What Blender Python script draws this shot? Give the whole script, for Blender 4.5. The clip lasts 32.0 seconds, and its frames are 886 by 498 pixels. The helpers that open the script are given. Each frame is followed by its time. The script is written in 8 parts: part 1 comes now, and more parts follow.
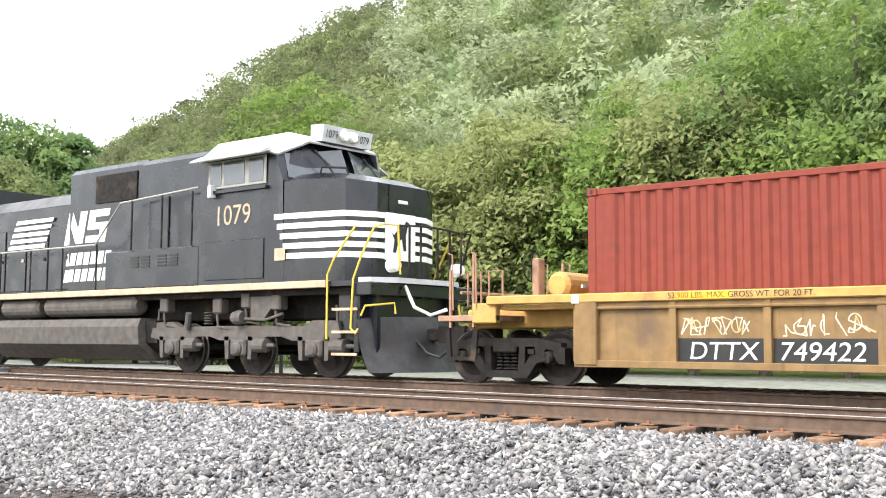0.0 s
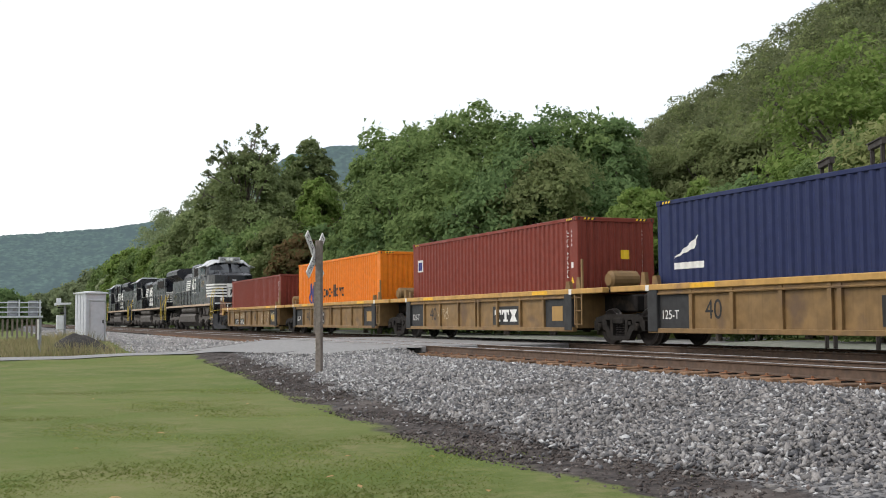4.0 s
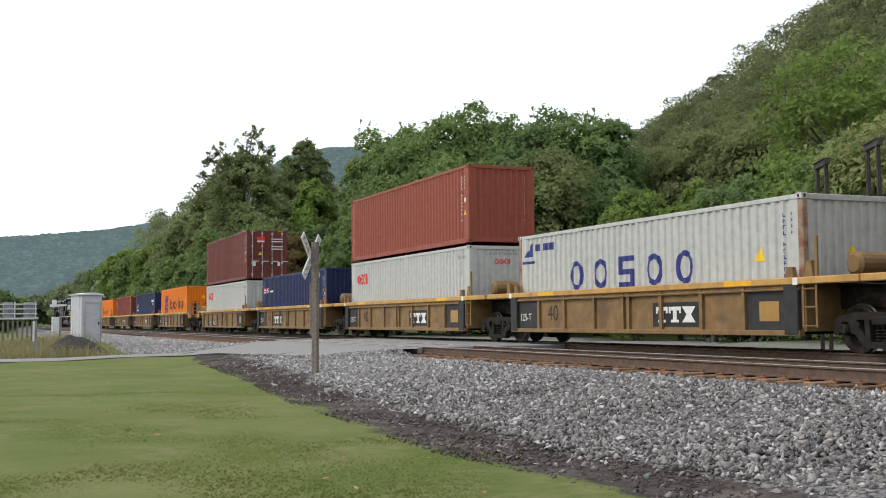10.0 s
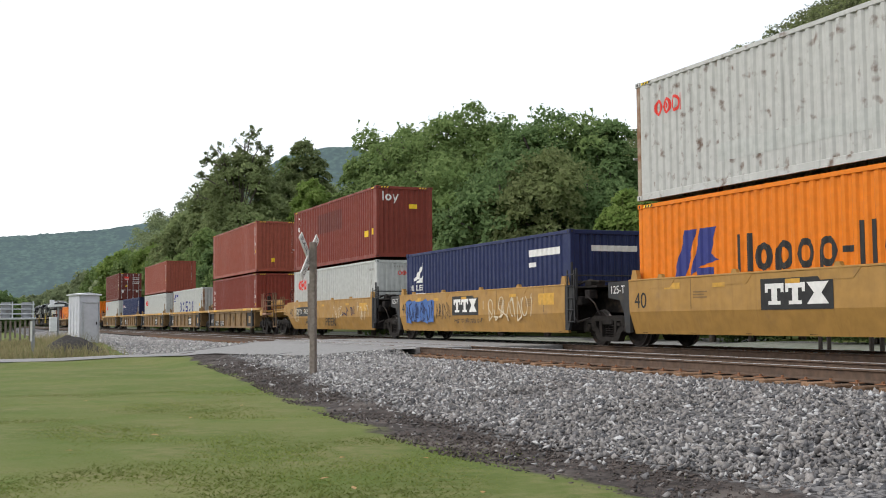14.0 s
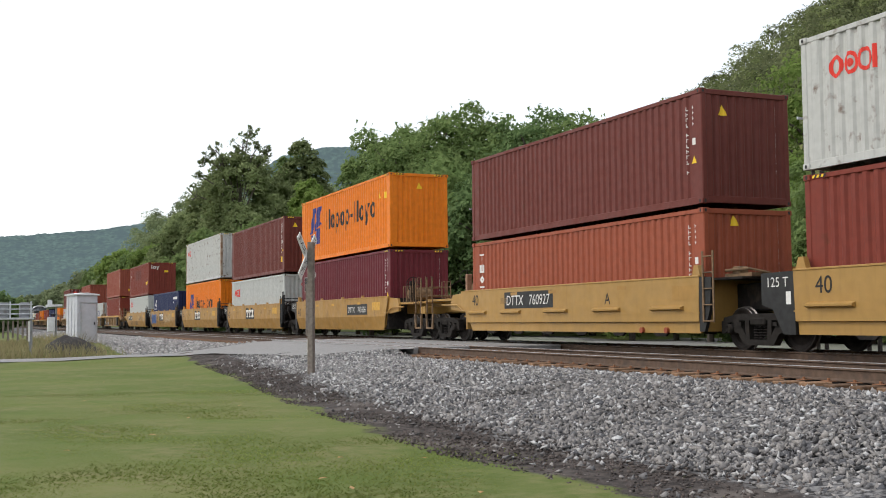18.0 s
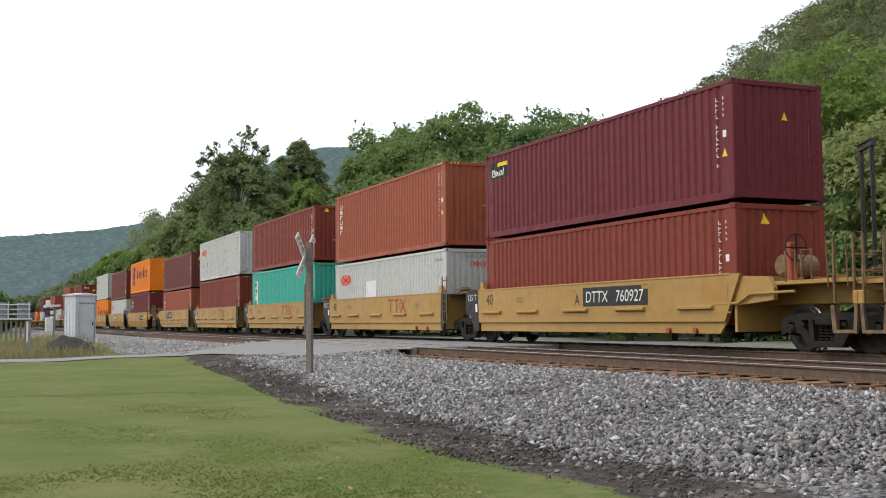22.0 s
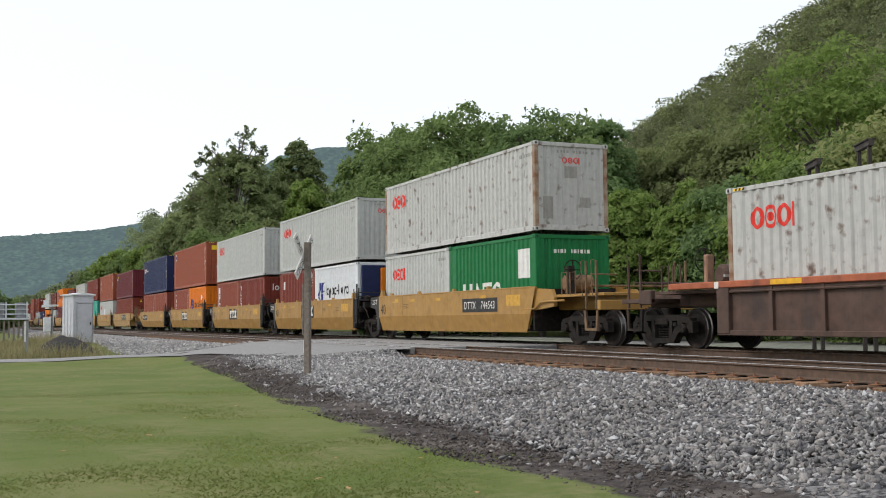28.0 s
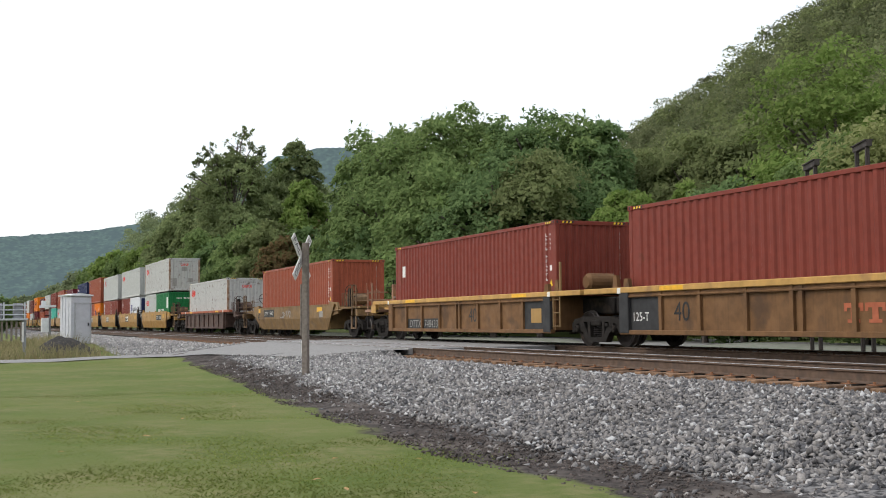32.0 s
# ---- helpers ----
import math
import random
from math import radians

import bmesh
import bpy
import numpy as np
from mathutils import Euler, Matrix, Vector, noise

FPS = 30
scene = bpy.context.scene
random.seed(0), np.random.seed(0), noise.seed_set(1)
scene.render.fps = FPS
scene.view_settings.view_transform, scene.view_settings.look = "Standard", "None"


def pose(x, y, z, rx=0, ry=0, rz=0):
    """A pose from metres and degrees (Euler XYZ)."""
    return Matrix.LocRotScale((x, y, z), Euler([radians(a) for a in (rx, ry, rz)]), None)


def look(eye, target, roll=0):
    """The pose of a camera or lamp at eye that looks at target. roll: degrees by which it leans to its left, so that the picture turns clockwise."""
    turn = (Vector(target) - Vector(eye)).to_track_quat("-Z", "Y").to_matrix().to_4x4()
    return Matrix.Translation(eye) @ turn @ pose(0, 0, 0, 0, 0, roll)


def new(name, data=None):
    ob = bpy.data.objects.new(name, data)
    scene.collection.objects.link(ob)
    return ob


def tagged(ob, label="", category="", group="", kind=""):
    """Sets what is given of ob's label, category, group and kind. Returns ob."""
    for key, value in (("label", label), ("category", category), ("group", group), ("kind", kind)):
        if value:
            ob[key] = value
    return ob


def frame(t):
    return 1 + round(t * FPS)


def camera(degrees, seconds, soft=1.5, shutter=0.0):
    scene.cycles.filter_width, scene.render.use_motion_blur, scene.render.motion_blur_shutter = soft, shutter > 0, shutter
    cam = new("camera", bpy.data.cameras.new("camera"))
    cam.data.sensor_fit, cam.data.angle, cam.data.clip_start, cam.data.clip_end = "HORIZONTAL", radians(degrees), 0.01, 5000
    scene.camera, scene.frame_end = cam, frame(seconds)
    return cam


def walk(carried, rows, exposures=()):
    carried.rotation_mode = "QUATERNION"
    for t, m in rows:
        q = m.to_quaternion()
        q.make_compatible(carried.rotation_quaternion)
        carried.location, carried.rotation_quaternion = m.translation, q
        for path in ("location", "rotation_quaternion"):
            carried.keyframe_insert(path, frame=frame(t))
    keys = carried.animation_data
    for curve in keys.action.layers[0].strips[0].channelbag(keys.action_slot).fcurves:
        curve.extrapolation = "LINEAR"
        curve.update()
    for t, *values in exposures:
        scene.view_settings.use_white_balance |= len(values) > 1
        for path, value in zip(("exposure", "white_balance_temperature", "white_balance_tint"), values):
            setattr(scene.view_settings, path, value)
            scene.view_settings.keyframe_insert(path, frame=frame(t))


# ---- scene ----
# The track runs along x, the railhead is z = 0, the train rolls towards -x.
EYE = (0.0, 0.0, 0.703)


def heading(t, turn, tilt, lean):
    """A camera row: turn from the track's far direction towards +y, tilt and lean in degrees."""
    a, p = radians(turn), radians(tilt)
    way = Vector((-math.cos(a) * math.cos(p), math.sin(a) * math.cos(p), math.sin(p)))
    return t, look(EYE, Vector(EYE) + way, lean)


cam = camera(43.8, 32.0, soft=1.0)
walk(cam, [heading(*r) for r in (
    (0.0, 50.72, 4.84, 0.30), (0.5, 38.40, 4.66, -0.77), (1.0, 29.86, 4.59, -0.74), (1.5, 25.85, 3.97, -0.43),
    (2.0, 23.70, 3.79, -0.29), (2.5, 22.97, 3.69, -0.38), (3.0, 23.34, 3.61, -0.52), (3.5, 22.91, 3.61, -0.43),
    (5.5, 22.96, 3.65, -0.43), (8.0, 23.07, 3.68, -0.48), (10.0, 23.12, 3.68, -0.49), (13.0, 23.20, 3.68, -0.49),
    (15.5, 23.26, 3.69, -0.49), (19.0, 23.35, 3.68, -0.50), (22.0, 23.41, 3.69, -0.51), (24.5, 23.46, 3.70, -0.51),
    (28.0, 23.51, 3.69, -0.50), (32.0, 23.61, 3.72, -0.50))],
    exposures=((0.0, 1.48), (0.5, 1.25), (1.0, 0.98), (1.5, 0.55), (2.0, 0.32), (3.0, 0.02), (5.5, 0.02), (24.5, 0.02), (27.0, -0.07), (30.0, -0.07), (32.0, 0.02)))

# Bright overcast sky with a weak, wide sun from behind the camera.
world = bpy.data.worlds.new("overcast_sky")
scene.world = world
world.use_nodes = True
wn, wl = world.node_tree.nodes, world.node_tree.links
wn.clear()
sky = wn.new("ShaderNodeTexSky")
sky.sky_type, sky.sun_disc = "NISHITA", False
sky.sun_elevation, sky.sun_rotation = radians(43.7), radians(197)
sky.air_density, sky.dust_density = 1.0, 2.0
blue = wn.new("ShaderNodeBackground")
blue.inputs["Strength"].default_value = 0.05
cloud = wn.new("ShaderNodeBackground")
cloud.inputs["Color"].default_value = (0.97, 0.985, 1.0, 1)
cloud.inputs["Strength"].default_value = 0.94
both = wn.new("ShaderNodeAddShader")
wout = wn.new("ShaderNodeOutputWorld")
wl.new(sky.outputs[0], blue.inputs["Color"])
wl.new(blue.outputs[0], both.inputs[0])
wl.new(cloud.outputs[0], both.inputs[1])
wl.new(both.outputs[0], wout.inputs["Surface"])

sun = new("sun", bpy.data.lights.new("sun", "SUN"))
sun.data.energy, sun.data.angle, sun.data.color = 1.5, radians(30), (1.0, 0.96, 0.9)
sun.matrix_world = look((-28, -20, 26), (-20, 6, 0))
# ---- materials ----
def material(name, color, rough=0.6, metal=0.0, vary=0.12, grain=8.0, stain=None, stain_at=0.62, stain_scale=1.5,
             streak=0.0, bump=0.0, bump_scale=40.0, by_object=0.0, spec=0.4, coords="Object"):
    """A surface with fine grain, larger stains, streaks that run down it, and relief."""
    m = bpy.data.materials.new(name)
    m.use_nodes = True
    n, l = m.node_tree.nodes, m.node_tree.links
    b = n["Principled BSDF"]
    b.inputs["Metallic"].default_value = metal
    b.inputs["Specular IOR Level"].default_value = spec
    tc = n.new("ShaderNodeTexCoord")
    src = tc.outputs[coords]

    def tex(scale, detail, stretch=None):
        t = n.new("ShaderNodeTexNoise")
        t.inputs["Scale"].default_value, t.inputs["Detail"].default_value = scale, detail
        if stretch:
            mp = n.new("ShaderNodeMapping")
            mp.inputs["Scale"].default_value = stretch
            l.new(src, mp.inputs[0])
            l.new(mp.outputs[0], t.inputs["Vector"])
        else:
            l.new(src, t.inputs["Vector"])
        return t

    def mix(a, b_, fac, blend="MIX"):
        x = n.new("ShaderNodeMix")
        x.data_type, x.blend_type = "RGBA", blend
        for i, v in ((6, a), (7, b_), (0, fac)):
            if hasattr(v, "links"):
                l.new(v, x.inputs[i])
            elif i:
                x.inputs[i].default_value = (*v, 1)
            else:
                x.inputs[0].default_value = v
        return x.outputs[2]

    def ramp(v, lo, hi, a=0.0, b_=1.0):
        r = n.new("ShaderNodeMapRange")
        for i, k in enumerate((lo, hi, a, b_)):
            r.inputs[1 + i].default_value = k
        l.new(v, r.inputs[0])
        return r.outputs[0]

    dark, light = tuple(c * (1 - vary) for c in color), tuple(min(1, c * (1 + vary)) for c in color)
    col = mix(dark, light, ramp(tex(grain, 6).outputs[0], 0.3, 0.7))
    if streak:
        s = tex(1.0, 4, (9, 9, 0.7))
        col = mix(col, tuple(c * 0.45 for c in color), ramp(s.outputs[0], 0.56, 0.76, 0, streak))
    if stain:
        s = tex(stain_scale, 8)
        col = mix(col, stain, ramp(s.outputs[0], stain_at, stain_at + 0.14, 0, 0.85))
    if by_object:
        oi = n.new("ShaderNodeObjectInfo")
        hs = n.new("ShaderNodeHueSaturation")
        l.new(ramp(oi.outputs["Random"], 0, 1, 1 - by_object, 1 + by_object), hs.inputs["Value"])
        l.new(col, hs.inputs["Color"])
        col = hs.outputs[0]
    l.new(col, b.inputs["Base Color"])
    l.new(ramp(tex(grain * 0.6, 4).outputs[0], 0.3, 0.7, max(0.05, rough - 0.12), min(1, rough + 0.12)), b.inputs["Roughness"])
    if bump:
        bp = n.new("ShaderNodeBump")
        bp.inputs["Strength"].default_value, bp.inputs["Distance"].default_value = bump, 0.02
        l.new(tex(bump_scale, 5).outputs[0], bp.inputs["Height"])
        l.new(bp.outputs[0], b.inputs["Normal"])
    return m


def paint(name, color, streak=0.35, rust=(0.10, 0.035, 0.015), rust_at=0.66, rough=0.5, vary=0.1):
    return material(name, color, rough, 0, vary, 5.0, rust, rust_at, 2.2, streak, 0.08, 25.0, spec=0.22)


M = {}
M["red"] = paint("red_brown_paint", (0.188, 0.037, 0.024))
M["red2"] = paint("orange_red_paint", (0.290, 0.074, 0.038))
M["brick"] = paint("faded_red_paint", (0.265, 0.068, 0.043))
M["brown"] = paint("brown_maroon_paint", (0.138, 0.035, 0.027))
M["maroon"] = paint("maroon_paint", (0.128, 0.019, 0.027))
M["orange"] = paint("orange_paint", (0.70, 0.185, 0.010), 0.18, rust_at=0.72)
M["navy"] = paint("navy_paint", (0.018, 0.026, 0.082), 0.25, rust_at=0.72)
M["white"] = paint("grey_white_paint", (0.46, 0.468, 0.447), 0.26, (0.28, 0.17, 0.10), 0.71)
M["white2"] = material("rust_streaked_white_paint", (0.475, 0.475, 0.455), 0.5, 0, 0.08, 5.0, (0.12, 0.062, 0.036), 0.575, 3.4, 0.42, 0.08, 25.0, spec=0.22)
M["rusty"] = paint("rust_eaten_white_paint", (0.36, 0.29, 0.22), 0.5, (0.19, 0.075, 0.028), 0.45)
M["cool"] = paint("white_enamel", (0.663, 0.68, 0.697), 0.1, rust_at=0.75)
M["teal"] = paint("teal_paint", (0.05, 0.36, 0.28), 0.2, rust_at=0.74)
M["green"] = paint("green_paint", (0.010, 0.15, 0.045), 0.2, rust_at=0.74)
M["car_tan"] = material("dirty_yellow_car_paint", (0.208, 0.125, 0.049), 0.65, 0, 0.18, 4, (0.12, 0.075, 0.045), 0.56, 1.3, 0.45, 0.1, 25)
M["car_brown"] = material("grimy_brown_car_paint", (0.165, 0.088, 0.040), 0.7, 0, 0.2, 4, (0.085, 0.050, 0.030), 0.55, 1.3, 0.45, 0.1, 25, spec=0.2)
M["car_yellow"] = material("yellow_car_paint", (0.355, 0.196, 0.050), 0.55, 0, 0.12, 4, (0.20, 0.12, 0.06), 0.64, 1.3, 0.3, 0.08, 25)
M["car_gold"] = material("fresh_yellow_car_paint", (0.360, 0.208, 0.057), 0.5, 0, 0.08, 4, (0.22, 0.13, 0.06), 0.68, 1.3, 0.2, 0.06, 25)
M["car_rust"] = material("brown_weathered_car_paint", (0.085, 0.050, 0.038), 0.75, 0, 0.25, 4, (0.05, 0.035, 0.03), 0.55, 1.3, 0.4, 0.12, 25)
M["chord_red"] = material("orange_red_chord_paint", (0.36, 0.10, 0.045), 0.65, 0, 0.2, 5, (0.12, 0.05, 0.03), 0.6, 1.6, 0.3)
M["chord"] = material("yellow_chord_paint", (0.458, 0.264, 0.0748), 0.6, 0, 0.15, 5, (0.25, 0.13, 0.06), 0.6, 1.6, 0.2)
M["safety"] = material("bright_yellow_reflector", (0.74, 0.40, 0.02), 0.5, 0, 0.12, 9, (0.40, 0.22, 0.05), 0.58, 4)
M["dull_yellow"] = material("faded_yellow_reflector", (0.56, 0.31, 0.045), 0.6, 0, 0.15, 9, (0.34, 0.20, 0.06), 0.55, 4)
M["grime"] = material("grimy_black_steel", (0.022, 0.019, 0.018), 0.8, 0.0, 0.3, 9, (0.075, 0.055, 0.04), 0.55, 2.5, 0.3, 0.2, 40, spec=0.12)
M["truck"] = material("dusty_cast_steel", (0.024, 0.021, 0.019), 0.8, 0.0, 0.25, 9, (0.048, 0.038, 0.030), 0.58, 3, 0.2, 0.25, 40, spec=0.12)
M["wheel"] = material("rolled_wheel_steel", (0.034, 0.029, 0.027), 0.6, 0.4, 0.2, 9, (0.09, 0.06, 0.04), 0.6, 4, spec=0.12)
M["tread"] = material("polished_tread", (0.16, 0.15, 0.145), 0.42, 0.8, 0.1, 9)
M["dark_grey"] = material("dark_grey_paint", (0.040, 0.040, 0.041), 0.65, 0, 0.15, 5, (0.075, 0.062, 0.048), 0.6, 2, 0.3, spec=0.2)
M["black_paint"] = material("black_stencil", (0.018, 0.018, 0.018), 0.6, 0, 0.2, 9)
M["white_paint"] = material("white_stencil", (0.72, 0.71, 0.68), 0.6, 0, 0.08, 9)
M["grey_paint"] = material("grey_stencil", (0.30, 0.29, 0.27), 0.6, 0, 0.1, 9)
M["red_paint"] = material("red_stencil", (0.72, 0.035, 0.02), 0.5, 0, 0.06, 9)
M["blue_paint"] = material("blue_stencil", (0.022, 0.030, 0.18), 0.5, 0, 0.06, 9)
M["sky_paint"] = material("blue_spray_paint", (0.045, 0.12, 0.34), 0.55, 0, 0.25, 5, (0.10, 0.19, 0.38), 0.58, 3)
M["rust_paint"] = material("rust_red_stencil", (0.28, 0.06, 0.025), 0.6, 0, 0.1, 9)
M["spray"] = material("faded_white_spray", (0.58, 0.50, 0.36), 0.7, 0, 0.2, 9, (0.44, 0.28, 0.10), 0.54, 6)
M["yellow_mark"] = material("yellow_sticker", (0.82, 0.55, 0.02), 0.5, 0, 0.05, 9)
M["loco"] = material("black_locomotive_paint", (0.0065, 0.0075, 0.012), 0.30, 0, 0.2, 3, (0.020, 0.018, 0.017), 0.60, 1.2, 0.3, 0.04, 20, spec=0.5)
M["loco_roof"] = material("dusty_locomotive_roof", (0.10, 0.10, 0.105), 0.6, 0, 0.2, 4, (0.06, 0.055, 0.05), 0.55, 2)
M["loco_under"] = material("dusty_underframe", (0.092, 0.081, 0.073), 0.8, 0, 0.25, 6, (0.09, 0.073, 0.06), 0.55, 2, 0.2, 0.2, 40)
M["sill"] = material("faded_tan_sill", (0.45, 0.33, 0.23), 0.6, 0, 0.15, 6, (0.2, 0.13, 0.09), 0.6, 2, 0.2)
M["rail_yellow"] = material("yellow_handrail", (0.62, 0.45, 0.06), 0.5, 0, 0.08, 9)
# Base colour raised a little in place of the reflected sky.
M["glass"] = material("dark_cab_glass", (0.065, 0.072, 0.08), 0.10, 0, 0.1, 3, spec=0.8)
M["roof_white"] = paint("dusty_white_roof_paint", (0.50, 0.51, 0.52), 0.3, (0.25, 0.22, 0.18), 0.62)
M["plough"] = material("scuffed_plough_steel", (0.045, 0.044, 0.045), 0.5, 0.2, 0.25, 5, (0.05, 0.045, 0.04), 0.55, 2, 0.3, 0.1, 20)
M["grimy_yellow"] = material("grimy_yellow_gear", (0.17, 0.105, 0.055), 0.75, 0, 0.3, 8, (0.07, 0.05, 0.04), 0.54, 3, 0.3)
M["grab"] = material("sun_faded_grab_paint", (0.30, 0.175, 0.115), 0.7, 0, 0.2, 8, (0.13, 0.08, 0.06), 0.58, 3)
M["lamp"] = material("lamp_lens", (0.75, 0.75, 0.72), 0.1, 0, 0.05, 9, spec=0.8)
M["steel"] = material("worn_railhead", (0.42, 0.41, 0.40), 0.28, 0.9, 0.12, 6)
M["rail_rust"] = material("rusty_rail_web", (0.105, 0.068, 0.047), 0.85, 0, 0.25, 9, (0.07, 0.05, 0.04), 0.55, 4, 0, 0.2, 60)
M["tie"] = material("weathered_tie_wood", (0.185, 0.108, 0.062), 0.9, 0, 0.4, 14, (0.07, 0.05, 0.04), 0.55, 5, 0, 0.4, 50, by_object=0.45)
M["tie_blackish"] = material("blackish_tie_wood", (0.036, 0.029, 0.024), 0.85, 0, 0.35, 14, (0.018, 0.015, 0.013), 0.55, 5, 0, 0.4, 50, spec=0.2)
M["plate"] = material("rusted_tie_plate", (0.26, 0.12, 0.06), 0.85, 0, 0.25, 12, (0.12, 0.06, 0.04), 0.55, 6)
M["asphalt"] = material("pale_worn_asphalt", (0.235, 0.23, 0.225), 0.9, 0, 0.15, 9, (0.12, 0.115, 0.11), 0.64, 0.7, 0, 0.3, 60)
M["post"] = material("weathered_wooden_post", (0.20, 0.17, 0.145), 0.85, 0, 0.25, 12, (0.09, 0.07, 0.05), 0.58, 4, 0.4, 0.4, 60)
M["galv"] = material("galvanised_steel", (0.50, 0.52, 0.54), 0.45, 0.5, 0.1, 7, (0.33, 0.33, 0.33), 0.6, 3, 0.2)
M["galv_dull"] = material("dull_grey_steel", (0.26, 0.27, 0.29), 0.6, 0.2, 0.15, 7, (0.16, 0.15, 0.14), 0.6, 3, 0.2)
M["hut"] = material("silver_painted_sheet", (0.52, 0.53, 0.57), 0.5, 0.1, 0.08, 4, (0.33, 0.31, 0.30), 0.68, 2, 0.2, 0.05, 20)
M["mound"] = material("dark_coal_dirt", (0.026, 0.023, 0.022), 0.95, 0, 0.4, 14, (0.09, 0.08, 0.065), 0.58, 4, 0, 0.8, 30)
M["dry_leaf"] = material("dry_leaf", (0.34, 0.21, 0.09), 0.8, 0, 0.25, 20)
M["frame_steel"] = material("blackened_steel_post", (0.050, 0.042, 0.038), 0.7, 0.2, 0.3, 6, (0.07, 0.045, 0.03), 0.6, 2)


def stone_material(name, dark, light, tint):
    m = bpy.data.materials.new(name)
    m.use_nodes = True
    n, l = m.node_tree.nodes, m.node_tree.links
    b = n["Principled BSDF"]
    b.inputs["Roughness"].default_value = 0.9
    g = n.new("ShaderNodeNewGeometry")
    r = n.new("ShaderNodeValToRGB")
    r.color_ramp.elements[0].color, r.color_ramp.elements[1].color = (*dark, 1), (*light, 1)
    e = r.color_ramp.elements.new(0.85)
    e.color = (*tint, 1)
    l.new(g.outputs["Random Per Island"], r.inputs[0])
    t = n.new("ShaderNodeTexNoise")
    t.inputs["Scale"].default_value = 60
    tc = n.new("ShaderNodeTexCoord")
    l.new(tc.outputs["Object"], t.inputs["Vector"])
    x = n.new("ShaderNodeMix")
    x.data_type, x.blend_type = "RGBA", "OVERLAY"
    x.inputs[0].default_value = 0.5
    l.new(r.outputs[0], x.inputs[6])
    l.new(t.outputs[0], x.inputs[7])
    # sooty patches some metres wide
    p = n.new("ShaderNodeTexNoise")
    p.inputs["Scale"].default_value, p.inputs["Detail"].default_value = 0.55, 6
    l.new(tc.outputs["Object"], p.inputs["Vector"])
    pr = n.new("ShaderNodeMapRange")
    for i, k in enumerate((0.55, 0.72, 0.0, 0.28)):
        pr.inputs[1 + i].default_value = k
    l.new(p.outputs[0], pr.inputs[0])
    s = n.new("ShaderNodeMix")
    s.data_type = "RGBA"
    l.new(pr.outputs[0], s.inputs[0])
    l.new(x.outputs[2], s.inputs[6])
    s.inputs[7].default_value = (0.075, 0.062, 0.052, 1)
    l.new(s.outputs[2], b.inputs["Base Color"])
    return m


def leaf_material(name, colors, translucent=0.3, big=0.06):
    """Leaves: a colour to each leaf, drifting over metres, with light through the blade."""
    m = bpy.data.materials.new(name)
    m.use_nodes = True
    n, l = m.node_tree.nodes, m.node_tree.links
    n.clear()
    g = n.new("ShaderNodeNewGeometry")
    r = n.new("ShaderNodeValToRGB")
    els = r.color_ramp.elements
    els[0].color, els[1].color = (*colors[0], 1), (*colors[-1], 1)
    for i, c in enumerate(colors[1:-1]):
        els.new((i + 1) / (len(colors) - 1)).color = (*c, 1)
    l.new(g.outputs["Random Per Island"], r.inputs[0])
    tc = n.new("ShaderNodeTexCoord")
    t = n.new("ShaderNodeTexNoise")
    t.inputs["Scale"].default_value, t.inputs["Detail"].default_value = big, 3
    l.new(tc.outputs["Object"], t.inputs["Vector"])
    mr = n.new("ShaderNodeMapRange")
    for i, k in enumerate((0.3, 0.7, 0.6, 1.45)):
        mr.inputs[1 + i].default_value = k
    l.new(t.outputs[0], mr.inputs[0])
    hs = n.new("ShaderNodeHueSaturation")
    l.new(mr.outputs[0], hs.inputs["Value"])
    l.new(r.outputs[0], hs.inputs["Color"])
    d = n.new("ShaderNodeBsdfDiffuse")
    tr = n.new("ShaderNodeBsdfTranslucent")
    mx = n.new("ShaderNodeMixShader")
    mx.inputs[0].default_value = translucent
    o = n.new("ShaderNodeOutputMaterial")
    l.new(hs.outputs[0], d.inputs[0])
    l.new(hs.outputs[0], tr.inputs[0])
    l.new(d.outputs[0], mx.inputs[1])
    l.new(tr.outputs[0], mx.inputs[2])
    l.new(mx.outputs[0], o.inputs[0])
    return m


M["stone"] = stone_material("grey_ballast_stone", (0.075, 0.076, 0.084), (0.50, 0.50, 0.505), (0.29, 0.27, 0.255))
M["stone_dusty"] = stone_material("dusty_ballast_stone", (0.13, 0.13, 0.138), (0.62, 0.62, 0.62), (0.40, 0.385, 0.37))
M["stone_pale"] = stone_material("pale_ballast_stone", (0.20, 0.20, 0.205), (0.60, 0.60, 0.59), (0.42, 0.40, 0.38))
M["stone_dark"] = stone_material("sooty_ballast_stone", (0.032, 0.027, 0.026), (0.15, 0.13, 0.12), (0.10, 0.078, 0.068))
M["stone_blackish"] = stone_material("blackish_ballast_stone", (0.016, 0.014, 0.013), (0.085, 0.075, 0.068), (0.07, 0.05, 0.04))
M["leaf"] = leaf_material("broadleaf_foliage", [(0.142, 0.208, 0.078), (0.194, 0.270, 0.100), (0.252, 0.328, 0.130)], 0.5)
M["leaf_bright"] = leaf_material("bright_foliage", [(0.143, 0.219, 0.055), (0.194, 0.276, 0.077), (0.257, 0.327, 0.105)], 0.5)
M["leaf_dark"] = leaf_material("deep_green_foliage", [(0.122, 0.188, 0.078), (0.162, 0.242, 0.100), (0.210, 0.290, 0.124)], 0.5)
M["leaf_olive"] = leaf_material("olive_foliage", [(0.159, 0.194, 0.080), (0.205, 0.242, 0.105), (0.253, 0.282, 0.131)], 0.5)
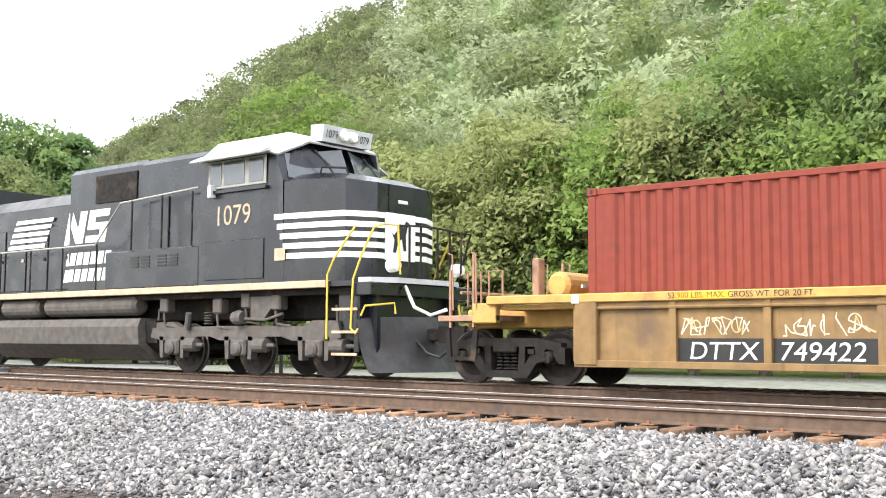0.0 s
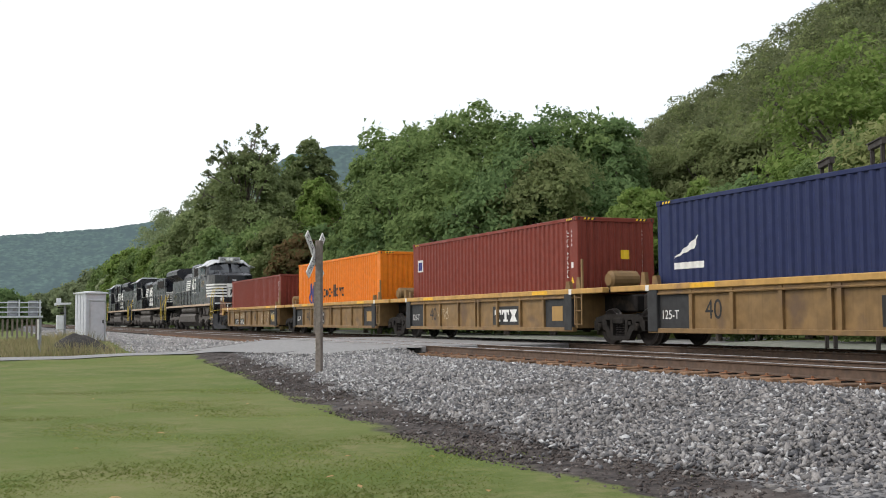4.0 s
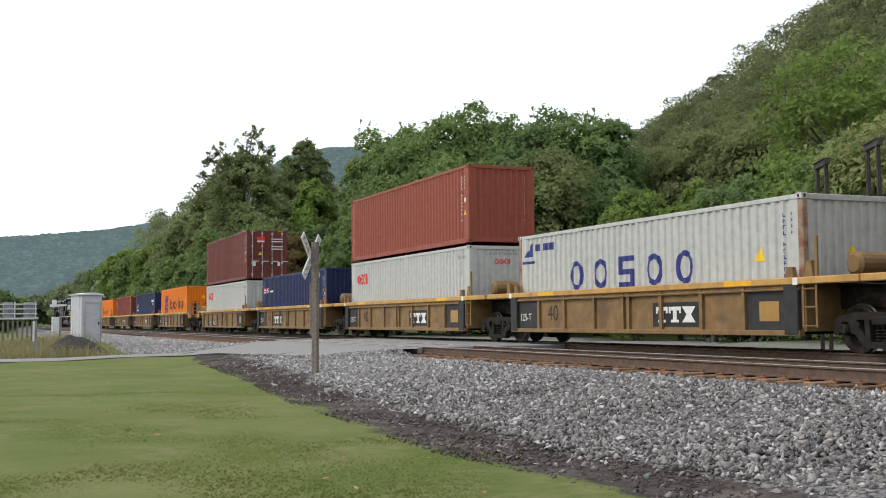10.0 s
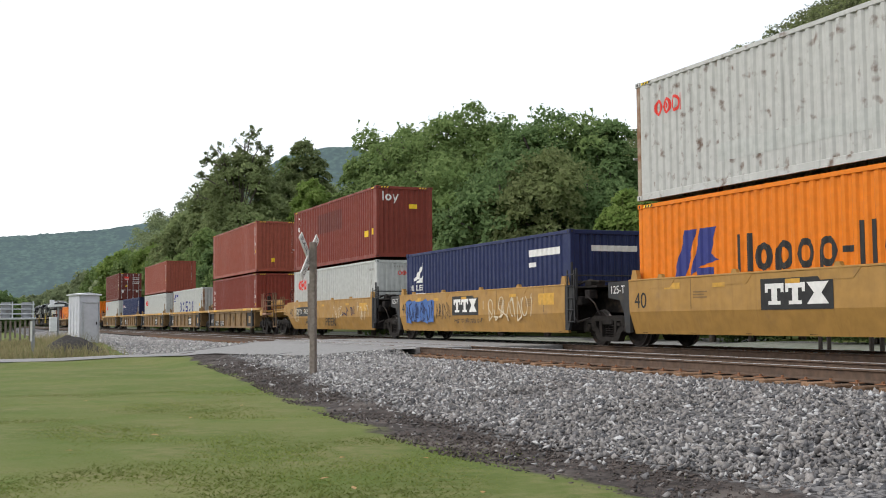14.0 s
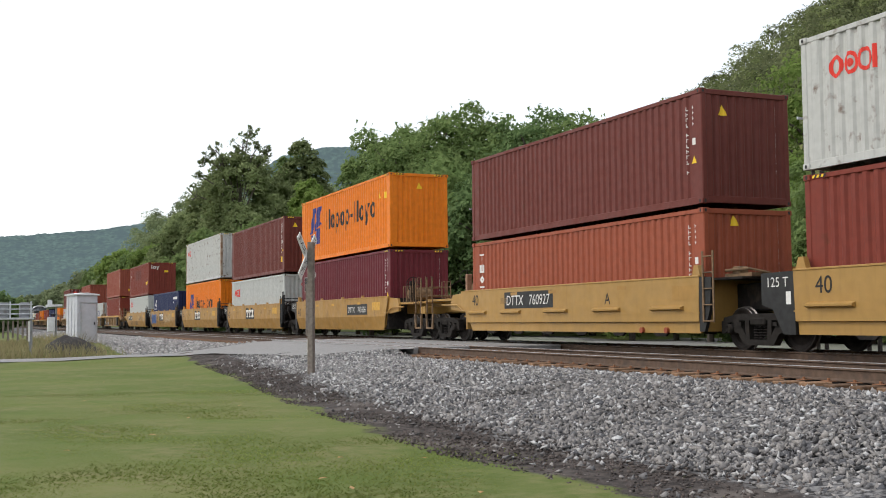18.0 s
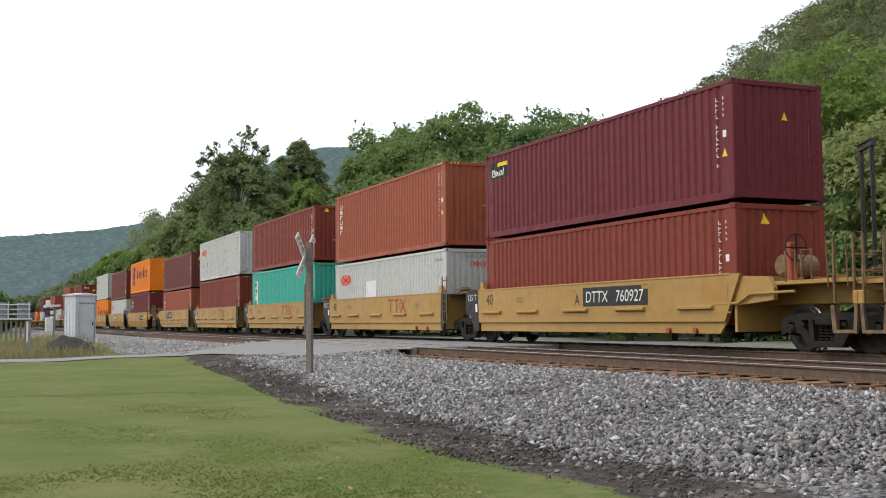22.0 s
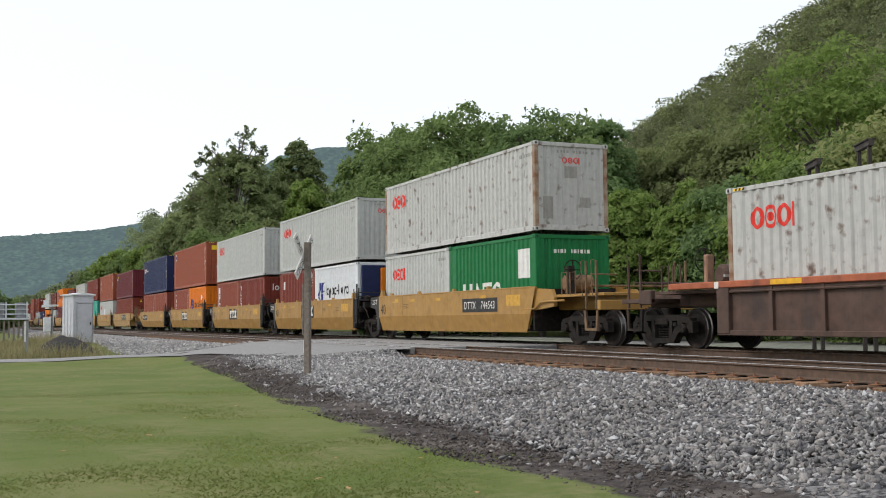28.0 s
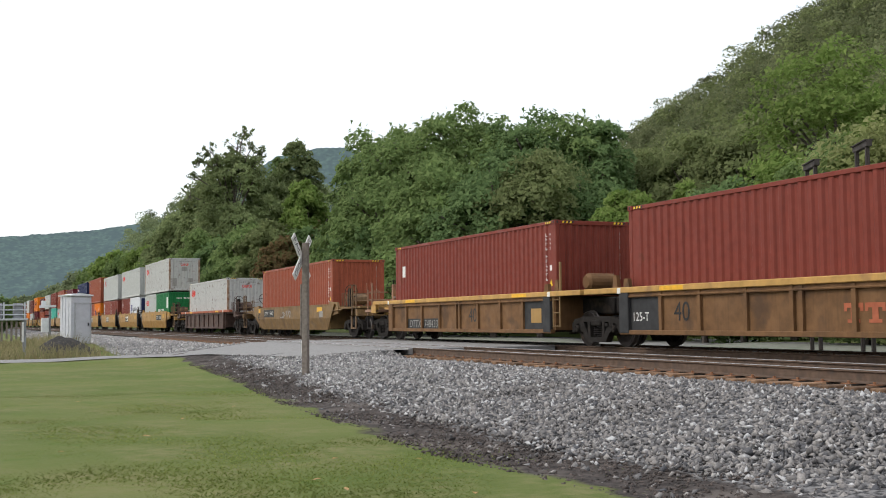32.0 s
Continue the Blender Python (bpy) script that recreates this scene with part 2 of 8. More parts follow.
M["leaf_yellow"] = leaf_material("yellow_green_foliage", [(0.215, 0.250, 0.095), (0.275, 0.305, 0.125), (0.340, 0.355, 0.165)], 0.5)
M["leaf_slope"] = leaf_material("slope_foliage", [(0.130, 0.152, 0.078), (0.162, 0.182, 0.094), (0.195, 0.210, 0.112)], 0.5, 0.10)
# Leaf colour lightened for the haze before the tall trees.
M["leaf_tall"] = leaf_material("hazed_green_foliage", [(0.172, 0.220, 0.098), (0.230, 0.280, 0.128), (0.295, 0.340, 0.163)], 0.5)
M["leaf_brown"] = leaf_material("browning_foliage", [(0.151, 0.108, 0.054), (0.197, 0.132, 0.067), (0.130, 0.152, 0.060)], 0.5)
# Both leaf colours are paled and greyed to stand for haze on far woods.
M["leaf_hill"] = leaf_material("hazed_hillside_foliage", [(0.175, 0.218, 0.120), (0.215, 0.257, 0.142), (0.268, 0.304, 0.171)], 0.5, 0.03)
M["leaf_pale"] = leaf_material("haze_pale_hillside_foliage", [(0.259, 0.303, 0.176), (0.308, 0.352, 0.209), (0.363, 0.391, 0.237)], 0.5, 0.03)
M["blade"] = leaf_material("mown_grass", [(0.125, 0.165, 0.040), (0.155, 0.19, 0.052), (0.195, 0.21, 0.075)], 0.5, 0.3)
M["weed"] = leaf_material("dry_weeds", [(0.26, 0.225, 0.12), (0.33, 0.285, 0.165), (0.19, 0.20, 0.09)], 0.3, 0.5)
M["bark"] = material("grey_bark", (0.12, 0.10, 0.085), 0.9, 0, 0.3, 9, (0.06, 0.05, 0.045), 0.55, 3, 0.3, 0.5, 30)
# ---- builders ----
class Shape:
    """Collects boxes, prisms, tubes and lathed pieces into one mesh."""

    def __init__(self):
        self.v, self.f, self.mi, self.mat = [], [], [], 0

    def add(self, verts, faces):
        k = len(self.v)
        self.v += [tuple(p) for p in verts]
        self.f += [tuple(i + k for i in f) for f in faces]
        self.mi += [self.mat] * len(faces)
        return self

    def box(self, x0, x1, y0, y1, z0, z1, c=0.0):
        """A box; c: chamfer of the edges."""
        if c <= 0:
            v = [(x, y, z) for x in (x0, x1) for y in (y0, y1) for z in (z0, z1)]
            return self.add(v, [(0, 1, 3, 2), (4, 6, 7, 5), (0, 4, 5, 1), (2, 3, 7, 6), (0, 2, 6, 4), (1, 5, 7, 3)])
        bm = bmesh.new()
        bmesh.ops.create_cube(bm, size=1, matrix=Matrix.Translation(((x0 + x1) / 2, (y0 + y1) / 2, (z0 + z1) / 2)) @ Matrix.Diagonal((x1 - x0, y1 - y0, z1 - z0, 1)))
        bmesh.ops.bevel(bm, geom=bm.edges[:], offset=c, segments=1, affect="EDGES")
        bm.verts.index_update()
        self.add([p.co for p in bm.verts], [[p.index for p in f.verts] for f in bm.faces])
        bm.free()
        return self

    def prism(self, outline, a, b, axis="y"):
        """An outline of (u, w) pairs drawn out from a to b: axis y takes (x, z), x takes (y, z), z takes (x, y)."""
        at = {"y": lambda u, w, t: (u, t, w), "x": lambda u, w, t: (t, u, w), "z": lambda u, w, t: (u, w, t)}[axis]
        n = len(outline)
        v = [at(u, w, t) for t in (a, b) for u, w in outline]
        f = [tuple(range(n)), tuple(range(2 * n - 1, n - 1, -1))]
        f += [(i, i + n, (i + 1) % n + n, (i + 1) % n) for i in range(n)]
        return self.add(v, f)

    def tube(self, path, r, seg=8):
        """A round bar along a path of points."""
        pts = [Vector(p) for p in path]
        rings = []
        for i, p in enumerate(pts):
            d = (pts[min(i + 1, len(pts) - 1)] - pts[max(i - 1, 0)]).normalized()
            s = d.orthogonal().normalized()
            if rings:
                s = (rings[-1][1] - d * rings[-1][1].dot(d)).normalized()
            rings.append((p, s, d.cross(s)))
        v = [p + (s * math.cos(k * 2 * math.pi / seg) + u * math.sin(k * 2 * math.pi / seg)) * r for p, s, u in rings for k in range(seg)]
        f = [(i * seg + k, i * seg + (k + 1) % seg, (i + 1) * seg + (k + 1) % seg, (i + 1) * seg + k) for i in range(len(pts) - 1) for k in range(seg)]
        f += [tuple(range(seg))[::-1], tuple(range((len(pts) - 1) * seg, len(pts) * seg))]
        return self.add(v, f)

    def lathe(self, profile, centre=(0, 0, 0), axis="y", seg=24):
        """A profile of (radius, place along the axis) pairs turned round the axis."""
        at = {"y": lambda r, a, t: (r * math.cos(a), t, r * math.sin(a)), "x": lambda r, a, t: (t, r * math.cos(a), r * math.sin(a)),
              "z": lambda r, a, t: (r * math.cos(a), r * math.sin(a), t)}[axis]
        n, c = len(profile), Vector(centre)
        v = [Vector(at(r, k * 2 * math.pi / seg, t)) + c for k in range(seg) for r, t in profile]
        f = [(k * n + i, k * n + i + 1, ((k + 1) % seg) * n + i + 1, ((k + 1) % seg) * n + i) for k in range(seg) for i in range(n - 1)]
        return self.add(v, f)

    def mesh(self, name, mats, smooth=False):
        me = bpy.data.meshes.new(name)
        me.from_pydata(self.v, [], self.f)
        for m in mats:
            me.materials.append(m)
        if len(mats) > 1:
            me.polygons.foreach_set("material_index", self.mi)
        if smooth:
            me.polygons.foreach_set("use_smooth", [True] * len(me.polygons))
        bm = bmesh.new()
        bm.from_mesh(me)
        bmesh.ops.recalc_face_normals(bm, faces=bm.faces)
        bm.to_mesh(me)
        bm.free()
        return me


def thing(name, label, category, group="", kind=""):
    """A top-level thing: an empty at its base."""
    return tagged(new(name), label, category, group, kind)


def part(name, shape, mat, parent, label="", at=None, smooth=False):
    """One mesh object under a thing or a part."""
    me = shape if isinstance(shape, bpy.types.Mesh) else shape.mesh(name, mat if isinstance(mat, (list, tuple)) else [mat], smooth)
    ob = new(name, me)
    ob.parent = parent
    if at is not None:
        ob.matrix_basis = at if isinstance(at, Matrix) else Matrix.Translation(at)
    if label:
        ob["label"] = label
    return ob


def big_mesh(name, verts, faces, mat, smooth=False):
    """A mesh straight from arrays of triangles or quads."""
    verts, faces = np.asarray(verts, np.float32), np.asarray(faces, np.int32)
    me = bpy.data.meshes.new(name)
    me.vertices.add(len(verts))
    me.vertices.foreach_set("co", verts.ravel())
    k = faces.shape[1]
    me.loops.add(faces.size)
    me.loops.foreach_set("vertex_index", faces.ravel())
    me.polygons.add(len(faces))
    me.polygons.foreach_set("loop_start", np.arange(0, faces.size, k, dtype=np.int32))
    if smooth:
        me.polygons.foreach_set("use_smooth", np.ones(len(faces), bool))
    me.materials.append(mat)
    me.update(calc_edges=True)
    return me


WORDS = {}


def letters(text, height):
    """Triangles (x, z) of a text in the built-in font, its capitals that high, from x = 0."""
    if text not in WORDS:
        cu = bpy.data.curves.new("lettering", "FONT")
        cu.body, cu.size = text, 1.0
        ob = new("lettering", cu)
        dg = bpy.context.evaluated_depsgraph_get()
        me = ob.evaluated_get(dg).to_mesh()
        me.calc_loop_triangles()
        WORDS[text] = [[(me.vertices[i].co.x, me.vertices[i].co.y) for i in t.vertices] for t in me.loop_triangles]
        bpy.data.objects.remove(ob)
    return [[(x * height / 0.69, z * height / 0.69) for x, z in t] for t in WORDS[text]]


for text in ("1079", "2578", "9371", "40", "125-T", "125 T", "749422", "749770", "748433", "743626", "760927", "744543", "59382", "ART", "PEEK", "DTTX", "A", "RAIL", "ROAD", "CROS", "SING", "53,900 LBS. MAX. GROSS WT. FOR 20 FT."):
    letters(text, 1.0)


def shift(polys, dx, dz, sx=1.0, slant=0.0):
    return [[(x * sx + z * slant + dx, z + dz) for x, z in p] for p in polys]


def width(polys):
    return max(x for p in polys for x, z in p)


def rect(x0, x1, z0, z1, slant=0.0):
    return [(x0 + z0 * slant, z0), (x1 + z0 * slant, z0), (x1 + z1 * slant, z1), (x0 + z1 * slant, z1)]


def ring(cx, cz, rx, rz, thick, a0=0.0, a1=360.0, n=14):
    """A round band, whole or in part, as short blocks."""
    out, k = [], max(4, int(n * (a1 - a0) / 360))
    for i in range(k):
        p, q = radians(a0 + (a1 - a0) * i / k), radians(a0 + (a1 - a0) * (i + 1) / k)
        out.append([(cx + rx * math.cos(p), cz + rz * math.sin(p)), (cx + rx * math.cos(q), cz + rz * math.sin(q)),
                    (cx + (rx - thick) * math.cos(q), cz + (rz - thick) * math.sin(q)), (cx + (rx - thick) * math.cos(p), cz + (rz - thick) * math.sin(p))])
    return out


def word_shape(pattern, h, w=0.62, gap=0.16):
    """A word mark as plain shapes from x = 0, the tall ones h high: I bar, N two bars, o low ring, p low ring with a tail, v two short slants,
    R tall ring, F tall ring with a filled heart, B open ring, L bar on a short foot, A slanted pair, E three bars, - a dash."""
    out, x = [], 0.0
    for c in pattern:
        lw = {"I": 0.22, "-": 0.4, " ": 0.4, "L": w * 0.8}.get(c, w) * h
        s, m = h * 0.17, x + lw / 2
        if c == "I":
            out.append(rect(x, x + lw * 0.85, 0, h))
        elif c == "N":
            out += [rect(x, x + s, 0, h), rect(x + lw - s, x + lw, 0, h)]
        elif c in "op":
            out += ring(m, h * 0.36, lw / 2, h * 0.37, s)
            if c == "p":
                out.append(rect(x, x + s, -0.28 * h, 0.4 * h))
        elif c == "v":
            out += [[(x, 0.72 * h), (x + s, 0.72 * h), (m, 0.1 * h), (m - s, 0.1 * h)], [(x + lw - s, 0.72 * h), (x + lw, 0.72 * h), (m - s * 0.4, -0.26 * h), (m - s * 1.4, -0.26 * h)]]
        elif c in "RF":
            out += ring(m, h / 2, lw / 2, h / 2, s)
            if c == "F":
                out += ring(m, h / 2, lw * 0.2, h * 0.2, h * 0.2, n=8)
        elif c == "B":
            out += ring(m, h / 2, lw / 2, h / 2, s, 50, 310)
        elif c == "L":
            out += [rect(x, x + s * 1.1, 0, h), rect(x, x + lw, 0, s)]
        elif c == "A":
            out += [[(x, 0), (x + s, 0), (m + s * 0.3, h), (m - s * 0.5, h)], [(x + lw - s, 0), (x + lw, 0), (m + s * 0.5, h), (m - s * 0.3, h)]]
        elif c == "E":
            out += [rect(x, x + lw, z * h, z * h + s) for z in (0, 0.41, 0.83)] + [rect(x, x + s, 0.41 * h, h), rect(x + lw - s, x + lw, 0, 0.5 * h)]
        elif c == "-":
            out.append(rect(x, x + lw, h * 0.30, h * 0.45))
        x += lw + gap * h
    return out


def clip(poly, x0, x1):
    """The piece of a convex (x, z) outline between two uprights."""
    for lim, keep in ((x0, 1), (x1, -1)):
        out = []
        for i in range(len(poly)):
            a, b = poly[i - 1], poly[i]
            ia, ib = (a[0] - lim) * keep >= -1e-9, (b[0] - lim) * keep >= -1e-9
            if ia != ib:
                k = (lim - a[0]) / (b[0] - a[0])
                out.append((lim, a[1] + (b[1] - a[1]) * k))
            if ib:
                out.append(b)
        poly = out
        if len(poly) < 3:
            return []
    return poly


def decal(polys, depth, breaks=None, flip=False):
    """Flat paint: (x, z) outlines laid on the face y = depth(x), cut at the corrugation's breaks. flip: the face looks along +x, outlines in (y, z)."""
    s = Shape()
    for i, p in enumerate(polys):
        lift = (i % 5) * 0.0006
        xs = [q[0] for q in p]
        cuts = [b for b in breaks if min(xs) < b < max(xs)] if breaks else []
        edges = [min(xs)] + cuts + [max(xs)]
        for a, b in zip(edges, edges[1:]):
            c = clip(p, a, b) if cuts else list(p)
            if len(c) >= 3:
                v = [(depth(x, a, b) + lift, x, z) if flip else (x, depth(x, a, b) - lift, z) for x, z in c]
                s.add(v, [tuple(range(len(v)))])
    return s
# ---- ground, tracks and crossing ----
TRACK_NEAR, TRACK_FAR = 11.84, 16.15     # centre lines of the two tracks


def smoothstep(a, b, x):
    t = np.clip((np.asarray(x, float) - a) / (b - a), 0, 1)
    return t * t * (3 - 2 * t)


def road_edge(y):
    """x of the road's near edge and far edge on this side of the track, by y."""
    near = np.interp(y, [-60, 1, 5, 7.6, 8.6, 10.6, 14, 20, 60], [-34, -40.3, -40.6, -38.5, -29.5, -27.0, -27.5, -34.0, -60])
    far = np.interp(y, [-60, 1, 5, 8, 11.5, 14, 20, 60], [-38.5, -44.2, -43.6, -41.5, -41.5, -43, -46, -72])
    return near, far


def ground_z(x, y):
    x, y = np.asarray(x, float), np.asarray(y, float)
    z = -0.74 + 0.515 * smoothstep(5.2, 10.0, y)
    z = z - 0.05 * smoothstep(9.6, 10.35, y)
    z = np.where(y > 10.45, -0.275, z)
    z = np.where(y > 10.56, -0.275 + 0.02 * smoothstep(11.0, 11.25, y), z)
    z = np.where(y > 18.2, -0.235 - 0.16 * smoothstep(18.2, 20.6, y), z)
    near, far = road_edge(y)
    ramp = smoothstep(near + 2.0, near + 0.2, x) * smoothstep(far - 2.0, far - 0.2, x)
    road = np.interp(y, [-10, 3, 7.0, 10.2, 17.9, 24, 40], [-0.62, -0.60, -0.45, -0.05, -0.05, -0.5, -0.6])
    between = (y > 10.3) & (y < 17.7)
    z = np.where(between, z, z + (road - 0.02 - z) * ramp)
    # low rise with the instrument hut beyond the road
    bump = 0.55 * np.exp(-((x + 57.5) / 6.5) ** 2 - ((y - 4.6) / 2.6) ** 2)
    return z + np.where(y < 9, bump, 0)


def ground_material():
    """Lawn, dark cinders and ballast by place, with noisy borders."""
    m = bpy.data.materials.new("lawn_cinders_and_ballast")
    m.use_nodes = True
    n, l = m.node_tree.nodes, m.node_tree.links
    b = n["Principled BSDF"]
    b.inputs["Roughness"].default_value = 0.95
    b.inputs["Specular IOR Level"].default_value = 0.15
    tc = n.new("ShaderNodeTexCoord")

    def noise_(scale, detail=5):
        t = n.new("ShaderNodeTexNoise")
        t.inputs["Scale"].default_value, t.inputs["Detail"].default_value = scale, detail
        l.new(tc.outputs["Object"], t.inputs["Vector"])
        return t.outputs[0]

    def two(a, b_, v, lo=0.35, hi=0.65):
        r = n.new("ShaderNodeMapRange")
        r.inputs[1].default_value, r.inputs[2].default_value = lo, hi
        l.new(v, r.inputs[0])
        x = n.new("ShaderNodeMix")
        x.data_type = "RGBA"
        l.new(r.outputs[0], x.inputs[0])
        for i, c in ((6, a), (7, b_)):
            if isinstance(c, tuple):
                x.inputs[i].default_value = (*c, 1)
            else:
                l.new(c, x.inputs[i])
        return x.outputs[2]

    grass = two(two((0.080, 0.116, 0.026), (0.142, 0.160, 0.050), noise_(0.22, 5)), two((0.092, 0.134, 0.028), (0.170, 0.168, 0.070), noise_(0.8)), noise_(5, 7))
    cinder = two(two((0.028, 0.024, 0.023), (0.085, 0.072, 0.066), noise_(7, 8)), (0.15, 0.13, 0.118), noise_(0.9, 5), 0.50, 0.70)
    gravel = two((0.045, 0.044, 0.046), (0.20, 0.195, 0.195), noise_(16, 6), 0.42, 0.58)
    a1 = n.new("ShaderNodeAttribute")
    a1.attribute_name = "gravel"
    a2 = n.new("ShaderNodeAttribute")
    a2.attribute_name = "cinder"

    def edge(attr, scale, w):
        ad = n.new("ShaderNodeMath")
        ad.operation = "MULTIPLY_ADD"
        sub = n.new("ShaderNodeMath")
        sub.operation = "SUBTRACT"
        l.new(noise_(scale, 6), sub.inputs[0])
        sub.inputs[1].default_value = 0.5
        l.new(sub.outputs[0], ad.inputs[0])
        ad.inputs[1].default_value = w
        l.new(attr.outputs["Fac"], ad.inputs[2])
        return ad.outputs[0]

    c = two(grass, cinder, edge(a2, 1.2, 1.3), 0.42, 0.58)
    c = two(c, gravel, edge(a1, 2.2, 0.9), 0.40, 0.60)
    c = two(c, two((0.15, 0.165, 0.125), (0.25, 0.25, 0.22), noise_(3, 6)), a1.outputs["Fac"], 1.02, 1.2)
    # Near-black along both track beds, between and beside the rails.
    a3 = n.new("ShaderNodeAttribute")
    a3.attribute_name = "dark_bed"
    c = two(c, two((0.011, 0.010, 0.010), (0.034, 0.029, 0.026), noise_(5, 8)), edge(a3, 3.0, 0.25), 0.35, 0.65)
    l.new(c, b.inputs["Base Color"])
    bp = n.new("ShaderNodeBump")
    bp.inputs["Strength"].default_value, bp.inputs["Distance"].default_value = 0.6, 0.03
    l.new(noise_(22, 6), bp.inputs["Height"])
    l.new(bp.outputs[0], b.inputs["Normal"])
    return m


def lawn_edge(x):
    """y at which the lawn ends towards the track."""
    return np.interp(x, [-60, -46, -43, -40, -34, -25.6, -19.6, -15, -11.3, -8, 0, 12, 40], [2.0, 3.2, 7.2, 7.0, 6.7, 6.1, 5.35, 5.05, 4.8, 5.0, 4.6, 4.2, 4.0])


def build_ground():
    xs = np.concatenate([-np.geomspace(1800, 80, 26)[:-1], np.arange(-80, -50, 1.5), np.arange(-50, 14, 0.4), np.geomspace(14, 900, 22)])
    ys = np.concatenate([-np.geomspace(900, 10, 22)[:-1], np.arange(-10, 3, 0.8), np.arange(3, 21.4, 0.22), np.geomspace(21.4, 1800, 34)])
    X, Y = np.meshgrid(xs, ys)
    Z = ground_z(X, Y)
    near = (np.abs(X) < 60) & (np.abs(Y) < 22)
    rough_ = np.array([[noise.noise((x * 0.7, y * 0.7, 0.3)) for x in xs] for y in ys])
    Z = Z + np.where(near & (Y < 10.2), rough_ * 0.035, 0)
    nx, ny = len(xs), len(ys)
    i = np.arange(nx * ny).reshape(ny, nx)
    f = np.stack([i[:-1, :-1], i[:-1, 1:], i[1:, 1:], i[1:, :-1]], -1).reshape(-1, 4)
    me = big_mesh("ground", np.stack([X, Y, Z], -1).reshape(-1, 3), f, ground_material(), True)
    le = lawn_edge(X)
    nr, fr = road_edge(Y)
    grav = smoothstep(le + 0.6, le + 1.5, Y) * (1 - smoothstep(20.0, 21.5, Y))
    grav = np.where(X < -46, smoothstep(5.9, 6.5, Y) * (1 - smoothstep(20, 21.5, Y)), grav)
    grav = np.maximum(grav, 1.3 * smoothstep(19.5, 20.2, Y) * (1 - smoothstep(31, 36, Y)))
    grav = np.where((Y > 11.0) & (Y < 18.9) & (X > -27), 0.0, grav)
    cind = np.where((X > -46), smoothstep(le - 0.6, le + 0.6, Y) * (1 - smoothstep(21.0, 22, Y)), 0)
    dark_bed = smoothstep(10.88, 11.02, Y) * (1 - smoothstep(18.7, 19.3, Y)) * np.where((X > -27) | (X < -42), 1.0, 0.0)
    for name, v in (("gravel", grav), ("cinder", cind), ("dark_bed", dark_bed)):
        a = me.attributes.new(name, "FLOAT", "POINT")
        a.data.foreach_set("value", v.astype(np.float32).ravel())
    return tagged(new("ground", me), "mown lawn running into cinders and ballast", "ground", kind="structure")


GROUND = build_ground()


def build_road():
    ys = np.concatenate([np.arange(-60, 0, 4.0), np.arange(0, 10.9, 0.35)])
    ys2 = np.array([12.75, 14.0, 15.2])
    ys3 = np.arange(17.1, 44, 1.0)
    def strip(name, ys, label, z_up):
        s = Shape()
        cols, v = 9, []
        for y in ys:
            a, b = road_edge(y)
            for k in range(cols):
                x = a + (b - a) * k / (cols - 1)
                z = float(np.interp(y, [-10, 3, 7.0, 10.2, 17.9, 24, 40], [-0.62, -0.60, -0.45, -0.05, -0.05, -0.5, -0.6])) + z_up
                v.append((float(x), float(y), z + 0.012 * noise.noise((x * 0.5, y * 0.5, 2))))
        f = [(r * cols + k, r * cols + k + 1, (r + 1) * cols + k + 1, (r + 1) * cols + k) for r in range(len(ys) - 1) for k in range(cols - 1)]
        s.add(v, f)
        ob = new(name, s.mesh(name, [M["asphalt"]], True))
        return tagged(ob, label, "road", kind="structure")
    strip("road", ys, "pale worn asphalt lane rising to the crossing", 0.0)
    strip("road_beyond", ys3, "pale worn asphalt lane beyond the tracks", 0.0)
    # crossing panels between and beside the rails
    for i, (y0, y1) in enumerate(((TRACK_NEAR - 0.66, TRACK_NEAR + 0.66), (TRACK_NEAR + 0.84, TRACK_FAR - 0.84), (TRACK_FAR - 0.66, TRACK_FAR + 0.66), (10.85, TRACK_NEAR - 0.84), (TRACK_FAR + 0.84, 17.15))):
        p = tagged(new("crossing_panel", Shape().box(-42.0, -27.2, y0, y1, -0.2, -0.012, 0.02).mesh("crossing_panel", [M["asphalt"]])), "pale asphalt infill between the rails of the crossing", "road", kind="structure")


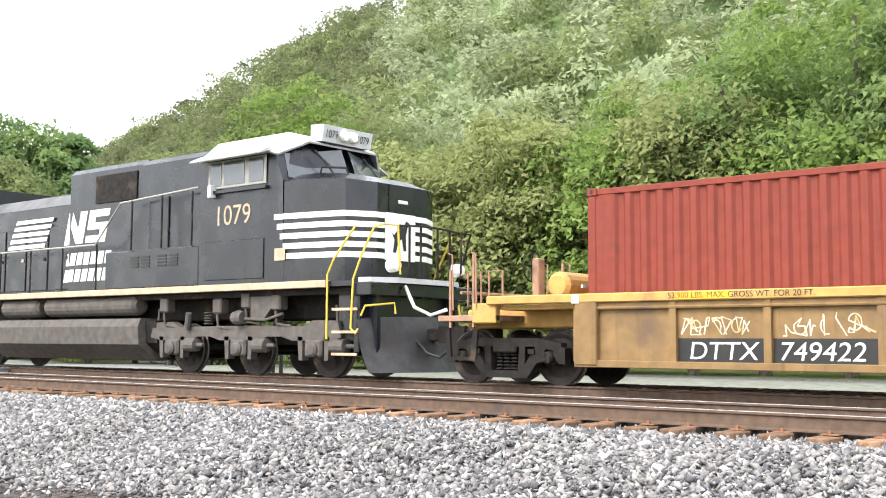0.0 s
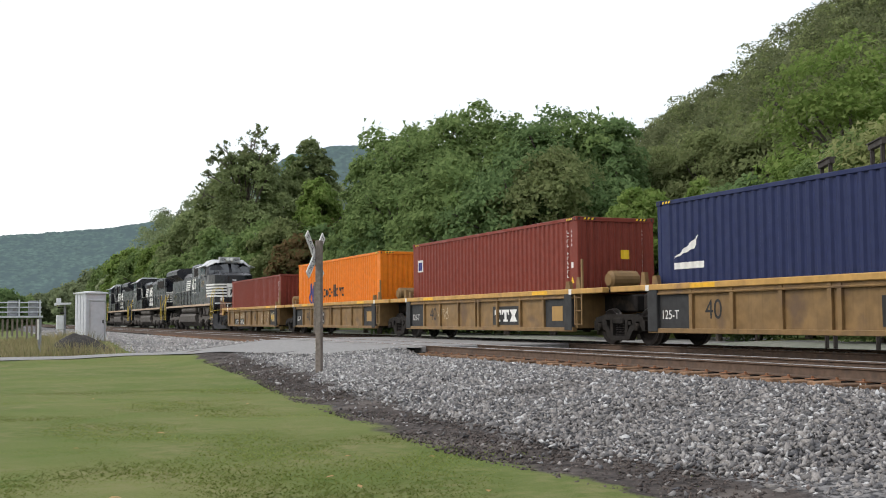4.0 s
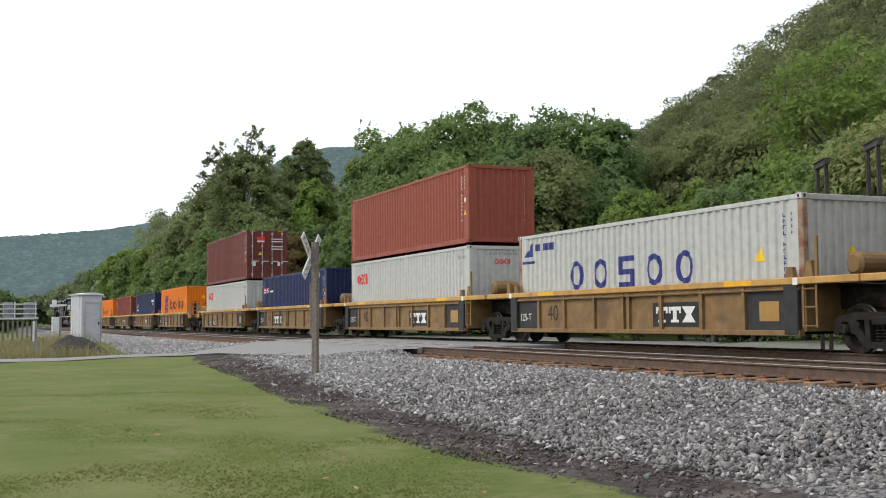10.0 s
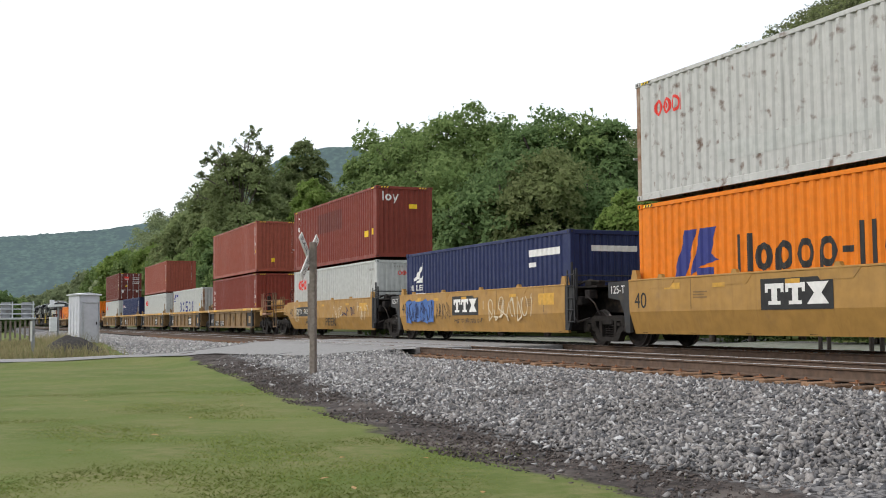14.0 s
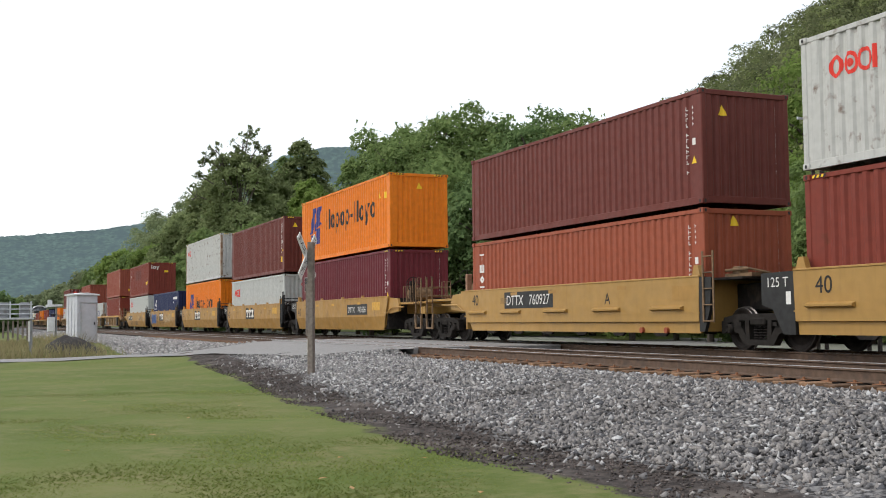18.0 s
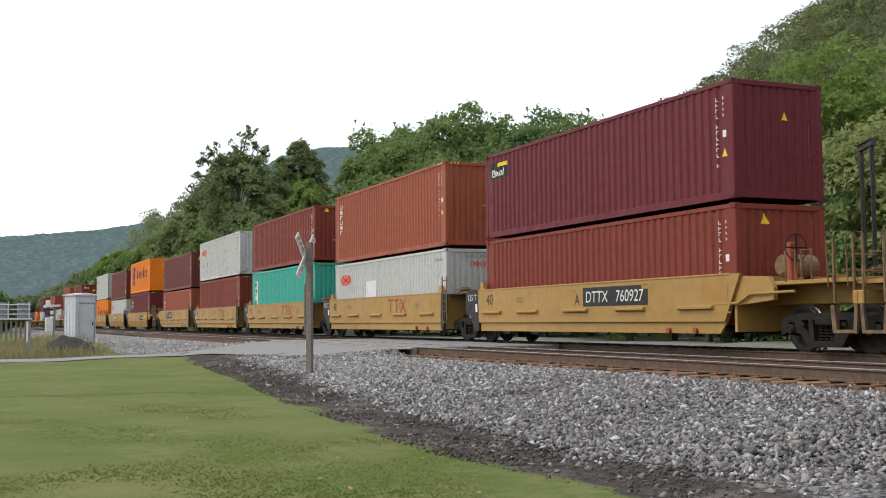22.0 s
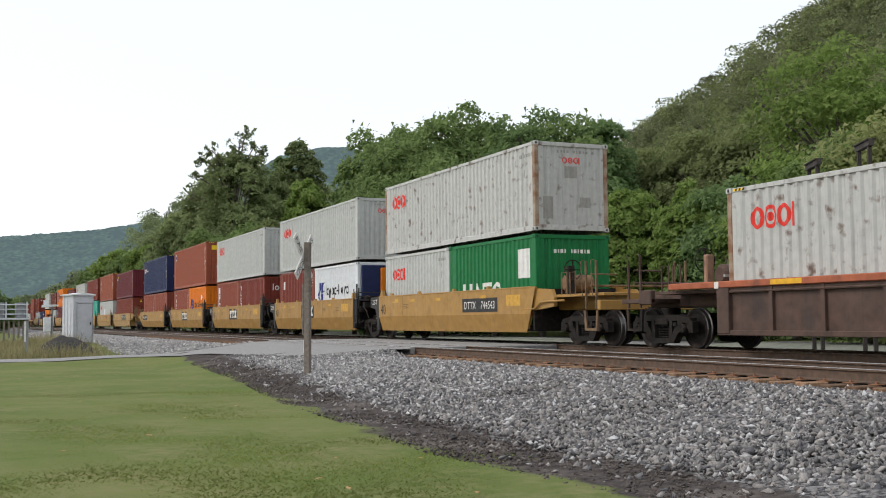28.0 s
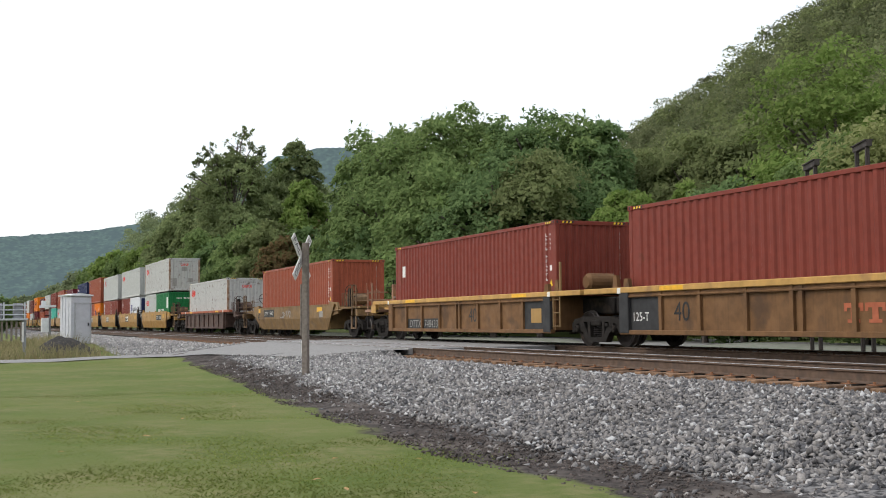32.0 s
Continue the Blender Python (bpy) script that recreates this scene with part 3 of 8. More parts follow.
def build_tracks():
    prof = [(-0.07, -0.185), (0.07, -0.185), (0.07, -0.170), (0.012, -0.150), (0.010, -0.045), (0.036, -0.030), (0.036, -0.006), (0.028, 0.0), (-0.028, 0.0), (-0.036, -0.006), (-0.036, -0.030), (-0.010, -0.045), (-0.012, -0.150), (-0.07, -0.170)]
    tie = Shape().box(-0.115, 0.115, -1.29, -0.88, -0.36, -0.19, 0.012).box(-0.115, 0.115, 0.88, 1.29, -0.36, -0.19, 0.012)
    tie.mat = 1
    tie = tie.box(-0.115, 0.115, -0.88, 0.88, -0.36, -0.191).mesh("tie", [M["tie"], M["tie_blackish"]])
    plate = Shape().box(-0.09, 0.09, -0.18, 0.18, -0.192, -0.183).box(-0.03, 0.0, -0.12, -0.09, -0.185, -0.15).box(0.02, 0.05, 0.09, 0.12, -0.185, -0.15).mesh("tie_plate", [M["plate"]])
    for yc, name in ((TRACK_NEAR, "near_track"), (TRACK_FAR, "far_track")):
        t = thing(name, "steel railway track on wooden ties in ballast", "railway track", kind="structure")
        t.location = (0, yc, 0)
        for s in (-1, 1):
            r = Shape()
            r.prism([(s * 0.7525 + u, w) for u, w in prof], -1500, 400, "x")
            me = r.mesh("rail", [M["rail_rust"], M["steel"]])
            for p in me.polygons:
                if p.center.z > -0.012 and abs(p.normal.z) > 0.3:
                    p.material_index = 1
            part("rail", me, None, t, "worn steel rail with a bright head")
        rnd = random.Random(int(yc * 10))
        rest = Shape()
        k = 0
        for i in range(0, 420):
            x = 10.0 - i * 0.5
            dx, ry = rnd.uniform(-0.04, 0.04), rnd.uniform(-1.5, 1.5)
            dy = rnd.uniform(-0.07, 0.07)
            if -42 < x < -27:
                continue
            if x > -75 and (yc == TRACK_NEAR or x > -30):
                part("tie", tie, None, t, at=pose(x + dx, dy, rnd.uniform(-0.012, 0.006), 0, 0, ry))
                if yc == TRACK_NEAR:
                    part("tie_plate", plate, None, t, at=(x + dx, -0.7525, 0))
            else:
                rest.box(x - 0.115, x + 0.115, -1.29 + dy, 1.29 + dy, -0.36, -0.195)
        part("distant_ties", rest, M["tie_blackish"], t)["kind"] = "stuff"


build_road()
build_tracks()


def stones(name, label, area, count, size, mat, seed):
    """Loose angular stones over area(n, rng) -> x, y."""
    rng = np.random.default_rng(seed)
    x, y = area(count, rng)
    n = len(x)
    # a lumpy octahedron, each its own
    octa = np.array([(1, 0, 0), (-1, 0, 0), (0, 1, 0), (0, -1, 0), (0, 0, 1), (0, 0, -1)], float)
    v = (octa[None] * rng.uniform(0.7, 1.15, (n, 6, 1)) + rng.normal(0, 0.30, (n, 6, 3))) * rng.uniform(0.5, 1.45, (n, 1, 3))
    v[:, :, 2] *= 0.72
    yaw, tip, side = rng.uniform(0, 2 * np.pi, n), rng.normal(0, 0.32, n), rng.normal(0, 0.32, n)
    c, d = np.cos(yaw)[:, None], np.sin(yaw)[:, None]
    v[:, :, 2] += v[:, :, 0] * tip[:, None] + v[:, :, 1] * side[:, None]
    v = np.stack([v[:, :, 0] * c - v[:, :, 1] * d, v[:, :, 0] * d + v[:, :, 1] * c, v[:, :, 2]], -1)
    s = size * rng.uniform(0.55, 1.35, n) * rng.uniform(0.8, 1.1, n)
    v *= s[:, None, None]
    z = ground_z(x, y)
    v[:, :, 0] += x[:, None]
    v[:, :, 1] += y[:, None]
    v[:, :, 2] += (z + s * rng.uniform(0.1, 0.6, n))[:, None]
    f = np.array([(0, 2, 4), (2, 1, 4), (1, 3, 4), (3, 0, 4), (2, 0, 5), (1, 2, 5), (3, 1, 5), (0, 3, 5)])
    faces = (f[None] + 6 * np.arange(n)[:, None, None]).reshape(-1, 3)
    return tagged(new(name, big_mesh(name, v.reshape(-1, 3), faces, mat)), label, "gravel", kind="stuff")


def off_road(x, y):
    nr, fr = road_edge(y)
    return ~((x < nr + 0.15) & (x > fr - 0.1))


def ballast_area(n, rng, dusty=False):
    # denser towards the camera
    x = -36 + 40 * rng.random(n) ** 0.8
    y = rng.uniform(4.6, 11.0, n)
    e = lawn_edge(x)
    edge = e + 1.12 + np.array([0.55 * noise.noise((a * 0.8, b * 0.8, 3.0)) for a, b in zip(x, y)])
    keep = off_road(x, y) & (rng.random(n) < 0.03 + 0.97 * smoothstep(edge - 0.25, edge + 0.3, y)) & (y > e + 0.15)
    pale = rng.random(n) < 0.9 * smoothstep(-12.0, -26.0, x) * smoothstep(10.9, 9.8, y)
    keep &= pale if dusty else ~pale
    return x[keep], y[keep]


def cinder_area(n, rng):
    x = -36 + 40 * rng.random(n) ** 0.8
    e = lawn_edge(x)
    y = e + rng.uniform(-0.15, 1.5, n)
    keep = off_road(x, y)
    return x[keep], y[keep]


def between_area(n, rng):
    x = rng.uniform(-27, 4, n)
    y = rng.uniform(10.9, 19, n)
    return x, y


def far_area(n, rng):
    x = -150 + 108 * rng.random(n) ** 0.6
    y = rng.uniform(6.0, 10.4, n)
    return x, y


stones("ballast", "grey crushed-stone ballast beside the track", ballast_area, 112000, 0.035, M["stone"], 1)
stones("dusty_ballast", "dusty pale ballast beside the crossing", lambda n, rng: ballast_area(n, rng, True), 112000, 0.035, M["stone_dusty"], 7)
stones("cinders", "dark cinders and sooty stones along the lawn", cinder_area, 16000, 0.019, M["stone_dark"], 2)
stones("crib_ballast", "near-black stones between the ties", between_area, 14000, 0.034, M["stone_blackish"], 3)
stones("ballast_beyond_road", "pale ballast beyond the road", far_area, 20000, 0.052, M["stone_pale"], 4)


def grass(name, label, count, area, tall, mat, seed, wide=0.006, flop=0.5):
    rng = np.random.default_rng(seed)
    x, y = area(count, rng)
    n = len(x)
    z = ground_z(x, y)
    a, h = rng.uniform(0, 6.28, n), tall * rng.uniform(0.5, 1.3, n)
    lean = rng.normal(0, flop, (n, 2)) * h[:, None]
    w = wide * rng.uniform(0.7, 1.4, n)
    v = np.zeros((n, 3, 3))
    v[:, 0] = np.stack([x - np.cos(a) * w, y - np.sin(a) * w, z - 0.01], -1)
    v[:, 1] = np.stack([x + np.cos(a) * w, y + np.sin(a) * w, z - 0.01], -1)
    v[:, 2] = np.stack([x + lean[:, 0], y + lean[:, 1], z + h], -1)
    return tagged(new(name, big_mesh(name, v.reshape(-1, 3), np.arange(3 * n).reshape(-1, 3), mat)), label, "grass", kind="stuff")


def lawn_area(n, rng):
    r, a = 7 + 17 * rng.random(n) ** 1.2, np.radians(rng.uniform(-3, 48, n))
    x, y = -r * np.cos(a), r * np.sin(a)
    e = lawn_edge(x)
    keep = (y < e + 0.1 + 0.35 * rng.normal(size=n)) & off_road(x, y)
    return x[keep], y[keep]


def verge_area(n, rng):
    x = rng.uniform(-75, -44.5, n)
    y = rng.uniform(-2, 6.2, n)
    keep = off_road(x, y) & (rng.random(n) < smoothstep(6.2, 3.6, y))
    return x[keep], y[keep]


grass("lawn_grass", "short mown green lawn grass", 90000, lawn_area, 0.012, M["blade"], 5, 0.008, 3.2)
grass("verge_weeds", "dry yellow-green weeds beside the lane", 9000, verge_area, 0.48, M["weed"], 6, 0.022)


def fallen_leaves():
    """A few dry leaves lying on the lawn."""
    me = Shape().add([(0, 0, 0), (0.035, 0.025, 0.012), (0.08, 0, 0.02), (0.035, -0.025, 0.012), (0.11, 0.004, 0.008)], [(0, 1, 2), (0, 2, 3), (1, 4, 2), (2, 4, 3)]).mesh("fallen_leaf", [M["dry_leaf"]])
    for k, (x, y) in enumerate(((-27.5, 3.0), (-21.0, 1.9), (-16.5, 3.0), (-14.2, 2.2), (-11.0, 3.6), (-10.6, 4.3), (-9.6, 2.9), (-8.9, 3.0), (-9.2, 1.1), (-8.3, 3.9), (-13.0, 1.0), (-18.5, 4.2))):
        ob = tagged(new("fallen_leaf", me), "dry tan leaf lying on the lawn", "leaf", "fallen leaves")
        ob.matrix_basis = pose(x, y, float(ground_z(x, y)) + 0.03, 0, 0, k * 77) @ Matrix.Scale(0.8 + 0.08 * (k % 5), 4)


fallen_leaves()
# ---- the train ----
SPEED = 15.085
MOVING = []                              # (thing, x at the start)
WHEELS = []                              # (wheelset, its centre in its parent, radius)


def roll_on(ob, x, z=0.0):
    MOVING.append((ob, x, z, 0))
    ob.matrix_basis = pose(x, TRACK_FAR, z)
    return ob


PITCH, DEEP = 0.278, 0.044


def wave(length, pitch=PITCH, deep=DEEP, inset=0.16):
    """Break points (u, depth inwards) of a corrugated sheet over +-length/2."""
    n = int((length - 2 * inset) / pitch)
    u, out = -n * pitch / 2, [(-length / 2, 0.004)]
    for _ in range(n):
        out += [(u, 0.004), (u + pitch * 0.32, 0.004), (u + pitch * 0.5, deep), (u + pitch * 0.82, deep)]
        u += pitch
    return out + [(u, 0.004), (length / 2, 0.004)]


def sheet(points, z0, z1):
    s = Shape()
    n = len(points)
    s.add([(u, d, z) for z in (z0, z1) for u, d in points], [(i, i + 1, n + i + 1, n + i) for i in range(n - 1)])
    return s


BOXES = {}


def container_meshes(length, high):
    key = (length, high)
    if key in BOXES:
        return BOXES[key]
    w, half, z0, z1 = 1.219, length / 2, 0.16, high - 0.11
    mats = [M["red"]]
    d = {}
    d["side_panel"] = sheet(wave(length - 0.24), z0, z1).mesh("side_panel", mats)
    d["end_panel"] = sheet(wave(2.438 - 0.26, 0.22, 0.045, 0.06), z0, z1).mesh("end_panel", mats)
    roof = Shape()
    n = int(length / 0.52)
    for i in range(n):
        x = -half + 0.15 + i * (length - 0.3) / n
        roof.box(x, x + 0.3, -w + 0.1, w - 0.1, high - 0.035, high - 0.012)
    roof.box(-half + 0.08, half - 0.08, -w + 0.05, w - 0.05, high - 0.06, high - 0.03)
    d["roof"] = roof.mesh("roof", mats)
    d["top_rail"] = Shape().box(-half + 0.1, half - 0.1, -0.03, 0.03, z1, high - 0.012, 0.01).mesh("top_rail", mats)
    br = Shape().box(-half + 0.1, half - 0.1, -0.025, 0.025, 0.02, z0, 0.008)
    br.box(-half + 0.1, half - 0.1, -0.04, 0.03, 0.0, 0.03)
    d["bottom_rail"] = br.mesh("bottom_rail", mats)
    d["end_rail"] = Shape().box(-0.03, 0.03, -w + 0.12, w - 0.12, z1 - 0.02, high - 0.012, 0.01).mesh("end_rail", mats)
    d["end_sill"] = Shape().box(-0.03, 0.03, -w + 0.12, w - 0.12, 0.02, z0 + 0.02, 0.01).mesh("end_sill", mats)
    d["corner_post"] = Shape().box(-0.08, 0.08, -0.07, 0.07, 0.1, high - 0.1, 0.02).mesh("corner_post", mats)
    c = Shape().box(-0.09, 0.09, -0.081, 0.081, 0, 0.118, 0.008)
    c.mat = 1
    c.prism([(0.03 * math.cos(k * math.pi / 4), 0.06 + 0.042 * math.sin(k * math.pi / 4)) for k in range(8)], -0.083, 0.083, "y")
    c.prism([(0.03 * math.cos(k * math.pi / 4), 0.06 + 0.042 * math.sin(k * math.pi / 4)) for k in range(8)], -0.092, 0.092, "x")
    d["corner_casting"] = c.mesh("corner_casting", [M["red"], M["black_paint"]])
    dl = Shape().box(-0.025, 0.025, -0.57, 0.57, z0, z1)
    for k in range(5):
        z = z0 + 0.25 + k * (z1 - z0 - 0.4) / 5
        dl.box(0.0, 0.05, -0.52, 0.52, z, z + 0.28, 0.02)
    d["door_leaf"] = dl.mesh("door_leaf", mats)
    lb = Shape().tube([(0.08, 0, 0.06), (0.08, 0, high - 0.06)], 0.018, 6)
    for z in (0.2, 0.9, high - 1.0, high - 0.25):
        lb.box(0.045, 0.10, -0.05, 0.05, z, z + 0.09)
    lb.box(0.09, 0.12, -0.02, 0.38, 1.02, 1.07)
    d["lock_rod"] = lb.mesh("lock_rod", [M["galv"]])
    BOXES[key] = d
    return d


def container(colour, label, length=12.192, high=2.591, doors=False, post=None, group="containers on the train"):
    """A corrugated freight container, its base centred on the origin, in that paint."""
    d = container_meshes(length, high)
    c = thing("shipping_container", label, "container", group)
    half, w = length / 2, 1.219
    paint_ = M[colour]

    def put(name, at, mat=None):
        ob = part(name, d[name], None, c, at=at)
        if name != "lock_rod":
            ob.material_slots[0].link = "OBJECT"
            ob.material_slots[0].material = mat or paint_
        return ob

    put("side_panel", pose(0, -w + 0.012, 0))
    put("side_panel", pose(0, w - 0.012, 0, 0, 0, 180))
    put("roof", (0, 0, 0))
    for y in (-w + 0.035, w - 0.035):
        put("top_rail", (0, y, 0))
        put("bottom_rail", (0, y, 0))
    for sx in (-1, 1):
        x = sx * (half - 0.035)
        put("end_rail", (x, 0, 0))
        put("end_sill", (x, 0, 0))
        if doors and sx == 1 or not doors and sx == -1:
            for y in (-0.58, 0.58):
                put("door_leaf", pose(x, y, 0, 0, 0, 0 if sx > 0 else 180))
            for y in (-0.9, -0.3, 0.3, 0.9):
                put("lock_rod", pose(x, y, 0, 0, 0, 0 if sx > 0 else 180))
        else:
            put("end_panel", pose(sx * (half - 0.022), 0, 0, 0, 0, 90 * sx))
        for y in (-w + 0.07, w - 0.07):
            put("corner_post", (sx * (half - 0.08), y, 0), M[post] if post else None)
            for z in (0, high - 0.118):
                put("corner_casting", (sx * (half - 0.09), y * 1.0 - math.copysign(0.0115, -y), z))
    if high > 2.8:
        # black and yellow height stripes at the top corners
        z = high - 0.085
        for mat, odd in ((M["yellow_mark"], 0), (M["black_paint"], 1)):
            q = [rect(0.06 * k, 0.06 * k + 0.06, 0, 0.055, 0.5) for k in range(odd, 6, 2)]
            for u in (-half + 0.22, half - 0.60):
                part("height_stripe", decal(shift(q, u, z), lambda x, a, b: -w - 0.002), mat, c)["kind"] = "stuff"
            for u in (-1.02, 0.64):
                part("height_stripe", decal(shift(q, u, z), lambda x, a, b: half + 0.002, None, True), mat, c)["kind"] = "stuff"
    return c


def slab(p, k):
    """A block of an upright word, broken into strokes."""
    (x0, z0), (x1, z1) = p[0], p[2]
    w, h = (x1 - x0) * 0.26, (z1 - z0) * 0.2
    mid = (x0 + x1) / 2
    if k % 3 == 0:
        return [rect(x0, x1, z1 - h, z1), rect(mid - w / 2, mid + w / 2, z0, z1 - h)]
    if k % 3 == 1:
        return ring(mid, (z0 + z1) / 2, (x1 - x0) / 2, (z1 - z0) / 2, w, n=10)
    return [rect(x0, x0 + w, z0, z1), rect(x1 - w, x1, z0, z1), rect(x0 + w, x1 - w, z0, z0 + h)]


def pieces(polys):
    """Outlines sorted into the shapes that stand apart along x."""
    out = []
    for p in sorted(polys, key=lambda q: min(u for u, v in q)):
        lo, hi = min(u for u, v in p), max(u for u, v in p)
        if out and lo < out[-1][1] - 1e-4:
            out[-1][0].append(p)
            out[-1][1] = max(out[-1][1], hi)
        else:
            out.append([[p], hi])
    return [g for g, hi in out]


APART = ("block_word", "block_mark", "slab_mark", "door_sign")
SINGLE = ("reflector", "warning_sticker", "square_sticker", "patch", "data_panel", "placard")


def on_side(c, polys, mat, length=12.192, name="lettering", label=""):
    """Paint on the container's side that faces -y; x runs from its centre."""
    if name == "upright_mark":
        polys = [q for k, p in enumerate(polys) for q in slab(p, k)]
    pts = wave(length - 0.24)
    us = [p[0] for p in pts]
    ds = [p[1] for p in pts]

    def depth(x, a, b):
        return -1.219 + 0.012 + float(np.interp(x, us, ds)) - 0.006

    if name in SINGLE or name in APART:
        return [part(name, decal(g, depth, us), M[mat], c, label) for g in (pieces(polys) if name in APART else [[p] for p in polys])][-1]
    ob = part(name, decal(polys, depth, us), M[mat], c, label)
    if name in ("serial_mark", "upright_mark"):
        ob["kind"] = "stuff"
    return ob


def on_end(c, polys, mat, length=12.192, name="lettering", label="", out=0.008):
    """Paint on the end that faces +x; outlines in (y, z)."""
    pts = wave(2.438 - 0.26, 0.22, 0.045, 0.06)
    us, ds = [p[0] for p in pts], [p[1] for p in pts]
    if name in APART and len(pieces(polys)) > 1:
        return [on_end(c, g, mat, length, name, label, out) for g in pieces(polys)][-1]
    if name in SINGLE and len(polys) > 1:
        return [on_end(c, [p], mat, length, name, label, out) for p in polys][-1]
    ob = part(name, decal(polys, lambda y, a, b: length / 2 - 0.022 - float(np.interp(y, us, ds)) + out, us, True), M[mat], c, label)
    if name == "serial_mark":
        ob["kind"] = "stuff"
    return ob


def codes(c, high, length=12.192, ink="white_paint", stickers=True, end=True):
    """The small upright serial columns beside the end, as bars, and the stickers."""
    half, rnd = length / 2, random.Random(int(high * 1000) + len(MOVING))
    bars, z = [], high - 0.35
    for k in range(11):
        bars += [rect(half - 0.595, half - 0.578, z - 0.085, z), rect(half - 0.578, half - 0.548, z - 0.085 + 0.034 * (k % 3), z - 0.063 + 0.030 * (k % 3))]
        if k < 4:
            bars += [rect(half - 0.35, half - 0.333, z - 0.075, z), rect(half - 0.333, half - 0.305, z - 0.05, z - 0.03)]
        z -= 0.125 + (0.10 if k in (3, 9) else 0)
    on_side(c, bars, ink, length, "serial_mark")["kind"] = "stuff"
    if end:
        eb, z = [], high - 0.3
        for k in range(11):
            eb += [rect(0.84, 0.857, z - 0.085, z), rect(0.857, 0.885, z - 0.085 + 0.034 * (k % 3), z - 0.063 + 0.030 * (k % 3))]
            z -= 0.125 + (0.10 if k in (3, 9) else 0)
        on_end(c, eb, ink, length, "serial_mark")["kind"] = "stuff"
    if stickers:
        z = high * 0.52
        on_side(c, [rect(half - 0.37, half - 0.25, z, z + 0.15)], "white_paint", length, "sticker")
        on_side(c, [[(half - 0.40, z - 0.42), (half - 0.22, z - 0.42), (half - 0.31, z - 0.24)]], "yellow_mark", length, "warning_sticker")


def red_mark(c, high, length=12.192, big=1.0):
    """The white container's red block mark near its far end, on the side and on the end."""
    w = word_shape("RFRI", 0.44 * big, 0.80, 0.03)
    on_side(c, shift(w, -length / 2 + 0.75, high - 0.95), "red_paint", length, "block_mark", "red block mark")
    e = word_shape("RFRI", 0.19, 0.95, 0.04)
    if length > 7:
        on_end(c, shift(e, -0.30, high - 0.62), "red_paint", length, "block_mark", "red block mark")
        on_end(c, [rect(-0.45 + k * 0.105, -0.39 + k * 0.105, high - 0.31, high - 0.23) for k in range(12) if k not in (4, 10)], "grey_paint", length, "serial_mark")
    half = length / 2
    on_side(c, [rect(half - 0.95 + k * 0.075, half - 0.90 + k * 0.075, high - 0.42, high - 0.32) for k in range(9)]
            + [rect(half - 0.72, half - 0.64, high - 0.62, high - 0.50), rect(half - 0.68, half - 0.62, high - 1.0, high - 0.78)], "grey_paint", length, "serial_mark")


def blade_word(c, high, x, z, h, length=12.192):
    """A blue slanting two-blade mark and a dark blue word in blocks."""
    k = h * 1.9
    m = [[(x, z + 0.30 * k), (x + 0.22 * k, z + k), (x + 0.42 * k, z + k), (x + 0.22 * k, z + 0.30 * k)],
         [(x + 0.02 * k, z + 0.27 * k), (x + 0.22 * k, z + 0.27 * k), (x + 0.36 * k, z), (x + 0.14 * k, z)],
         [(x + 0.30 * k, z + 0.30 * k), (x + 0.50 * k, z + k), (x + 0.78 * k, z + k), (x + 0.66 * k, z + 0.62 * k), (x + 0.80 * k, z + 0.52 * k), (x + 0.50 * k, z + 0.45 * k)],
         [(x + 0.40 * k, z + 0.42 * k), (x + 0.72 * k, z + 0.42 * k), (x + 0.66 * k, z), (x + 0.44 * k, z)]]
    m = [[(x + (u - x) * 1.36, v) for u, v in p] for p in m]
    on_side(c, m, "blue_paint", length, "blade_mark", "blue two-blade mark")
    w = word_shape("Nopop-IIovo", h, 0.62, 0.15)
    on_side(c, shift(w, x + k * (1.5 if length > 7 else 1.15), z + 0.32 * k), "black_paint" if h > 0.4 else "blue_paint", length, "block_word", "dark blue block word")


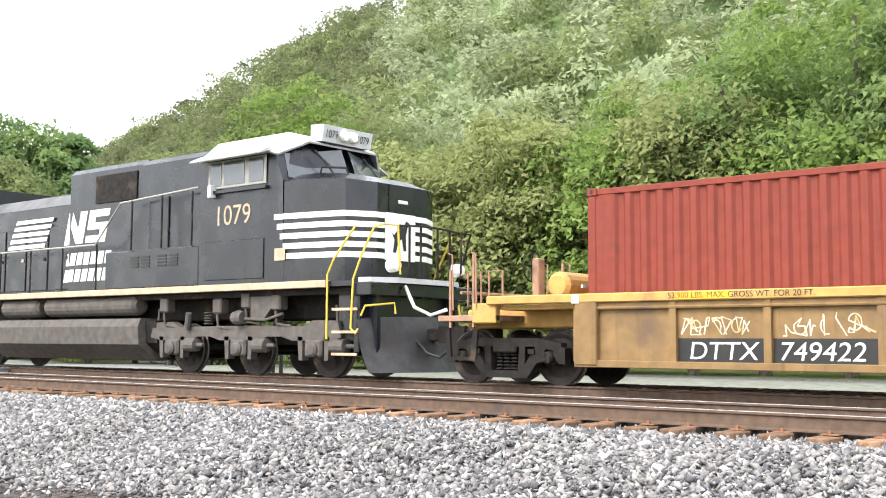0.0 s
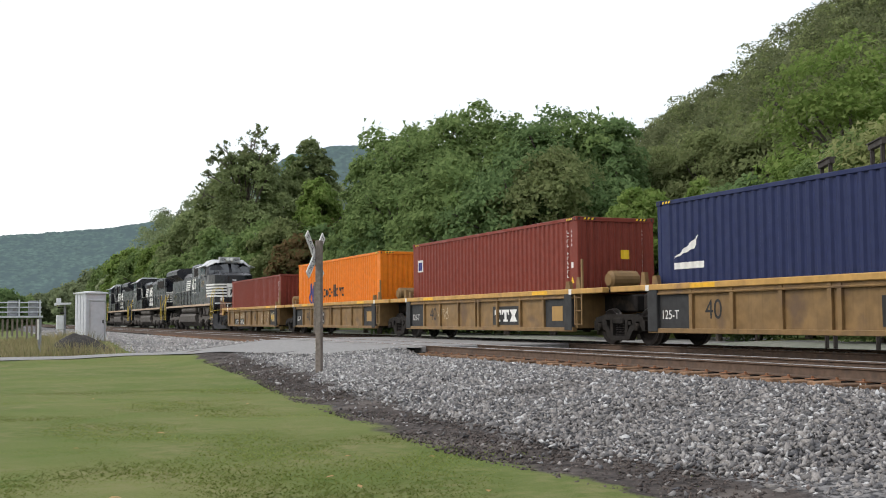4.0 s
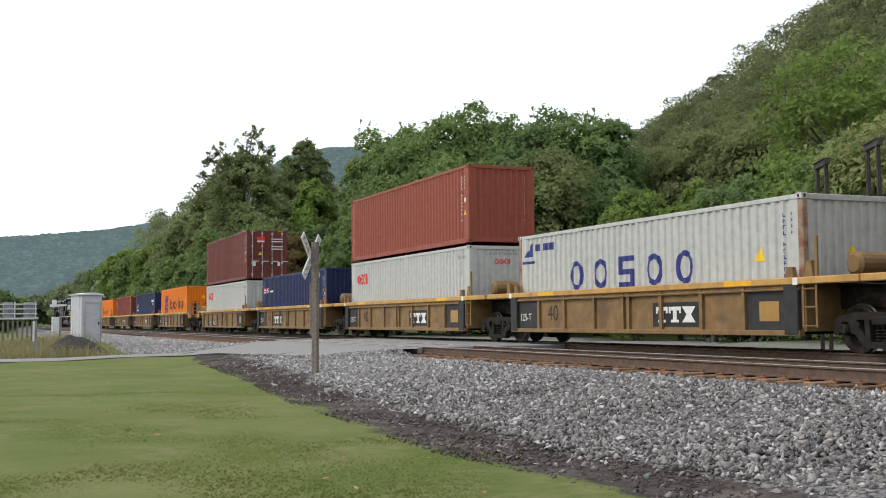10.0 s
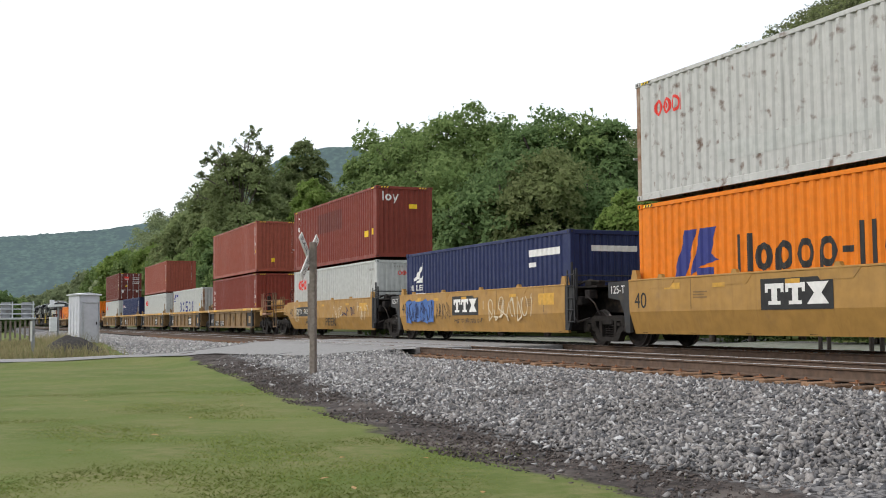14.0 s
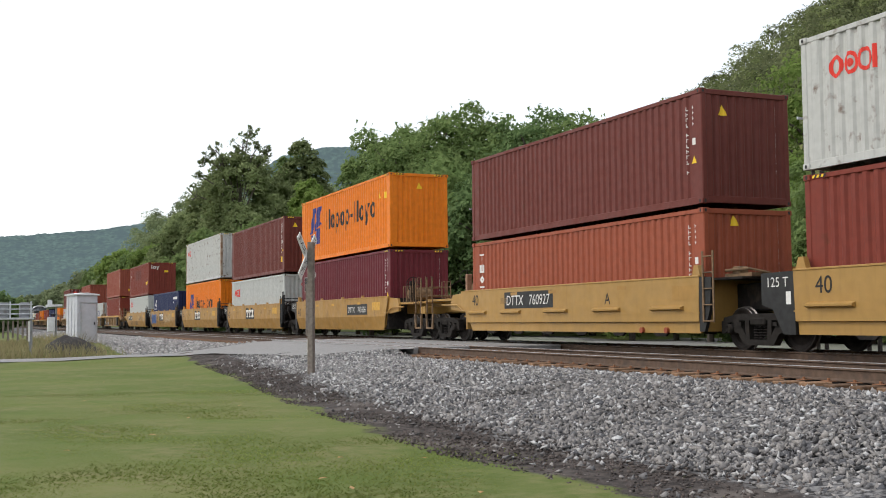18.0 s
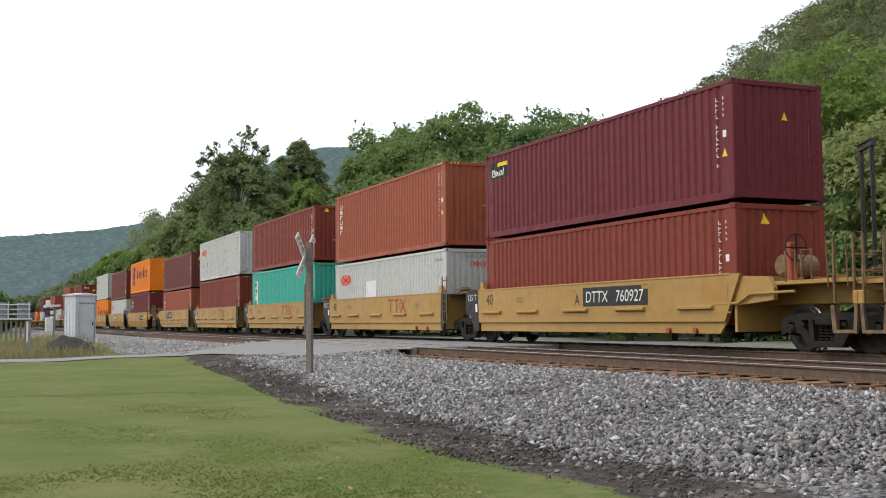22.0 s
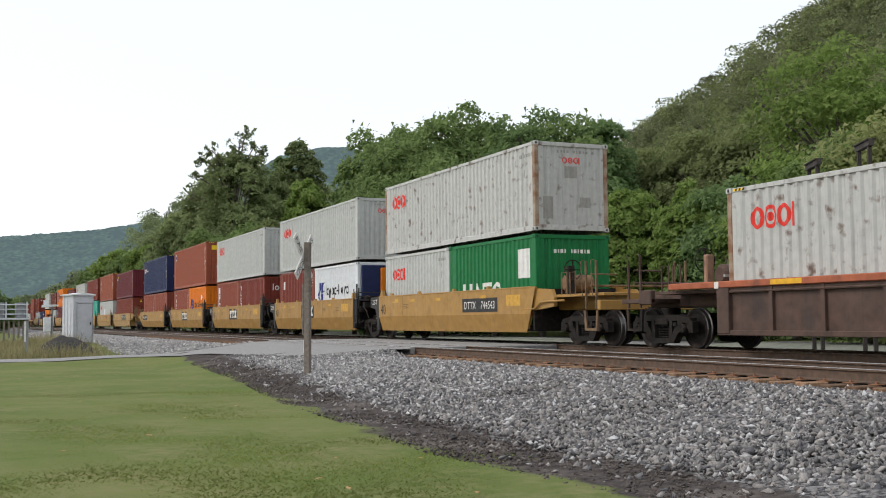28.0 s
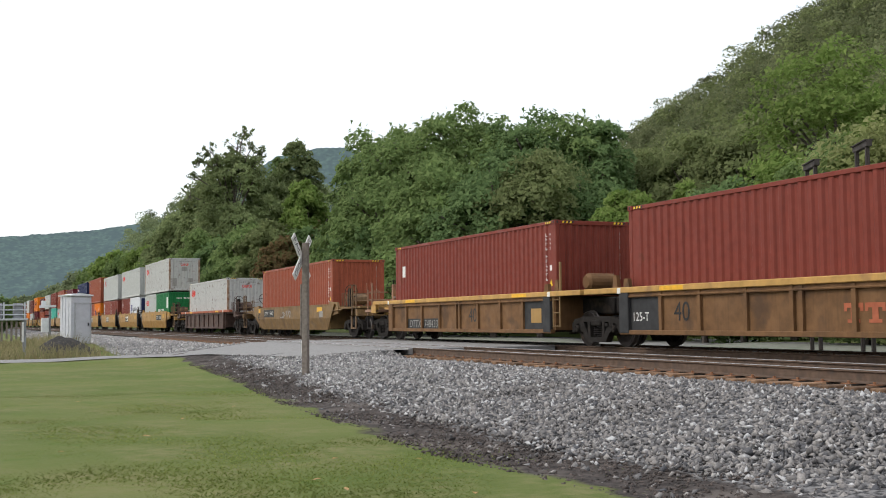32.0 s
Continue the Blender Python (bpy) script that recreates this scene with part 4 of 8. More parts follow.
# ---- trucks ----
def truck_meshes():
    if "truck" in BOXES:
        return BOXES["truck"]
    d, r = {}, 0.46
    wh = Shape()
    for s in (-1, 1):
        wh.mat = 0
        wh.lathe([(0.0, s * 0.83), (0.10, s * 0.83), (0.12, s * 0.80), (0.33, s * 0.775), (0.40, s * 0.80), (r - 0.015, s * 0.80)], seg=28)
        wh.mat = 1
        wh.lathe([(r - 0.015, s * 0.80), (r, s * 0.785), (r, s * 0.70), (r + 0.028, s * 0.685), (r + 0.028, s * 0.665)], seg=28)
        wh.mat = 0
        wh.lathe([(r + 0.028, s * 0.665), (r - 0.06, s * 0.66), (0.33, s * 0.70), (0.13, s * 0.70), (0.0, s * 0.70)], seg=28)
    wh.lathe([(0.09, -0.70), (0.08, 0.0), (0.09, 0.70)], seg=12)
    for k in range(6):
        a = k * math.pi / 3
        wh.box(0.2 * math.cos(a) - 0.02, 0.2 * math.cos(a) + 0.02, -0.80, -0.785, 0.2 * math.sin(a) - 0.02, 0.2 * math.sin(a) + 0.02)
    d["wheelset"] = wh.mesh("wheelset", [M["wheel"], M["tread"]], False)
    fr = Shape()
    # side frame: arched top member, two sloping arms, bottom member and pedestals
    a, b = -0.09, 0.09
    fr.prism([(-1.15, 0.58), (-1.12, 0.70), (-0.62, 0.78), (0.62, 0.78), (1.12, 0.70), (1.15, 0.58), (0.80, 0.60), (0.56, 0.64), (-0.56, 0.64), (-0.80, 0.60)], a, b)
    for s in (-1, 1):
        fr.prism([(s * 0.86, 0.64), (s * 0.64, 0.66), (s * 0.30, 0.18), (s * 0.46, 0.13)], a, b)
        fr.prism([(s * 0.42, 0.66), (s * 0.30, 0.66), (s * 0.27, 0.22), (s * 0.40, 0.22)], a, b)
        fr.prism([(s * 1.20, 0.36), (s * 1.20, 0.62), (s * 0.98, 0.66), (s * 0.98, 0.50), (s * 1.08, 0.36)], a, b)
        fr.prism([(s * 0.62, 0.36), (s * 0.70, 0.62), (s * 0.80, 0.62), (s * 0.78, 0.40)], a, b)
        fr.box(min(s * 0.5, s * 0.62), max(s * 0.5, s * 0.62), -0.13, -0.09, 0.52, 0.60)
    fr.prism([(-0.46, 0.12), (0.46, 0.12), (0.40, 0.24), (-0.40, 0.24)], a, b)
    d["side_frame"] = fr.mesh("side_frame", [M["truck"]])
    sp = Shape()
    for x in (-0.18, -0.03, 0.12):
        for k in range(5):
            sp.lathe([(0.045, k * 0.058), (0.07, k * 0.058 + 0.02), (0.045, k * 0.058 + 0.042)], (x + 0.03, 0, 0.245), "z", 10)
    d["spring_nest"] = sp.mesh("spring_nest", [M["grime"]])
    d["bolster"] = Shape().box(-0.24, 0.24, -1.14, 1.14, 0.53, 0.70, 0.03).box(-0.4, 0.4, -0.35, 0.35, 0.62, 0.82, 0.03).mesh("bolster", [M["truck"]])
    bc = Shape().lathe([(0, -0.13), (0.085, -0.13), (0.105, -0.10), (0.105, 0.0), (0.13, 0.0), (0.13, 0.12)], seg=14)
    for k in range(3):
        q = k * 2.094
        bc.box(0.06 * math.cos(q) - 0.015, 0.06 * math.cos(q) + 0.015, -0.15, -0.12, 0.06 * math.sin(q) - 0.015, 0.06 * math.sin(q) + 0.015)
    d["bearing_cap"] = bc.mesh("bearing_cap", [M["truck"]])
    d["brake_beam"] = Shape().box(-0.05, 0.05, -0.78, 0.78, 0.33, 0.42, 0.01).box(-0.10, 0.12, -0.80, -0.70, 0.28, 0.50).box(-0.10, 0.12, 0.70, 0.80, 0.28, 0.50).mesh("brake_beam", [M["grime"]])
    BOXES["truck"] = d
    return d


def truck(parent, x):
    """A two-axle truck under a car: its parts are sub-parts of the truck."""
    d = truck_meshes()
    t = part("truck", d["bolster"], None, parent, "dusty cast-steel two-axle truck", at=(x, 0, 0))
    for y, turn in ((-1.02, 0), (1.02, 180)):
        part("side_frame", d["side_frame"], None, t, at=pose(0, y, 0, 0, 0, turn))
        part("spring_nest", d["spring_nest"], None, t, at=(0, y, 0))
        for wx in (-0.89, 0.89):
            part("bearing_cap", d["bearing_cap"], None, t, at=pose(wx, y * 1.03, 0.46, 0, 0, turn))
    for wx in (-0.89, 0.89):
        w = part("wheelset", d["wheelset"], None, t, at=(wx, 0, 0.46))
        WHEELS.append((w, (wx, 0.0, 0.46), 0.46))
        part("brake_beam", d["brake_beam"], None, t, at=(wx * 0.45, 0, 0))
    return t


# ---- well cars ----
XW = 6.2                                 # half length of a well


def span(a, b):
    return (a, b) if a < b else (b, a)


def ladder(c, x0, x1, y, z0, z1, mat, rungs=3):
    s = Shape()
    for x in (x0, x1):
        s.box(x - 0.025, x + 0.025, y - 0.012, y + 0.012, z0, z1)
    lo, hi = span(x0, x1)
    for k in range(rungs):
        z = z0 + 0.03 + k * (z1 - z0 - 0.15) / max(1, rungs - 1)
        s.tube([(lo, y - 0.01, z), (hi, y - 0.01, z)], 0.016, 6)
    part("ladder", s, mat, c)


def reservoir(c, x, z, mat, y=-0.35, r=0.235):
    part("air_reservoir", Shape().lathe([(0, -0.45), (r * 0.7, -0.45), (r, -0.38), (r, 0.38), (r * 0.7, 0.45), (0, 0.45)], (x, y, z + r), "y", 16)
         .box(x - 0.12, x + 0.12, y - 0.35, y - 0.27, z - 0.05, z + 0.12).box(x - 0.12, x + 0.12, y + 0.27, y + 0.35, z - 0.05, z + 0.12), mat, c)


def brake_wheel(c, x, s, z, mat):
    br = part("brake_stand", Shape().box(*span(x, x + s * 0.14), -0.90, -0.70, z - 0.1, z + 0.72, 0.02), mat, c)
    part("brake_wheel", Shape().lathe([(0.27, -0.015), (0.285, 0.0), (0.27, 0.015), (0.255, 0.0), (0.27, -0.015)], (x + s * 0.2, -0.8, z + 0.6), "x", 20)
         .box(x + s * 0.2 - 0.012, x + s * 0.2 + 0.012, -1.07, -0.53, z + 0.585, z + 0.615).box(x + s * 0.2 - 0.012, x + s * 0.2 + 0.012, -0.815, -0.785, z + 0.33, z + 0.87), M["grime"], br)


def joint_end(c, s, kind, mat, half):
    """The inner end of a unit, over the truck that it shares; s: the way that it looks."""
    x, top = s * XW, {"ribbed": 1.47, "plain": 1.62, "ledge": 1.62, "flush": 1.45}[kind]
    dark, end = M["dark_grey"], s * (half - 0.08)
    part("drawbar_box", Shape().box(*span(x, end), -0.5, 0.5, 0.85, top - 0.18, 0.03), M["grime"], c)
    part("walkway", Shape().box(*span(x, s * (half - 0.35)), -1.2, 1.2, top - 0.10, top - 0.05), M["grime"], c)
    steel = {"ribbed": M["car_tan"], "plain": dark, "ledge": M["grimy_yellow"], "flush": M["grimy_yellow"]}[kind]
    for y in (-1.44, 1.44):
        o = math.copysign(1, y)
        if kind == "ribbed":
            if s > 0:
                ladder(c, x + 0.10, x + 0.46, y, 0.50, 1.36, steel)
                part("stile", Shape().box(*span(x + 0.42, x + 0.50), *span(y, y - o * 0.05), 1.3, 2.25, 0.01), steel, c)
            part("corner_guide", Shape().prism([(x + s * 0.12, 1.46), (x + s * 0.36, 1.46), (x + s * 0.30, 1.78), (x + s * 0.18, 1.78)], *span(y - o * 0.12, y - o * 0.02)), mat, c)
            part("corner_guide", Shape().prism([(x - s * 0.42, 1.46), (x - s * 0.16, 1.46), (x - s * 0.20, 1.68), (x - s * 0.36, 1.68)], *span(y - o * 0.10, y)), mat, c)
        else:
            shade = M["black_paint"] if kind == "ledge" else dark
            if s > 0:
                part("end_shroud", Shape().prism([(x - 0.02, 0.40), (x + 0.16, 0.40), (x + 0.36, 0.9), (x + 0.42, 1.58), (x - 0.02, 1.60)], *span(y - o * 0.06, y + o * 0.02)), shade, c)
                ladder(c, x + 0.16, x + 0.52, y + o * 0.04, 0.60, 2.15 if kind == "ledge" else 2.0, steel, 5)
            else:
                part("end_shroud", Shape().prism([(x + 0.02, 0.36), (x + 0.02, 1.62), (x - 0.95, 1.60), (x - 0.95, 1.22), (x - 0.42, 1.15), (x - 0.25, 0.85), (x - 0.18, 0.36)] if kind == "plain"
                                                  else [(x + 0.02, 0.36), (x + 0.02, 1.60), (x - 0.95, 1.58), (x - 0.95, 0.95), (x - 0.62, 0.85), (x - 0.32, 0.36)], *span(y - o * 0.06, y + o * 0.02)), shade, c)
            part("corner_guide", Shape().prism([(x - s * 0.32, top), (x - s * 0.02, top), (x - s * 0.10, top + 0.24), (x - s * 0.24, top + 0.24)], *span(y - o * 0.14, y - o * 0.02)), mat, c)
    if s > 0 and kind == "ribbed":
        reservoir(c, x + 0.75, top + 0.0, mat)
    elif s > 0 and kind == "plain":
        for u in (0.22, 0.46):
            part("grab_post", Shape().box(x + u - 0.022, x + u + 0.022, -1.40, -1.34, 1.2, 2.22 if u < 0.3 else 2.05, 0.008), dark, c)
        part("cross_rail", Shape().tube([(x + 0.34, -1.36, 1.86), (x + 0.34, 1.3, 1.86)], 0.022, 6).tube([(x + 0.34, -1.36, 1.70), (x + 0.34, 1.3, 1.70)], 0.022, 6), dark, c)
        part("brake_rigging", Shape().tube([(x + 0.05, -1.32, 0.95), (x + 0.5, -1.36, 0.62), (x + 1.1, -1.34, 0.72)], 0.028, 6).tube([(x + 0.3, -1.3, 1.45), (x + 0.42, -1.34, 1.0), (x + 0.38, -1.3, 0.55)], 0.03, 6)
             .box(x + 0.30, x + 0.62, -1.34, -1.02, 1.06, 1.30, 0.02).box(x + 0.75, x + 1.0, -1.30, -1.05, 1.22, 1.46, 0.02).tube([(x + 0.9, -1.32, 1.3), (x + 1.35, -1.36, 1.1), (x + 1.5, -1.3, 0.8)], 0.022, 6), M["grime"], c)
        part("brake_pipe", Shape().tube([(x + 0.2, -1.2, 1.62), (x + 0.7, -1.1, 1.72), (x + 1.25, -1.15, 1.66)], 0.03, 6).box(x + 0.5, x + 0.82, -1.15, -0.7, 1.56, 1.72, 0.02), M["grime"], c)
    elif s > 0:
        part("valve_gear", Shape().box(x + 0.3, x + 1.2, -1.0, 0.6, top - 0.05, top + 0.03).tube([(x + 0.4, -1.05, top + 0.1), (x + 1.1, -1.0, top + 0.12), (x + 1.3, -0.6, top + 0.02)], 0.03, 6)
             .box(x + 0.55, x + 0.8, -1.0, -0.75, top, top + 0.18, 0.02), M["grimy_yellow"], c)


def coupler_end(c, s, kind, mat, half):
    """The outer end of a set: neck, end sill, grab posts, steps, brake gear and coupler."""
    x, top = s * XW, {"ribbed": 1.40, "plain": 1.45, "ledge": 1.50, "flush": 1.40}[kind]
    end = s * (half + 1.35)
    part("end_neck", Shape().box(*span(x, end), -0.6, 0.6, 0.95, top - 0.12, 0.03), mat, c)
    inner = end - s * 1.25 if kind == "ribbed" else end
    part("end_platform", Shape().box(*span(x, inner), -1.3, 1.3, top - 0.16, top - 0.08, 0.01), mat, c)
    wide = 0.024
    grab = M["car_rust"] if mat is M["car_rust"] else M["grab"] if kind == "ribbed" else M["grimy_yellow"]
    if kind == "ribbed":
        part("end_step", Shape().box(*span(inner, end), -1.42, 1.42, 1.06, 1.16, 0.01), grab, c, "faded end platform")
        for y in (-1.36, 1.36):
            part("corner_box", Shape().box(*span(inner, inner + s * 0.5), *span(y - 0.07, y + 0.07), 1.02, 1.36, 0.02), mat, c)
    else:
        part("end_sill", Shape().box(*span(end, end - s * 0.16), -1.42, 1.42, 0.92, 1.18, 0.02), mat, c)
    for y in (-1.40, 1.40):
        o = math.copysign(1, y)
        if kind in ("plain", "ledge", "flush"):
            part("side_neck", Shape().prism([(x, 0.95), (x, 1.58), (x + s * 1.1, 1.52), (x + s * 1.25, 1.30), (x + s * 1.25, 1.05), (x + s * 0.7, 1.0)], *span(y, y - o * 0.10)), mat, c)
            part("pipe", Shape().tube([(x - s * 0.6, y + o * 0.05, 0.98), (x + s * 0.2, y + o * 0.05, 1.0), (x + s * 0.6, y + o * 0.05, 1.18), (x + s * 1.9, y + o * 0.05, 1.2)], 0.028, 6), mat, c)
        for k, u in enumerate((0.25, 0.75)):
            xx = end - s * u
            part("grab_post", Shape().box(*span(xx - wide, xx + wide), *span(y, y - o * 0.05), 0.95, (1.95 if k == 0 else 2.2) if kind == "ribbed" else 2.2, 0.008), grab, c)
            part("grab_iron", Shape().tube([(xx - s * 0.10, y + o * 0.03, 1.25), (xx - s * 0.10, y + o * 0.06, 2.2), (xx, y + o * 0.03, 2.22)], 0.014, 6), grab, c)
        part("step", Shape().prism([(end - s * 0.85, 0.92), (end - s * 0.75, 0.92), (end - s * 0.70, 0.46), (end - s * 0.28, 0.46), (end - s * 0.24, 0.92), (end - s * 0.16, 0.92), (end - s * 0.20, 0.40), (end - s * 0.80, 0.40)], *span(y, y - o * 0.05)), M["grime"] if kind == "ribbed" else M["grimy_yellow"], c)
    part("cross_bar", Shape().tube([(end - s * 0.5, -1.4, 1.55), (end - s * 0.5, 1.4, 1.55)], 0.03, 6).tube([(end - s * 0.5, -1.4, 1.85), (end - s * 0.5, -0.6, 1.85)], 0.02, 6), grab, c)
    reservoir(c, x + s * 0.75, top + 0.02, mat if kind == "ribbed" else M["grimy_yellow"])
    brake_wheel(c, x + s * 1.05, s, top, M["rust_paint"] if kind == "ledge" and s > 0 else M["grime"] if s > 0 else M["grab"])
    for u in (1.5, 1.95):
        part("grab_hoop", Shape().tube([(x + s * u, -1.3, top - 0.1), (x + s * u, -1.3, top + 0.5), (x + s * (u + 0.28), -1.3, top + 0.5), (x + s * (u + 0.28), -1.3, top - 0.1)], 0.018, 6), grab, c)
    coupler(c, end - s * 0.3, s)


def coupler(c, x, s):
    part("coupler", Shape().box(min(x, x + s * 0.75), max(x, x + s * 0.75), -0.11, 0.11, 0.72, 0.96, 0.03)
         .prism([(x + s * 0.7, -0.16), (x + s * 0.98, -0.20), (x + s * 1.02, 0.02), (x + s * 0.9, 0.04), (x + s * 0.9, 0.18), (x + s * 0.7, 0.16)], 0.68, 1.0, "z"), M["grime"], c)
    part("air_hose", Shape().tube([(x + s * 0.3, -0.35, 0.75), (x + s * 0.6, -0.36, 0.5), (x + s * 0.85, -0.3, 0.42), (x + s * 1.0, -0.25, 0.55)], 0.03, 6), M["black_paint"], c)


def well_floor(c, x, mat):
    """The open well: floor and cross-bearers."""
    s = Shape()
    for k in range(7):
        u = -x + 0.5 + k * (2 * x - 1.0) / 6
        s.box(u - 0.1, u + 0.1, -1.34, 1.34, 0.36, 0.50)
    s.box(-x, x, -0.3, 0.3, 0.40, 0.47)
    part("well_floor", s, mat, c)


def ribbed_unit(body, chord, dark_end, left_end, right_end, group, label, half=7.93, half_end=7.65):
    """A well of the ribbed kind: recessed side sheets, posts, a wide top chord. *_end: True where a coupler follows."""
    c = thing("well_car", label, "railway wagon", group)
    X = XW
    lo, hi = -(7.9 if left_end else half - 0.12), (7.9 if right_end else half - 0.12)
    for s in (-1, 1):
        part("side_sheet", Shape().box(-X, X, *span(s * 1.36, s * 1.39), 0.42, 1.34), body, c)
        part("top_chord", Shape().box(lo, hi, *span(s * 1.30, s * 1.50), 1.33, 1.47, 0.015), chord, c)
        part("chord_web", Shape().box(-X, X, *span(s * 1.38, s * 1.44), 1.22, 1.335), body, c)
        part("pipe", Shape().tube([(-X, s * 1.45, 1.24), (X, s * 1.45, 1.24)], 0.025, 6), body, c)
        part("bottom_sill", Shape().box(-X, X, *span(s * 1.33, s * 1.47), 0.33, 0.44, 0.01), body, c)
        for u in (-4.5, -3.05, -1.5, -0.13, 0.13, 1.5, 3.05, 4.5):
            part("rib", Shape().prism([(u - 0.055, 0.42), (u + 0.055, 0.42), (u + 0.055, 1.34), (u - 0.055, 1.34)], *span(s * 1.38, s * 1.46)), body, c)
        for e in (-1, 1):
            part("end_post", Shape().box(*span(e * (X - 0.02), e * (X - 0.42)), *span(s * 1.37, s * 1.49), 0.36, 1.36, 0.015), dark_end if e > 0 or not left_end else body, c)
        for u in (-4.0, 4.4):
            part("reflector", Shape().box(u - 0.45, u + 0.45, *span(s * 1.497, s * 1.504), 1.35, 1.45), M["safety"], c)
    if dark_end is not body:
        part("dark_panel", Shape().box(4.56, X - 0.40, -1.398, -1.391, 0.44, 1.22), dark_end, c)
        if not left_end:
            part("dark_panel", Shape().box(-X + 0.40, -4.56, -1.398, -1.391, 0.44, 1.22), dark_end, c)
    for e, end_ in ((-1, left_end), (1, right_end)):
        part("bulkhead", Shape().box(*span(e * X, e * (X + 0.08)), -1.36, 1.36, 0.42, 1.36), body, c)
        part("white_tab", Shape().box(*span(e * (X + 0.02), e * (X - 0.12)), -1.508, -1.5, 1.32, 1.46), M["white_paint"], c)
        (coupler_end if end_ else joint_end)(c, e, "ribbed", body if dark_end is body or not end_ else chord, half_end if end_ else half)
    well_floor(c, X, M["grime"])
    return c


def smooth_unit(body, kind, left_end, right_end, group, label, half=7.76, half_end=8.5):
    """A well of the smooth kind: plate sides that lean in below. kind: 'plain', 'ledge' or 'flush'."""
    c = thing("well_car", label, "railway wagon", group)
    X = XW
    top = 1.62 if kind != "flush" else 1.45
    for s in (-1, 1):
        o = [(s * 1.40, top), (s * 1.47, top), (s * 1.47, 0.86), (s * 1.33, 0.33), (s * 1.26, 0.33), (s * 1.38, 0.86)]
        if kind == "ledge":
            o = [(s * 1.40, top), (s * 1.47, top), (s * 1.47, 0.62), (s * 1.40, 0.60), (s * 1.40, 0.36), (s * 1.34, 0.36), (s * 1.36, 0.62)]
        n, v = len(o), []
        for e in (-1, 1):
            for y, z in o:
                k = (top - z) / (top - 0.33)
                end_ = left_end if e < 0 else right_end
                cut = (0.8 if end_ else 0.06) * max(0, (k - 0.35) / 0.65) if kind != "flush" else 1.3 * max(0, (k - 0.25) / 0.75)
                v.append((e * (X + ((0.30 if kind != "flush" else 0.9) if end_ else 0) - cut), y, z))
        part("side_plate", Shape().add(v, [tuple(range(n)), tuple(range(2 * n - 1, n - 1, -1))] + [(i, i + n, (i + 1) % n + n, (i + 1) % n) for i in range(n)]), body, c)
        part("top_lip", Shape().box(-X, X, *span(s * 1.36, s * 1.485), top - 0.03, top + 0.015, 0.01), body, c)
        if kind == "plain":
            for u in (-4.9, -2.2, 0.8, 3.4):
                part("top_guide", Shape().prism([(u - 0.10, top), (u + 0.12, top), (u + 0.06, top + 0.10), (u - 0.05, top + 0.10)], *span(s * 1.37, s * 1.46)), body, c)
                part("stake_plate", Shape().prism([(u - 0.62, top - 0.02), (u + 0.62, top - 0.02), (u + 0.42, top - 0.22), (u - 0.42, top - 0.22)], *span(s * 1.469, s * 1.478)), body, c)
            for u in (-3.7, 2.0, 5.0):
                part("seam", Shape().box(u - 0.012, u + 0.012, *span(s * 1.468, s * 1.474), 0.90, top - 0.02), M["car_tan"], c)
        if kind == "ledge":
            for u in (-5.2, -2.9, -0.2, 2.4, 5.0):
                part("side_ledge", Shape().prism([(s * 1.46, 0.98), (s * 1.56, 0.94), (s * 1.56, 0.90), (s * 1.46, 0.86)], u - 0.62, u + 0.62, "x"), body, c)
            part("side_seam", Shape().box(-X, X, *span(s * 1.468, s * 1.476), 0.80, 0.83), body, c)
            for u in (-4.4, -2.6, -0.8, 1.0, 2.8, 4.6):
                part("foot", Shape().prism([(u - 0.28, 0.36), (u + 0.28, 0.36), (u + 0.18, 0.28), (u - 0.18, 0.28)], *span(s * 1.34, s * 1.40)), M["grime"], c)
            for u in (3.9, 4.9):
                part("valve_cap", Shape().lathe([(0, 0), (0.07, 0), (0.07, 0.10)], (u, s * 1.42 - 0.05, 0.42), "y", 10), M["rust_paint"], c)
    for e, end_ in ((-1, left_end), (1, right_end)):
        part("bulkhead", Shape().box(*span(e * X, e * (X + 0.08)), -1.38, 1.38, 0.40, top - 0.05), M["grime"] if kind == "plain" else body, c)
        (coupler_end if end_ else joint_end)(c, e, kind, body, half_end if end_ else half)
    well_floor(c, X, M["grime"])
    return c


def car_paint(c, polys, mat, name="lettering", label="", y=-1.394):
    if name in SINGLE or name in APART:
        return [part(name, decal(g, lambda x, a, b: y), M[mat], c, label) for g in (pieces(polys) if name in APART else [[p] for p in polys])][-1]
    return part(name, decal(polys, lambda x, a, b: y), M[mat], c, label)


